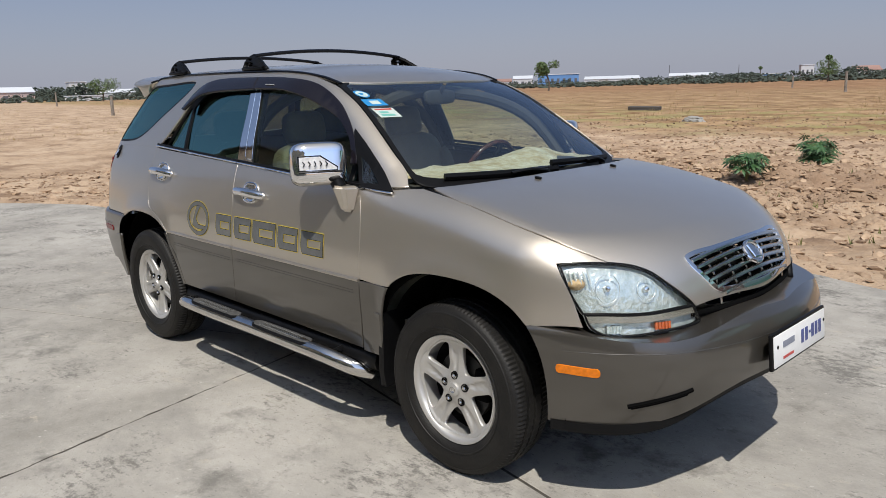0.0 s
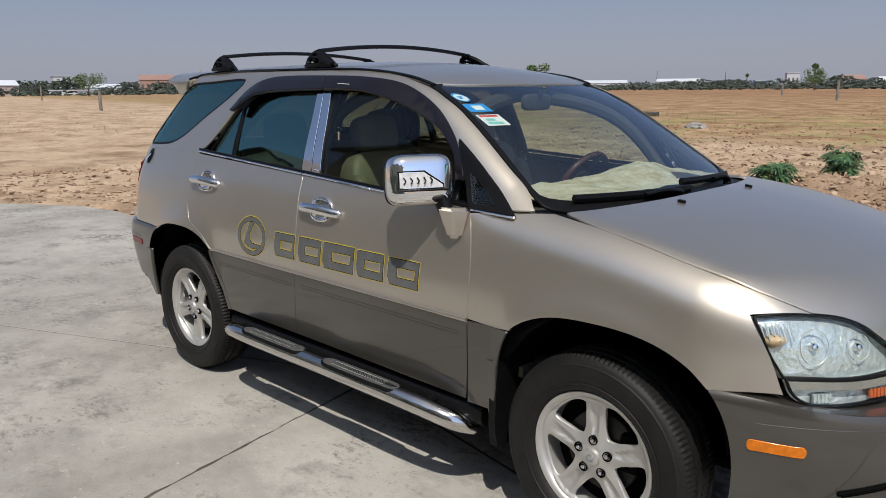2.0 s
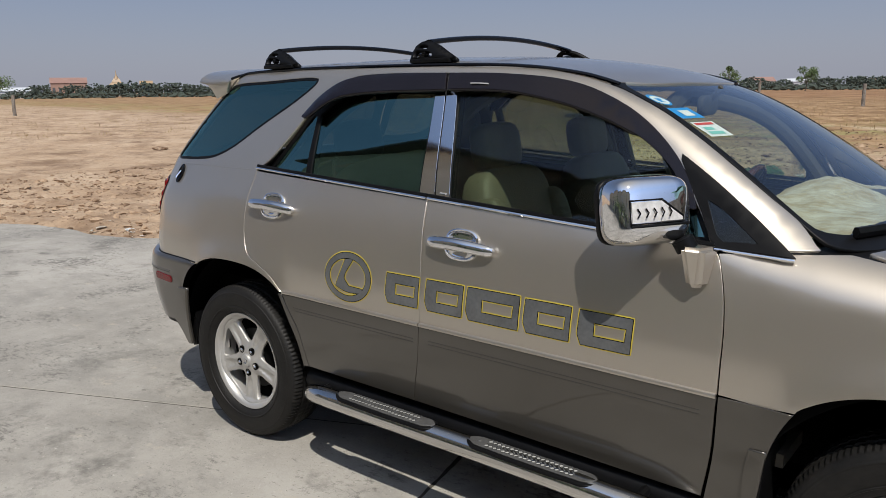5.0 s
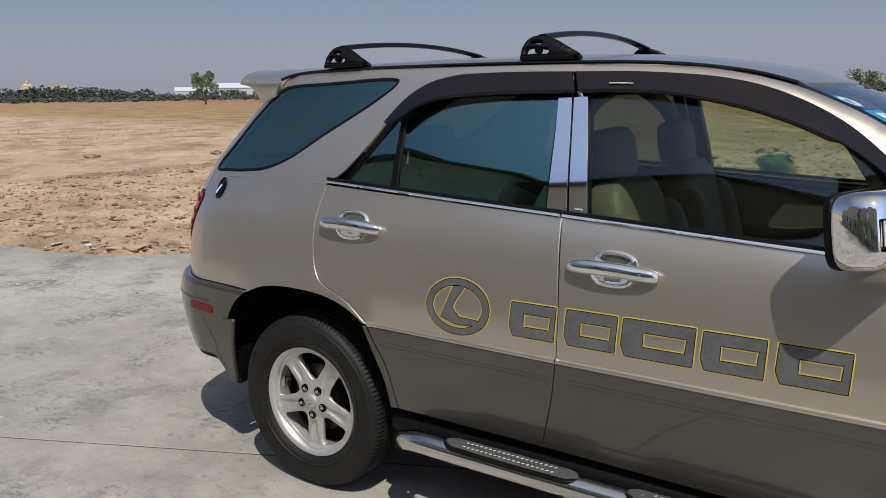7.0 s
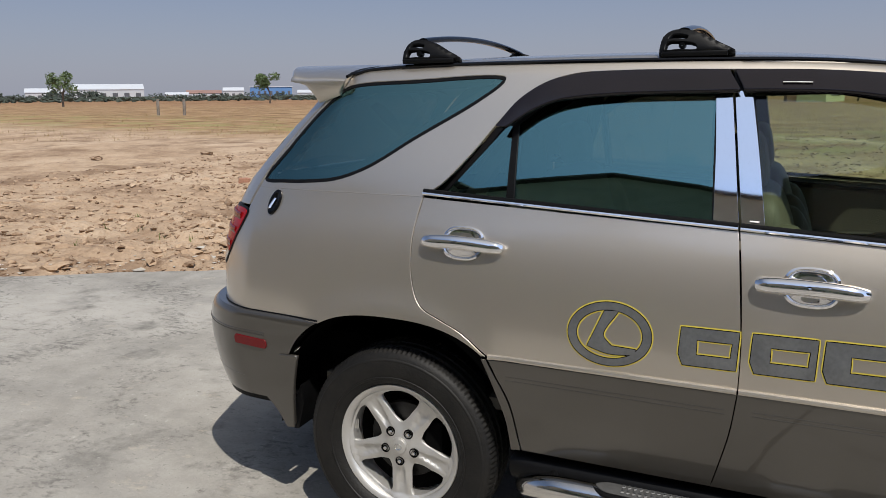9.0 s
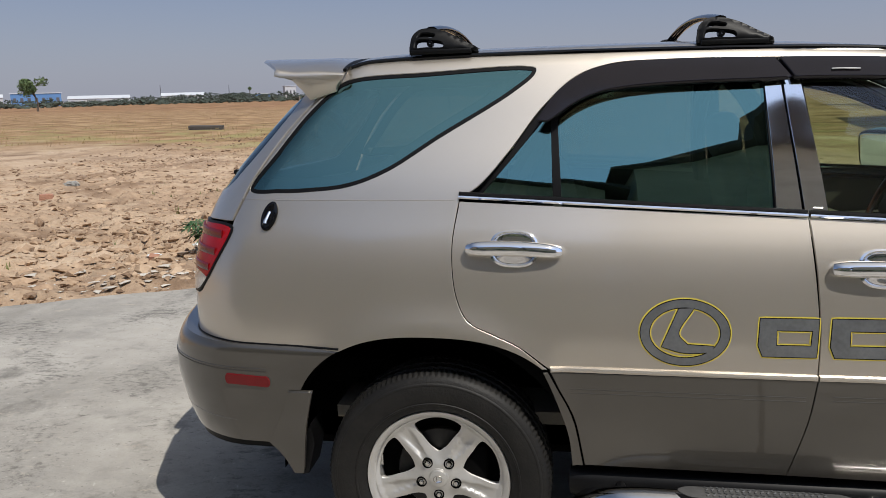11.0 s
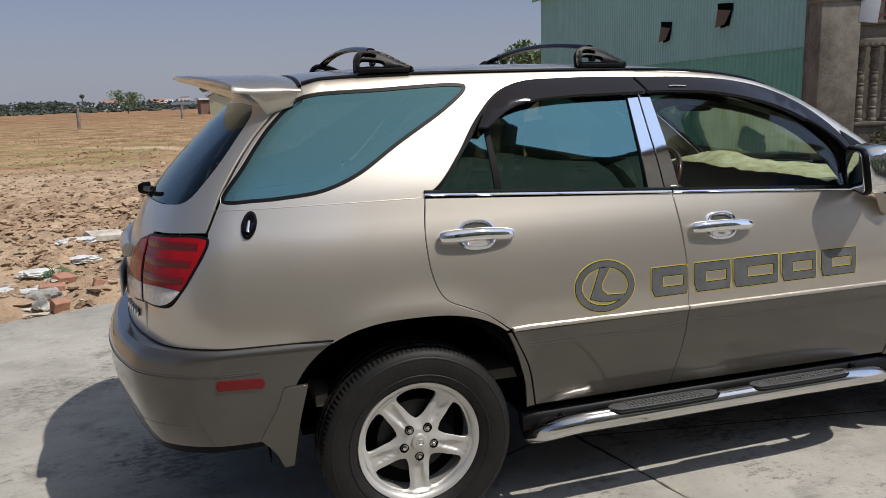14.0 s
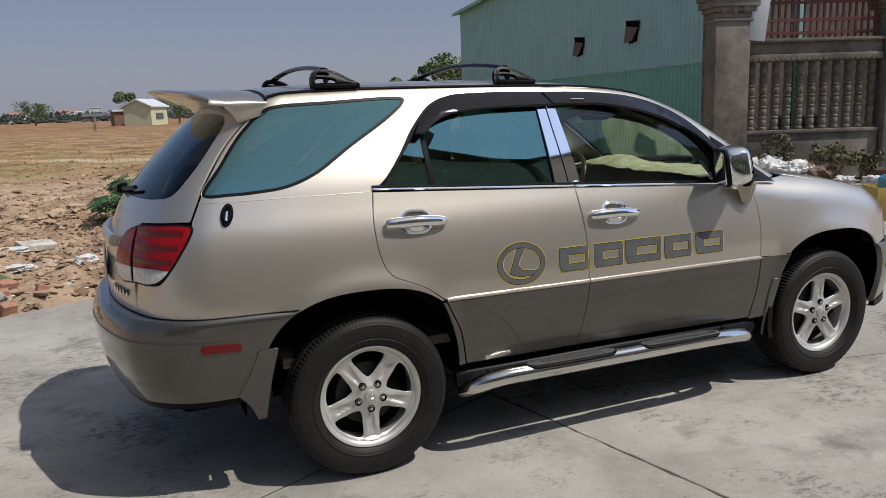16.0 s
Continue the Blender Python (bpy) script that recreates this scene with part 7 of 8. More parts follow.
def broken_block(name, label, cat, x, y, sx, sy, sz, material, seed, rz=0.0, tilt=0.0, dz=0.0):
    z = float(ground_z(np.array([x]), np.array([y]))[0])
    bm = box(sx, sy, sz, Matrix(), min(sx, sy, sz) * .08, 2)
    bmesh.ops.subdivide_edges(bm, edges=bm.edges[:], cuts=2, use_grid_fill=True)
    for v in bm.verts:
        v.co += .05 * min(sx, sy, sz) * 2 * noise.noise_vector(v.co * 14 + Vector((seed, 0, 0)))
    ob = tagged(part(name, bm, material, smooth=False), label, cat)
    ob.matrix_basis = Matrix.Translation((x, y, z + sz * .4 + dz)) @ Euler((tilt, tilt * .4, rz)).to_matrix().to_4x4()
    return ob


broken_block("concrete_chunk", "white broken concrete block lying by the plants", "rubble", -4.34, 5.32, .17, .14, .16, RUBBLE, 1, .4, .15)
broken_block("concrete_post_stump", "leaning pale concrete stake beside the plants", "stake", -4.28, 5.62, .10, .09, .50, RUBBLE, 2, .3, -.35, .02)
chunk("plastic_bag", "crumpled white plastic bag on the earth", "litter", -3.82, 4.25, .34, .22, .06, BAGW, 3)
chunk("plastic_bag", "crumpled white plastic bag on the earth", "litter", -2.57, 5.95, .26, .17, .13, BAGW, 4)
chunk("plastic_bag", "flat white plastic sheet on the earth", "litter", -3.46, 6.9, .45, .28, .06, BAGW, 5)
chunk("plastic_bag", "crumpled white plastic bag on the earth", "litter", -5.05, 5.3, .18, .13, .08, BAGW, 6)
chunk("plastic_bag", "small white plastic scrap on the earth", "litter", -3.4, 3.95, .24, .14, .05, BAGW, 7)
chunk("plastic_bag", "small white plastic scrap by the concrete edge", "litter", -6.9, 1.75, .12, .09, .03, BAGW, 8)
broken_block("brick_piece", "broken red brick on the earth", "rubble", -3.22, 4.3, .18, .11, .09, BRICK, 9, .8, .3)
broken_block("brick_piece", "broken red brick on the earth", "rubble", -5.2, 4.4, .10, .08, .06, BRICK, 10, .3, .2)
broken_block("brick_piece", "broken brown brick half buried in the earth", "rubble", -2.9, 4.1, .15, .11, .09, BRICK, 15, 1.8, .3)
broken_block("brick_piece", "red brick lying on the open earth", "rubble", -10.25, 9.7, .22, .11, .12, BRICK, 16, .4, .1)
chunk("grey_scrap", "grey crumpled scrap on the open earth", "litter", -11.05, 11.65, .26, .18, .16, POSTGREY, 17, .7, .45)
broken_block("rubble_slab", "broken grey slab in the earth", "rubble", -3.2, 7.6, .45, .25, .08, RUBBLE, 11, .5, .2)
chunk("rubbish_heap", "grey rubbish heap far out in the field", "litter", -11.9, 26.8, .8, .5, .28, POSTGREY, 12, .7, .4)
broken_block("fallen_slab", "dark flat slab lying in the straw", "rubble", -19.9, 36.5, 1.8, .5, .22, mat("dark_slab", (.08, .07, .06), .8, var=.2), 13, .1, .05)
for i, (x, y, s) in enumerate(((-5.9, 13.0, .16), (-7.2, 13.5, .2), (-8.5, 9.0, .14), (-10.0, 8.2, .16), (-12.5, 10.5, .2), (-9.3, 5.6, .12), (-13.6, 8.4, .22), (-15.0, 6.0, .18), (-11.3, 14.2, .18), (-7.6, 6.3, .12), (.35, 5.9, .10), (.8, 5.2, .08), (-1.0, 14.0, .2), (-18.0, 13.0, .3), (-20.5, 10.5, .3), (-16.2, 15.5, .25))):
    chunk("clod", "dark brown lump of earth", "clod", x, y, s * 1.4, s, s * .45, CLOD, 30 + i, .7, .5, i * .9, group="large clods")

# small rubbish by the edge of the concrete
cup_at = (-3.27, 3.27)
cup = lathe([(.036, .0), (.046, .085), (.049, .088), (.0465, .086), (.034, .004), (.001, .004)], 20, "z", m=Euler((1.2, .1, .7)).to_matrix().to_4x4())
placed(tagged(part("plastic_cup", cup, BAGW), "white plastic cup lying by the concrete edge", "cup"), (*cup_at, float(ground_z(np.array([cup_at[0]]), np.array([cup_at[1]]))[0]) + .05))
chunk("plastic_bag", "clear crumpled plastic bag by the concrete edge", "litter", -3.27, 3.6, .26, .17, .13, POSTGREY, 71, .8, .4)
broken_block("brick_piece", "broken brown brick by the concrete edge", "rubble", -3.10, 3.24, .12, .09, .09, BRICK, 72, .6, .3)
broken_block("brick_piece", "broken brown brick on the earth", "rubble", -3.26, 3.92, .20, .10, .08, BRICK, 73, .2, .15)
chunk("plastic_bag", "torn white plastic sheet on the earth", "litter", -3.60, 5.2, .36, .24, .07, BAGW, 74, .7, .5)
chunk("plastic_bag", "torn pale plastic sheet on the earth", "litter", -3.30, 5.85, .40, .22, .08, BAGW, 75, .7, .5)
chunk("plastic_bag", "small white plastic scrap on the earth", "litter", -5.04, 5.1, .14, .11, .08, BAGW, 76, .8, .4)
chunk("plastic_bag", "thin white plastic scrap on the earth", "litter", -5.26, 4.5, .16, .09, .04, BAGW, 77, .8, .4)
castor(-3.42, 4.95, .16, 12, 9, .08)

# field posts
POST = surface("post_wood", [(.4, (.12, .10, .08)), (.5, (.20, .17, .14)), (.6, (.28, .25, .21))], (3.0, 12.0, 50.0), .9, .3, (20.0, 80.0), dist=.01)
for x, y, h in ((-21.9, 75.5, 1.9), (-58.0, 22.0, 1.5), (-133.0, 43.4, 2.4), (-48.0, 46.7, 1.35), (-45.4, 46.9, 1.35), (-10.0, 60.0, 1.6), (-40.0, 110.0, 1.6), (-3.0, 88.0, 1.5)):
    bm = tube([(0, 0, -.2), (.01, 0, h * .5), (.02, .01, h)], [.13, .125, .12], 7)
    placed(tagged(part("field_post", bm, POST), "weathered upright post standing in the field", "post", "field posts"), (x, y, 0))

# pale scraps strewn along the edge of the concrete
rng = np.random.default_rng(14)
pl, sz = [], []
while len(pl) < 300:
    x = rng.normal(-4.2, 1.2)
    y = float(EDGE(x)) + .15 + abs(rng.normal(0, 1.3))
    if not -10 < x < 1:
        continue
    pl.append((x, y, 0))
    sz.append(.012 + .05 * rng.random() ** 3)
pl = np.array(pl)
pl[:, 2] = ground_z(pl[:, 0], pl[:, 1]) + .012
lumps("scattered_scraps", pl, sz, RUBBLE, "pale plastic and rubble scraps strewn on the earth", "litter", 15, .22)

# ---- green metal shed and the street fence ----
GREEN = mat("green_sheet", (.31, .54, .51), .45, .05, second=(.26, .47, .445), scale=1.2, fine=7, bump=.05, bump_scale=5)
GREEN2 = mat("green_sheet_low", (.19, .46, .35), .5, .05, second=(.15, .39, .29), scale=1.5, fine=8)
RUST = mat("rusty_sheet", (.19, .13, .09), .85, second=(.09, .06, .045), scale=14, fine=60)
shed = thing("metal_shed", "green corrugated metal shed with torn holes in its wall", "shed")
A, Bq = Vector((10.5, 10.3, 0)), Vector((15.3, 33.6, 0))
wd = (Bq - A).normalized()
A = A - wd * 3.2
L = (Bq - A).length
wn = Vector((-wd.y, wd.x, 0))


def corrugated(name, z0, z1, off, material, pitch=.20, deep=.028, rake=None):
    bm = bmesh.new()
    n = int(L / pitch) * 4
    lo, hi = [], []
    for i in range(n + 1):
        s = L * i / n
        ph = (i % 4)
        d = off + (deep if ph in (1, 2) else 0)
        p = A + wd * s + wn * d
        lo.append(bm.verts.new((p.x, p.y, z0)))
        hi.append(bm.verts.new((p.x, p.y, z1)))
    for i in range(n):
        bm.faces.new((lo[i], lo[i + 1], hi[i + 1], hi[i]))
    return part(name, bm, material, shed, smooth=False)


corrugated("upper_wall", 2.30, 6.1, .03, GREEN)
corrugated("lower_wall", -.05, 2.36, .0, GREEN2)
for s, z in ((6.8, 3.35), (10.6, 3.25)):
    c = A + wd * s + wn * .066
    m = Matrix.Translation((c.x, c.y, z)) @ Matrix.Rotation(math.atan2(wd.y, wd.x), 4, "Z")
    # uncut wall: a flat near-black patch paints the shade inside the hole
    bm = bmesh.new()
    pts = [(-.42, .22), (.45, .30), (.36, -.02), (.22, -.34), (-.26, -.30), (-.34, -.05)]
    f = [bm.verts.new(m @ Vector((x, 0, zz))) for x, zz in pts]
    bm.faces.new(f)
    part("torn_hole", bm, DARK, shed, smooth=False)
    bm = bmesh.new()
    pts = [(-.36, .05, 0), (.36, .14, 0), (.28, -.32, .10), (-.22, -.28, .09)]
    f = [bm.verts.new(m @ Vector((x, y + .02, zz))) for x, zz, y in pts]
    b = [bm.verts.new(m @ Vector((x, y + .035, zz))) for x, zz, y in pts]
    bm.faces.new(f)
    bm.faces.new(b[::-1])
    for k in range(4):
        bm.faces.new((f[k], f[(k + 1) % 4], b[(k + 1) % 4], b[k]))
    part("bent_flap", bm, RUST, shed, smooth=False)
# body and roof of the shed behind its long wall
cen = A + wd * L / 2 - wn * 6.02
part("shed_end", box(L, 12, 6.05, Matrix.Translation((cen.x, cen.y, 3.0)) @ Matrix.Rotation(math.atan2(wd.y, wd.x), 4, "Z"), 0), GREEN, shed, smooth=False)
bm = bmesh.new()
rf = []
for s in (-.4, L + .1):
    rf.append([bm.verts.new((A + wd * s + wn * d) [:2] + (z,)) for d, z in ((.45, 6.0), (-6.0, 7.6), (-12.4, 6.0), (-12.4, 6.12), (-6.0, 7.74), (.45, 6.14))])
for k in range(6):
    bm.faces.new((rf[0][k], rf[0][(k + 1) % 6], rf[1][(k + 1) % 6], rf[1][k]))
bm.faces.new(rf[0])
bm.faces.new(rf[1][::-1])
part("shed_roof", bm, GREEN2, shed, smooth=False)

CEM = surface("cement_render", [(.36, (.068, .058, .046)), (.5, (.155, .135, .112)), (.64, (.25, .225, .19))], (.9, 5.0, 30.0), .9, .3, (14.0, 70.0), dist=.01)
REDM = mat("red_oxide_metal", (.14, .035, .03), .6, var=.3, scale=12)
fence = thing("street_fence", "grey cement fence with turned balusters and red metal bars on top", "fence")
P0, P1 = Vector((7.55, 6.87, 0)), Vector((10.46, 5.80, 0))
fd = (P1 - P0).normalized()
fn = Vector((fd.y, -fd.x, 0))
FM = Matrix.Translation(P0) @ Matrix.Rotation(math.atan2(fd.y, fd.x), 4, "Z")


def fence_post(x):
    m = FM @ Matrix.Translation((x, 0, 0))
    ob = part("post", box(.62, .45, 2.80, m @ Matrix.Translation((.36, .2, 1.40)), .02), CEM, fence)
    for z, w, h in ((2.82, .70, .06), (2.90, .64, .10), (2.99, .76, .08), (3.09, .86, .12), (3.20, .92, .10), (3.30, .80, .08)):
        part("capital_course", box(w, w * .72, h, m @ Matrix.Translation((.36, .2, z)), .015), CEM, ob)
    for dx in (-.2, 0, .2):
        part("capital_scroll", lathe([(.001, -.02), (.06, -.015), (.075, .0), (.06, .02)], 14, m=m @ Matrix.Translation((.36 + dx, -.07, 3.0))), CEM, ob)


for x in (0, 3.10, 6.2):
    fence_post(x)
for x0 in (.70, 3.80):
    m = FM @ Matrix.Translation((x0, 0, 0))
    part("plinth", box(2.42, .24, .86, m @ Matrix.Translation((1.2, .2, .43)), .01), CEM, fence)
    part("plinth_cap", box(2.42, .32, .07, m @ Matrix.Translation((1.2, .2, .87)), .015), CEM, fence)
    part("top_rail", box(2.42, .32, .12, m @ Matrix.Translation((1.2, .2, 2.16)), .02), CEM, fence)
    part("frieze", box(2.42, .22, .20, m @ Matrix.Translation((1.2, .2, 2.32)), .01), CEM, fence)
    part("top_ledge", box(2.46, .34, .06, m @ Matrix.Translation((1.2, .2, 2.45)), .015), CEM, fence)
    part("upper_rail", box(2.42, .22, .25, m @ Matrix.Translation((1.2, .2, 3.32)), .015), CEM, fence)
    for k in range(24):
        part("frieze_block", box(.05, .03, .05, m @ Matrix.Translation((.1 + k * .096, .04, 2.135)) @ Matrix.Rotation(radians(45), 4, "Y"), 0), CEM, fence)
    # stacked beads and collars, slim at the ends
    turned = [(.078, .92), (.078, .955)]
    for j in range(6):
        z = .96 + j * .186
        turned += [(.052, z + .006), (.066, z + .045), (.074, z + .085), (.066, z + .128), (.050, z + .150), (.070, z + .160), (.070, z + .176)]
    turned += [(.055, 2.082), (.078, 2.088), (.078, 2.10)]
    base = None
    for k in range(11):
        mm = m @ Matrix.Translation((.11 + k * .22, .2, 0))
        if base is None:
            base = part("baluster", lathe(turned, 14, "z"), CEM, fence)
            base.matrix_basis = mm
        else:
            o = new("baluster", base.data)
            o.parent, o.matrix_basis = fence, mm
    for z in (2.58, 2.80, 3.10):
        part("grille_rail", box(2.36, .05, .05, m @ Matrix.Translation((1.2, .2, z)), 0), REDM, fence, smooth=False)
    for k in range(20):
        part("grille_bar", box(.035, .03, .72, m @ Matrix.Translation((.1 + k * .116, .2, 2.86)), 0), REDM, fence, smooth=False)
part("sign_sheet", box(.30, .02, 1.0, FM @ Matrix.Translation((.82, -.02, 2.95)) @ Matrix.Rotation(radians(6), 4, "Y"), .004), mat("grey_sheet", (.45, .47, .50), .5, var=.1), fence)
# wall that closes the street beyond the fence
part("back_wall", box(14.4, .2, 4.2, FM @ Matrix.Translation((7.55, 1.2, 2.1)), 0), CEM, fence, smooth=False)
part("fence_run", box(9, .24, 2.4, FM @ Matrix.Translation((11.2, .2, 1.2)), 0), CEM, fence, smooth=False)

def leaf_cloud(n, centres, radii, size, seed):
    rng = np.random.default_rng(seed)
    V, F = [], []
    for _ in range(n):
        i = rng.integers(len(centres))
        v = rng.normal(size=3)
        v *= radii[i] * rng.random() ** .35 / np.linalg.norm(v)
        c = np.array(centres[i]) + v * (1, 1, .75)
        a, b = rng.normal(size=3), rng.normal(size=3)
        a /= np.linalg.norm(a)
        b -= a * (a @ b)
        b /= np.linalg.norm(b)
        s = size * (.5 + rng.random())
        k = len(V)
        V += [c - a * s, c + b * s * .5, c + a * s, c - b * s * .5]
        F.append((k, k + 1, k + 2, k + 3))
    return V, F


# rubbish along the fence
for i, (x, d, s, mt, lb) in enumerate(((.80, -.50, .80, BAGW, "large white plastic sack slumped by the fence"), (1.25, -.62, .70, BAGW, "pale plastic sack by the fence"), (1.95, -.95, .34, BAGW, "white plastic rubbish by the fence"), (2.35, -1.15, .36, BAGW, "torn white and blue plastic rubbish by the fence"), (1.62, -.5, .80, RUST, "heap of dry leaves and twigs by the fence"))):
    p = FM @ Vector((x, d, 0))
    o = chunk("rubbish_sack" if mt is BAGW else "dry_heap", lb, "rubbish", p.x, p.y, s, s * .8, s * .75 if i < 2 else s * .5, mt, 50 + i, .8, .45)
    o.location.z = s * .22
# dry weeds and an old bowl on the heap
TWIG = mat("dry_weeds", (.075, .085, .04), .9, second=(.16, .13, .07), scale=8, fine=40)
for i, (x, d, h, w) in enumerate(((1.05, -.32, .95, .34), (2.0, -.55, .70, .42), (2.45, -.62, .55, .36))):
    p = FM @ Vector((x, d, 0))
    weed = thing("fence_weed", "dry straggling weed growing at the fence foot", "plant", (p.x, p.y, 0), "weeds at the fence")
    rw_ = random.Random(90 + i)
    tips = []
    for k in range(9):
        a = rw_.random() * math.tau
        e = (w * math.cos(a) * rw_.random(), w * math.sin(a) * rw_.random(), h * (.55 + .45 * rw_.random()))
        tips.append(e)
        part("stem", tube(glide([(0, 0, -.03), (e[0] * .4, e[1] * .4, e[2] * .55), e], 7), list(np.linspace(.010, .003, 7)), 5), STEM, weed)
    V, F = leaf_cloud(420, [(q[0] * .8, q[1] * .8, q[2] * .85) for q in tips], [w * .35] * 9, .045, 70 + i)
    link("leaves", V, F, TWIG, weed, smooth=False)
p = FM @ Vector((2.75, -.62, 0))
placed(tagged(part("old_bowl", lathe([(.12, .0), (.20, .06), (.26, .20), (.27, .21), (.255, .20), (.19, .07), (.001, .05)], 24, "z"), RUST), "old brown bowl lying by the fence", "bowl"), (p.x, p.y, .01))
CARD = mat("yellow_box", (.55, .38, .10), .75, var=.2, scale=8)
bxp = Matrix.Translation((6.55, 2.55, 0)) @ Matrix.Rotation(radians(-30), 4, "Z")
crate = thing("cardboard_box", "yellow cardboard box with rubbish standing on the concrete", "box")
for nm, w, d, x, y in (("box_side", .62, .02, 0, -.22), ("box_side", .62, .02, 0, .22), ("box_end", .02, .46, -.31, 0), ("box_end", .02, .46, .31, 0)):
    part(nm, box(w, d, .40, bxp @ Matrix.Translation((x, y, .20)), .004), CARD, crate)
part("box_bottom", box(.6, .44, .02, bxp @ Matrix.Translation((0, 0, .012)), 0), CARD, crate)
part("box_print", box(.12, .006, .16, bxp @ Matrix.Translation((-.12, -.234, .2)), 0), GREEN2, crate)
chunk("plastic_bag", "blue plastic bag stuffed in the box", "rubbish", 6.5, 2.55, .34, .3, .22, mat("blue_plastic", (.10, .36, .50), .4, var=.2, scale=10), 66).location.z = .44

# ---- distance ----
def far(az, dist, z=0.0):
    a = radians(az)
    return Vector((-1 + dist * math.cos(a), -3 + dist * math.sin(a), z))


# aerial haze is painted in: far colours are mixed towards pale blue-grey
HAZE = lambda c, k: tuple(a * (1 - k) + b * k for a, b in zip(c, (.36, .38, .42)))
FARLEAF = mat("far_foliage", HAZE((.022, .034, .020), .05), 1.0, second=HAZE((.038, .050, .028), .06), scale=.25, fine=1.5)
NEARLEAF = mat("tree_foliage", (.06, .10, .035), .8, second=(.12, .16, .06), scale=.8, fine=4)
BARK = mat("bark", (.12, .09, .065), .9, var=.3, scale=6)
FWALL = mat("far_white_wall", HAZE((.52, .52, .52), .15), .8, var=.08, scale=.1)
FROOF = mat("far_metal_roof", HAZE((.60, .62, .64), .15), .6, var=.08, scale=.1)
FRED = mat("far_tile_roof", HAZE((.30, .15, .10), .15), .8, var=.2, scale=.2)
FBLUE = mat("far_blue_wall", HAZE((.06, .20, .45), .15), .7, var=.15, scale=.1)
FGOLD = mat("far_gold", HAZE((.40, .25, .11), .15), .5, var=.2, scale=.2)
FDARK = mat("far_opening", (.10, .10, .11), .8, var=.2)

# woods along the skyline: one mesh of leafy clumps
rng = np.random.default_rng(12)
pl, sz = [], []
for az in np.arange(30, 176, .42):
    dens = .75 if az > 130 else .9
    hmax = float(np.interp(az, [30, 60, 75, 90, 100, 108, 118, 126, 132, 140, 150, 165, 176], [7, 6, 5.5, 4.6, 5.0, 5.2, 3.8, 3.6, 3.2, 4.6, 6.2, 5.6, 5]))
    if rng.random() > dens * (.55 + .9 * float(vnoise(np.array(az * .45), np.array(3.3), 8))):
        continue
    d = rng.uniform(300, 430)
    h = hmax * (.45 + .75 * rng.random())
    c = far(az + rng.uniform(-.2, .2), d)
    w = h * (.55 + .8 * rng.random())
    for k in range(int(70 + w * 16)):
        t, u = rng.random() * math.tau, rng.random() ** .6
        r = w * u
        pl.append((c.x + r * math.cos(t), c.y + r * math.sin(t), h * (.18 + .72 * rng.random() * (1 - .35 * u))))
        sz.append(h * (.035 + .05 * rng.random()))
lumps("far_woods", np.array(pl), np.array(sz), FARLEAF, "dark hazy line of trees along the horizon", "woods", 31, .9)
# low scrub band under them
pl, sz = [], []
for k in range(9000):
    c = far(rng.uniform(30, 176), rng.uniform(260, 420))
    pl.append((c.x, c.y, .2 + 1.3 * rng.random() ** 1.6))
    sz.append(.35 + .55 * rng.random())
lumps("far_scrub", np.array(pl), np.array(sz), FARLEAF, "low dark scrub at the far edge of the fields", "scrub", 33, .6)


def tree(az, dist, h, w, seed, label="small leafy tree standing alone in the field", leaves=1500, leafmat=None, bare=.3):
    rng = np.random.default_rng(seed)
    p = far(az, dist)
    ob = thing("field_tree", label, "tree", (p.x, p.y, 0), "trees in the field")
    top = (rng.uniform(-.2, .2) * w, rng.uniform(-.2, .2) * w, h * .75)
    part("trunk", tube(glide([(0, 0, -.2), (.04 * w, 0, h * .3), top], 9), list(np.linspace(.035 * h, .012 * h, 9)), 7), BARK, ob)
    cs, rs = [], []
    for k in range(9):
        t = rng.random() * math.tau
        s = h * (bare + .25 * rng.random())
        e = np.array((w * .48 * math.cos(t) * (.4 + .6 * rng.random()), w * .48 * math.sin(t) * (.4 + .6 * rng.random()), h * (.45 + .5 * rng.random())))
        st = np.array([np.interp(s, (0, h * .3, h * .75), (0, .04 * w, top[0])), np.interp(s, (0, h * .3, h * .75), (0, 0, top[1])), s])
        part("limb", tube(glide([st, (st + e) / 2 + (0, 0, .05 * h), e], 7), list(np.linspace(.012 * h, .004 * h, 7)), 5), BARK, ob)
        cs.append(e)
        rs.append(w * (.16 + .14 * rng.random()))
    V, F = leaf_cloud(leaves, cs, rs, .035 * h, seed)
    link("crown", V, F, leafmat or NEARLEAF, ob, smooth=False)
    return ob


tree(126.1, 165, 6.0, 5.2, 3, leaves=2000)
tree(139.55, 145, 5.7, 5.0, 4, leaves=1100)
tree(94.4, 190, 5.2, 6.0, 5)
tree(88.75, 150, 5.6, 4.6, 6, bare=.2)
tree(85.6, 135, 4.8, 6.5, 7, bare=.2)
tree(69.6, 60, 4.4, 3.0, 8, "leafy tree behind the parked car's roof line", 2200)
tree(65.9, 55, 4.7, 4.6, 9, "leafy tree beside the metal shed", 2600)
tree(80.5, 150, 4.6, 5.5, 10)
tree(103.2, 240, 6.5, 6.0, 11)
tree(107.9, 230, 5.5, 6.0, 12)
tree(158.0, 240, 6.0, 8.0, 13)
tree(165.5, 150, 3.6, 4.0, 14)


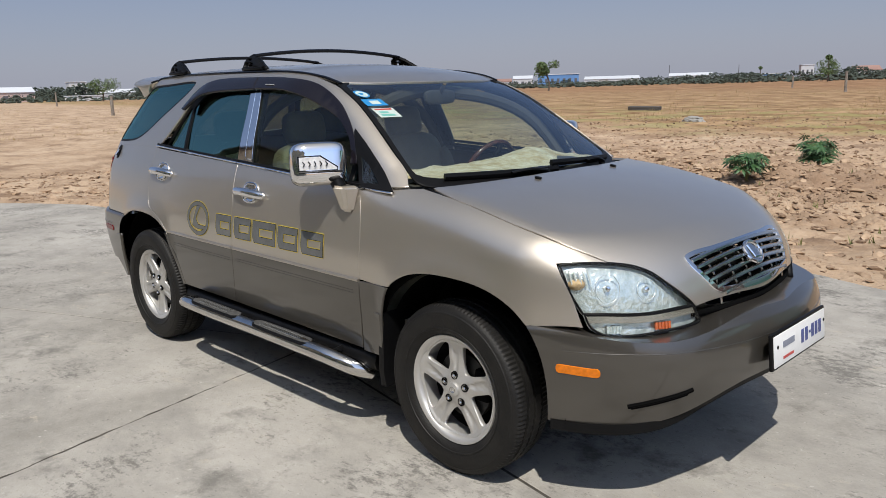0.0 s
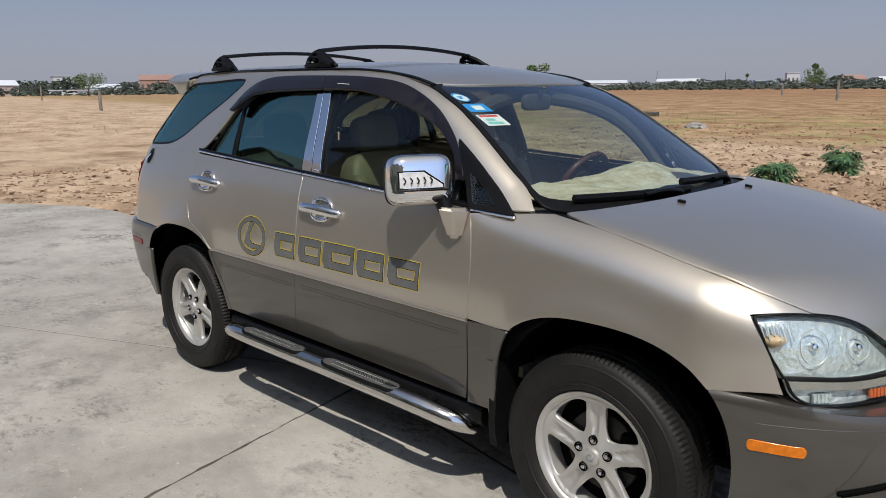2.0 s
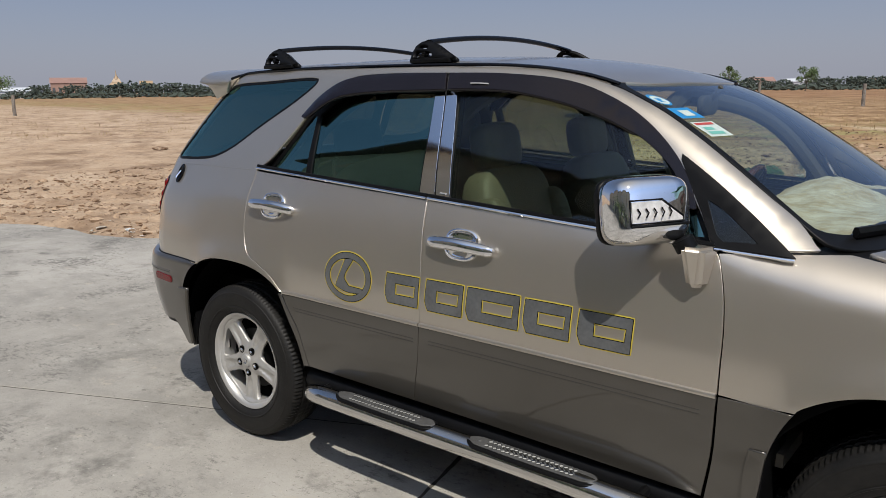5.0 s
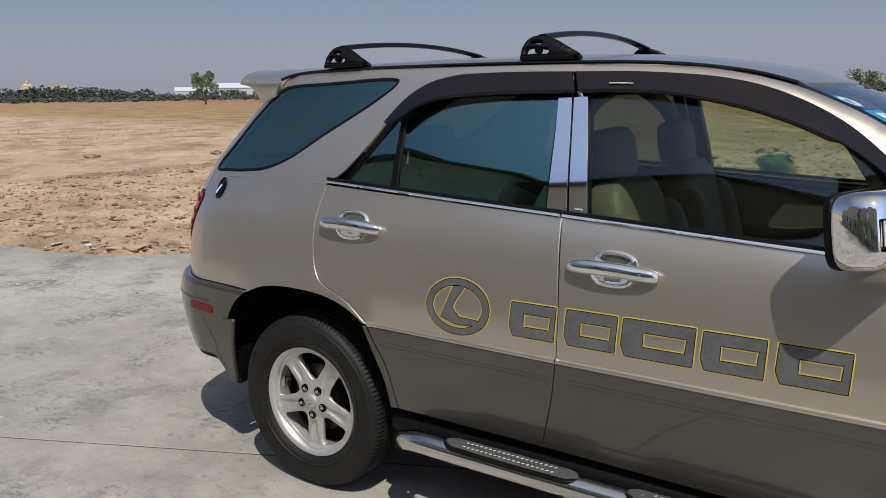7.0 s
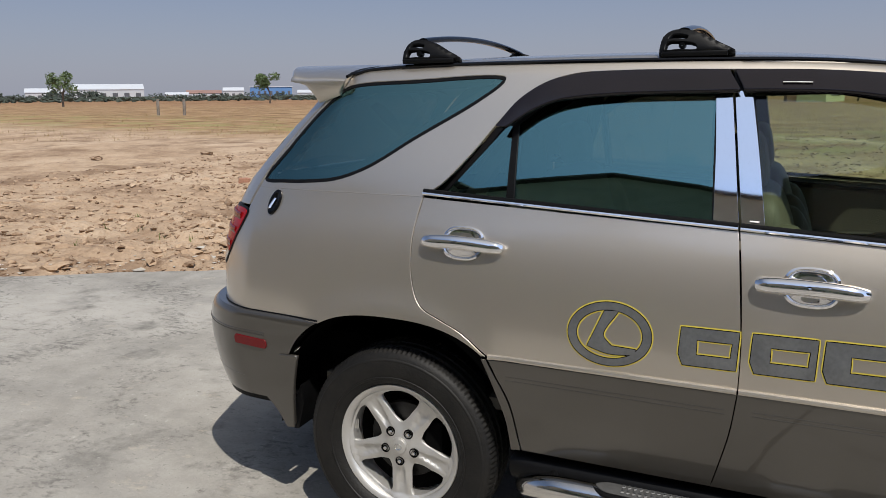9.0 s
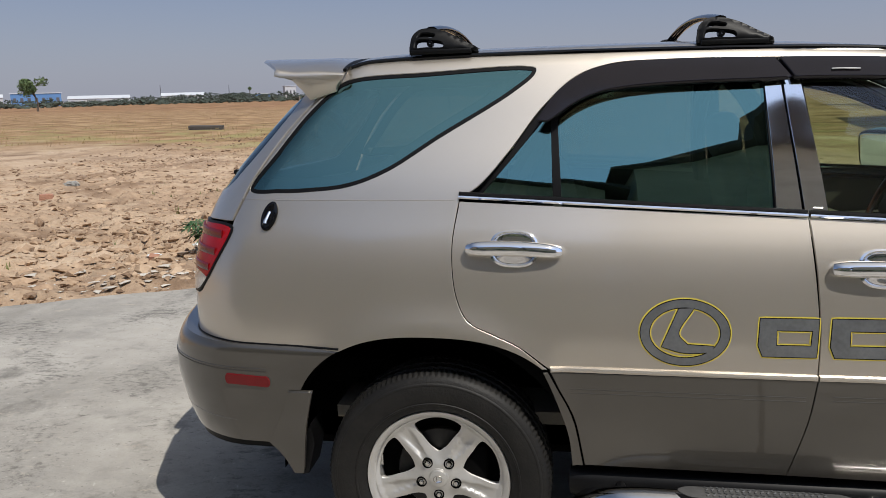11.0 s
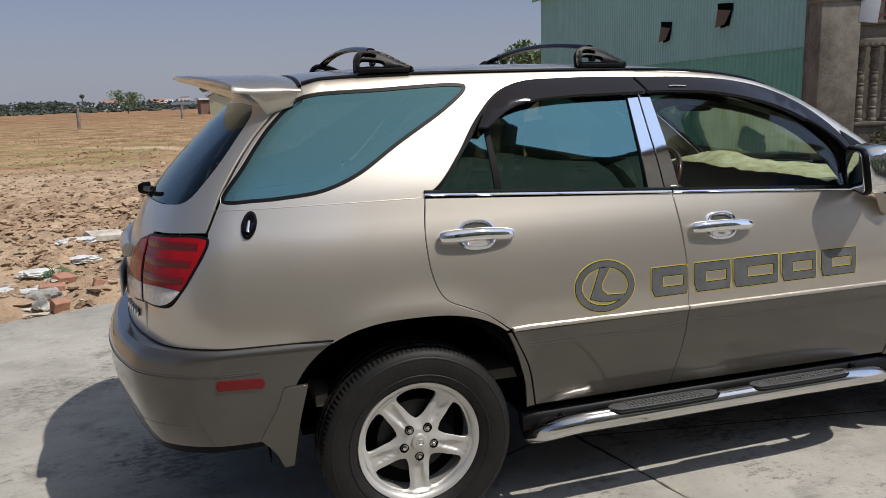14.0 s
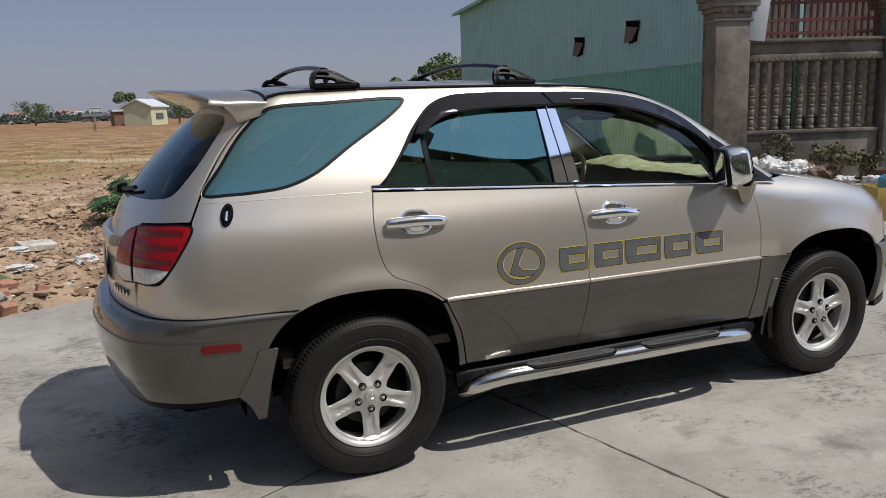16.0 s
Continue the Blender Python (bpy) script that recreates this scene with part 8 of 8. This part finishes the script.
def palm(az, dist, h, seed):
    rng = np.random.default_rng(seed)
    p = far(az, dist)
    ob = thing("sugar_palm", "tall sugar palm with a round tuft of fronds", "palm", (p.x, p.y, 0), "trees in the field")
    part("trunk", tube([(0, 0, -.2), (.1, 0, h * .5), (.15, 0, h * .86)], [.3, .24, .2], 7), BARK, ob)
    V, F = leaf_cloud(420, [(.15, 0, h * .9)], [h * .13], h * .05, seed)
    link("fronds", V, F, NEARLEAF, ob, smooth=False)


palm(108.15, 300, 8.4, 5)
palm(97.0, 420, 8.0, 6)
palm(112.5, 430, 7.0, 7)


def building(name, label, az, dist, w, d, h, roof, wall, roofmat, turn=0.0, rh=1.5, openings=0, z0=0.0):
    p = far(az, dist, z0)
    m = Matrix.Translation(p) @ Matrix.Rotation(radians(az + 90 + turn), 4, "Z")
    ob = thing(name, label, "building")
    part("wall", box(w, d, h, m @ Matrix.Translation((0, 0, h / 2)), 0), wall, ob, smooth=False)
    bm = bmesh.new()
    e = .3
    if roof == "gable":
        prof = [(-d / 2 - e, h - .05), (0, h + rh), (d / 2 + e, h - .05), (d / 2 + e, h + .15), (0, h + rh + .2), (-d / 2 - e, h + .15)]
        a = [bm.verts.new(m @ Vector((-w / 2 - e, y, z))) for y, z in prof]
        b = [bm.verts.new(m @ Vector((w / 2 + e, y, z))) for y, z in prof]
        for k in range(6):
            bm.faces.new((a[k], a[(k + 1) % 6], b[(k + 1) % 6], b[k]))
        bm.faces.new(a)
        bm.faces.new(b[::-1])
        part("roof", bm, roofmat, ob, smooth=False)
        for x in (-w / 2, w / 2):
            bm = bmesh.new()
            bm.faces.new([bm.verts.new(m @ Vector((x, y, z))) for y, z in ((-d / 2, h), (d / 2, h), (0, h + rh))])
            part("gable", bm, wall, ob, smooth=False)
    else:
        bm.free()
        part("roof", box(w + .6, d + .6, .3, m @ Matrix.Translation((0, 0, h + .15)), 0), roofmat, ob, smooth=False)
    for k in range(openings):
        x = -w / 2 + w * (k + .5) / openings
        part("window", box(w / openings * .45, .1, h * .35, m @ Matrix.Translation((x, d / 2 + .02, h * .5)), 0), FDARK, ob, smooth=False)
        part("window", box(w / openings * .45, .1, h * .35, m @ Matrix.Translation((x, -d / 2 - .02, h * .5)), 0), FDARK, ob, smooth=False)
    return ob


WL = "long white metal-roofed warehouse far beyond the fields"
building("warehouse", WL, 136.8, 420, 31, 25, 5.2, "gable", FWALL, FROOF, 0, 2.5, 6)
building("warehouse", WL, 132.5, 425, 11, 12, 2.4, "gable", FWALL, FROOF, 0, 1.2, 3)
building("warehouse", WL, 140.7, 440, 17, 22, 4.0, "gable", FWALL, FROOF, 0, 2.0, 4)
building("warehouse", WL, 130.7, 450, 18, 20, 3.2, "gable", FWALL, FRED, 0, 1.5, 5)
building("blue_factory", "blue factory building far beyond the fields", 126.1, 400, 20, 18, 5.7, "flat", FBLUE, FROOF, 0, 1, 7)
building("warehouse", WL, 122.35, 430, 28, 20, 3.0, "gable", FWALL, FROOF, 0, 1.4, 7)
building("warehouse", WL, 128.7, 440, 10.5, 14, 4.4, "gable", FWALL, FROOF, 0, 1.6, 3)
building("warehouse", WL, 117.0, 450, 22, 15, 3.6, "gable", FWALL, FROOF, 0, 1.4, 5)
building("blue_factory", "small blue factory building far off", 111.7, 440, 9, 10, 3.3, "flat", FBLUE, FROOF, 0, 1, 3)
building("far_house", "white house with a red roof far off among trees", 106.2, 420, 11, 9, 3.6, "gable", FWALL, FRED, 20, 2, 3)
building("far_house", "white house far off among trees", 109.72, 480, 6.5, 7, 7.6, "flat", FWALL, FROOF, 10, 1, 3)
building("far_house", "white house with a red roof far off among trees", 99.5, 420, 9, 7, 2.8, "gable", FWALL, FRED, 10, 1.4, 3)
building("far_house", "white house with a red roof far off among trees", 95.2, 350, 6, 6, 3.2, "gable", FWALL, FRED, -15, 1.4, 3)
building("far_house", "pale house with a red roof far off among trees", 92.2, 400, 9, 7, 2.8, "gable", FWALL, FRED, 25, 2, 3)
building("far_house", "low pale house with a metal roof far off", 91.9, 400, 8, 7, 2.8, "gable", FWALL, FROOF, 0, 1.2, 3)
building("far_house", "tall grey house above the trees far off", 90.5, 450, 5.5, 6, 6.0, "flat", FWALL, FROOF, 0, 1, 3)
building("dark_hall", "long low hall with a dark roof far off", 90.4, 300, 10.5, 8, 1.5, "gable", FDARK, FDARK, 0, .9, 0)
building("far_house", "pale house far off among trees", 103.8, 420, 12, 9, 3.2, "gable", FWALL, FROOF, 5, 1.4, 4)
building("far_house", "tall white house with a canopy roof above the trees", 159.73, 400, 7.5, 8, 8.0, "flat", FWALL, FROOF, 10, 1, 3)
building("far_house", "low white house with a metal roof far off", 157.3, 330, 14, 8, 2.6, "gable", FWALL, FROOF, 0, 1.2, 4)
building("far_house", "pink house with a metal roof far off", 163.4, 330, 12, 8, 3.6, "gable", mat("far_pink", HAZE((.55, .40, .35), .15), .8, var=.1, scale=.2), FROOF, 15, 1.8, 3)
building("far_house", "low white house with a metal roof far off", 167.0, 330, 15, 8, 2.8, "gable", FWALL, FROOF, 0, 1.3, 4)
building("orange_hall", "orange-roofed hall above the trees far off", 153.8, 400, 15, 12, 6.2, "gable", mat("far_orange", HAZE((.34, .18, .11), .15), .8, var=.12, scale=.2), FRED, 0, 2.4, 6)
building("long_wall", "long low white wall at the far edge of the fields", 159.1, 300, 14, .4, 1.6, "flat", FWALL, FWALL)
building("field_hut", "small pale yellow-green hut with a metal roof in the field", 87.75, 128, 5.2, 4.4, 2.7, "gable", mat("hut_wall", (.52, .52, .33), .8, var=.1, scale=2), FROOF, 62, 1.1, 1)
building("field_shed", "low brown shed beside the pale hut", 89.15, 132, 3.4, 3, 2.2, "flat", mat("shed_brown", (.22, .13, .09), .8, var=.2), FROOF, 10, .5, 0)
# temple with stepped golden roofs
tp = far(150.87, 400)
tm = Matrix.Translation(tp) @ Matrix.Rotation(radians(241), 4, "Z") @ Matrix.Diagonal((.56, .56, .79, 1))
temple = thing("temple", "temple hall with stepped golden roofs and a spire far off", "temple")
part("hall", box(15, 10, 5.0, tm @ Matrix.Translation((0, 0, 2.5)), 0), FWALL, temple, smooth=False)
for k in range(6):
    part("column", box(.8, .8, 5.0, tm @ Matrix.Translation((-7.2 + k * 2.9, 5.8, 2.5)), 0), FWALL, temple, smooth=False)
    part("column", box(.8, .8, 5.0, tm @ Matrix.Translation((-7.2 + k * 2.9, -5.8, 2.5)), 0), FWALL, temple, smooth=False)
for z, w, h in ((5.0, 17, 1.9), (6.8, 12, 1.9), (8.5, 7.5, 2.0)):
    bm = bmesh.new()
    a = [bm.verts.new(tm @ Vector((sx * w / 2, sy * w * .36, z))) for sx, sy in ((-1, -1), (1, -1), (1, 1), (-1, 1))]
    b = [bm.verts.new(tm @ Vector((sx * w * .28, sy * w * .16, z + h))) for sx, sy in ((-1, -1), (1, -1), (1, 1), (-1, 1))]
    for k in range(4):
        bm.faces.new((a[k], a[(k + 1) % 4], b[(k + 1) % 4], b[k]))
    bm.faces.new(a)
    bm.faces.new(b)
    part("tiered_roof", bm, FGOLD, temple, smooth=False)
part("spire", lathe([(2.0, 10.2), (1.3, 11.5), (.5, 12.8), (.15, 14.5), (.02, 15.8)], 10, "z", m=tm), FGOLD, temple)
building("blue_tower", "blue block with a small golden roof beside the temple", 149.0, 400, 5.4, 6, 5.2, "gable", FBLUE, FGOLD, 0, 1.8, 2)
# power masts
for az, h in ((118.45, 10), (113.9, 9)):
    p = far(az, 470)
    placed(tagged(part("mast", tube([(0, 0, -.2), (0, 0, h)], [.28, .12], 6), FDARK), "thin mast far off on the skyline", "mast"), p)

# ---- houses and planting on the near side of the yard, seen in the paint and glass ----
HWALL = surface("house_wall", [(.4, (.42, .39, .30)), (.5, (.50, .46, .36)), (.6, (.56, .52, .42))], (.6, 4.0, 25.0), .9, .15, (8.0, 40.0), dist=.005)
TILE = mat("dark_roof_tiles", (.075, .06, .055), .7, second=(.12, .10, .09), scale=2, fine=14)


def house(x, y, w, d, h, rh, label):
    ob = thing("yard_house", label, "house")
    m = Matrix.Translation((x, y, 0))
    part("wall", box(w, d, h, m @ Matrix.Translation((0, -d / 2, h / 2)), 0), HWALL, ob, smooth=False)
    bm = bmesh.new()
    e = .5
    prof = [(-w / 2 - e, h - .2), (0, h + rh), (w / 2 + e, h - .2), (w / 2 + e, h - .05), (0, h + rh + .16), (-w / 2 - e, h - .05)]
    a = [bm.verts.new(m @ Vector((px, e, z))) for px, z in prof]
    b = [bm.verts.new(m @ Vector((px, -d - e, z))) for px, z in prof]
    for k in range(6):
        bm.faces.new((a[k], a[(k + 1) % 6], b[(k + 1) % 6], b[k]))
    bm.faces.new(a)
    bm.faces.new(b[::-1])
    part("roof", bm, TILE, ob, smooth=False)
    bm = bmesh.new()
    bm.faces.new([bm.verts.new(m @ Vector(p)) for p in ((-w / 2, 0, h), (w / 2, 0, h), (0, 0, h + rh - .05))])
    part("gable", bm, HWALL, ob, smooth=False)
    for k in range(3):
        px = -w / 2 + w * (k + .5) / 3
        tall = k == 1
        part("door" if tall else "window", box(1.0, .08, 2.1 if tall else 1.1, m @ Matrix.Translation((px, .03, 1.05 if tall else 1.6)), .01), FDARK, ob)
    return ob


house(-11.5, -12.0, 8.5, 8, 7.8, 1.9, "two-storey yard house with a dark tiled gable roof")
house(-3.4, -12.6, 6.4, 8, 7.2, 1.7, "yard house with a dark tiled gable roof")
house(3.6, -11.8, 6.4, 8, 8.5, 1.9, "taller yard house with a dark tiled gable roof")
house(11.2, -12.2, 7.6, 8, 8.8, 2.0, "tall yard house with a dark tiled gable roof beyond the car")
house(-20.5, -12.4, 8.0, 8, 5.2, 2.0, "low yard house with a dark tiled gable roof")
FROND = mat("frond", (.07, .13, .035), .6, second=(.16, .20, .07), scale=4, fine=20)


def fan_palm(x, y, h, seed):
    rng = np.random.default_rng(seed)
    ob = thing("yard_palm", "small feather palm planted along the yard", "palm", (x, y, 0), "planting by the houses")
    part("trunk", tube([(0, 0, -.05), (.02, 0, h * .45)], [.09, .07], 8), BARK, ob)
    for k in range(15):
        a, up = rng.random() * math.tau, .35 + .75 * rng.random()
        Lf = h * (.55 + .3 * rng.random())
        rib = [np.array((0, 0, h * .42)) + np.array((math.cos(a) * Lf * t, math.sin(a) * Lf * t, Lf * (up * t - .75 * t * t))) for t in np.linspace(0, 1, 12)]
        V, F = [], []
        for i, p in enumerate(rib[1:], 1):
            t = np.array(rib[i]) - np.array(rib[i - 1])
            t /= np.linalg.norm(t)
            s = np.cross(t, (0, 0, 1))
            s /= np.linalg.norm(s)
            for sg in (-1, 1):
                q = len(V)
                ln = Lf * .30 * (1 - .5 * abs(i / 11 - .4))
                V += [p, p + t * .03 * h, p + sg * s * ln + t * ln * .45 - np.array((0, 0, ln * .25))]
                F.append((q, q + 1, q + 2))
        link("frond", V, F, FROND, ob, smooth=False)


for x, y, h, s in ((-1.2, -8.4, 3.4, 1), (1.2, -8.6, 3.6, 2), (-3.4, -8.2, 3.8, 3), (3.9, -8.8, 3.2, 4), (-6.2, -8.4, 3.2, 5)):
    fan_palm(x, y, h, s)
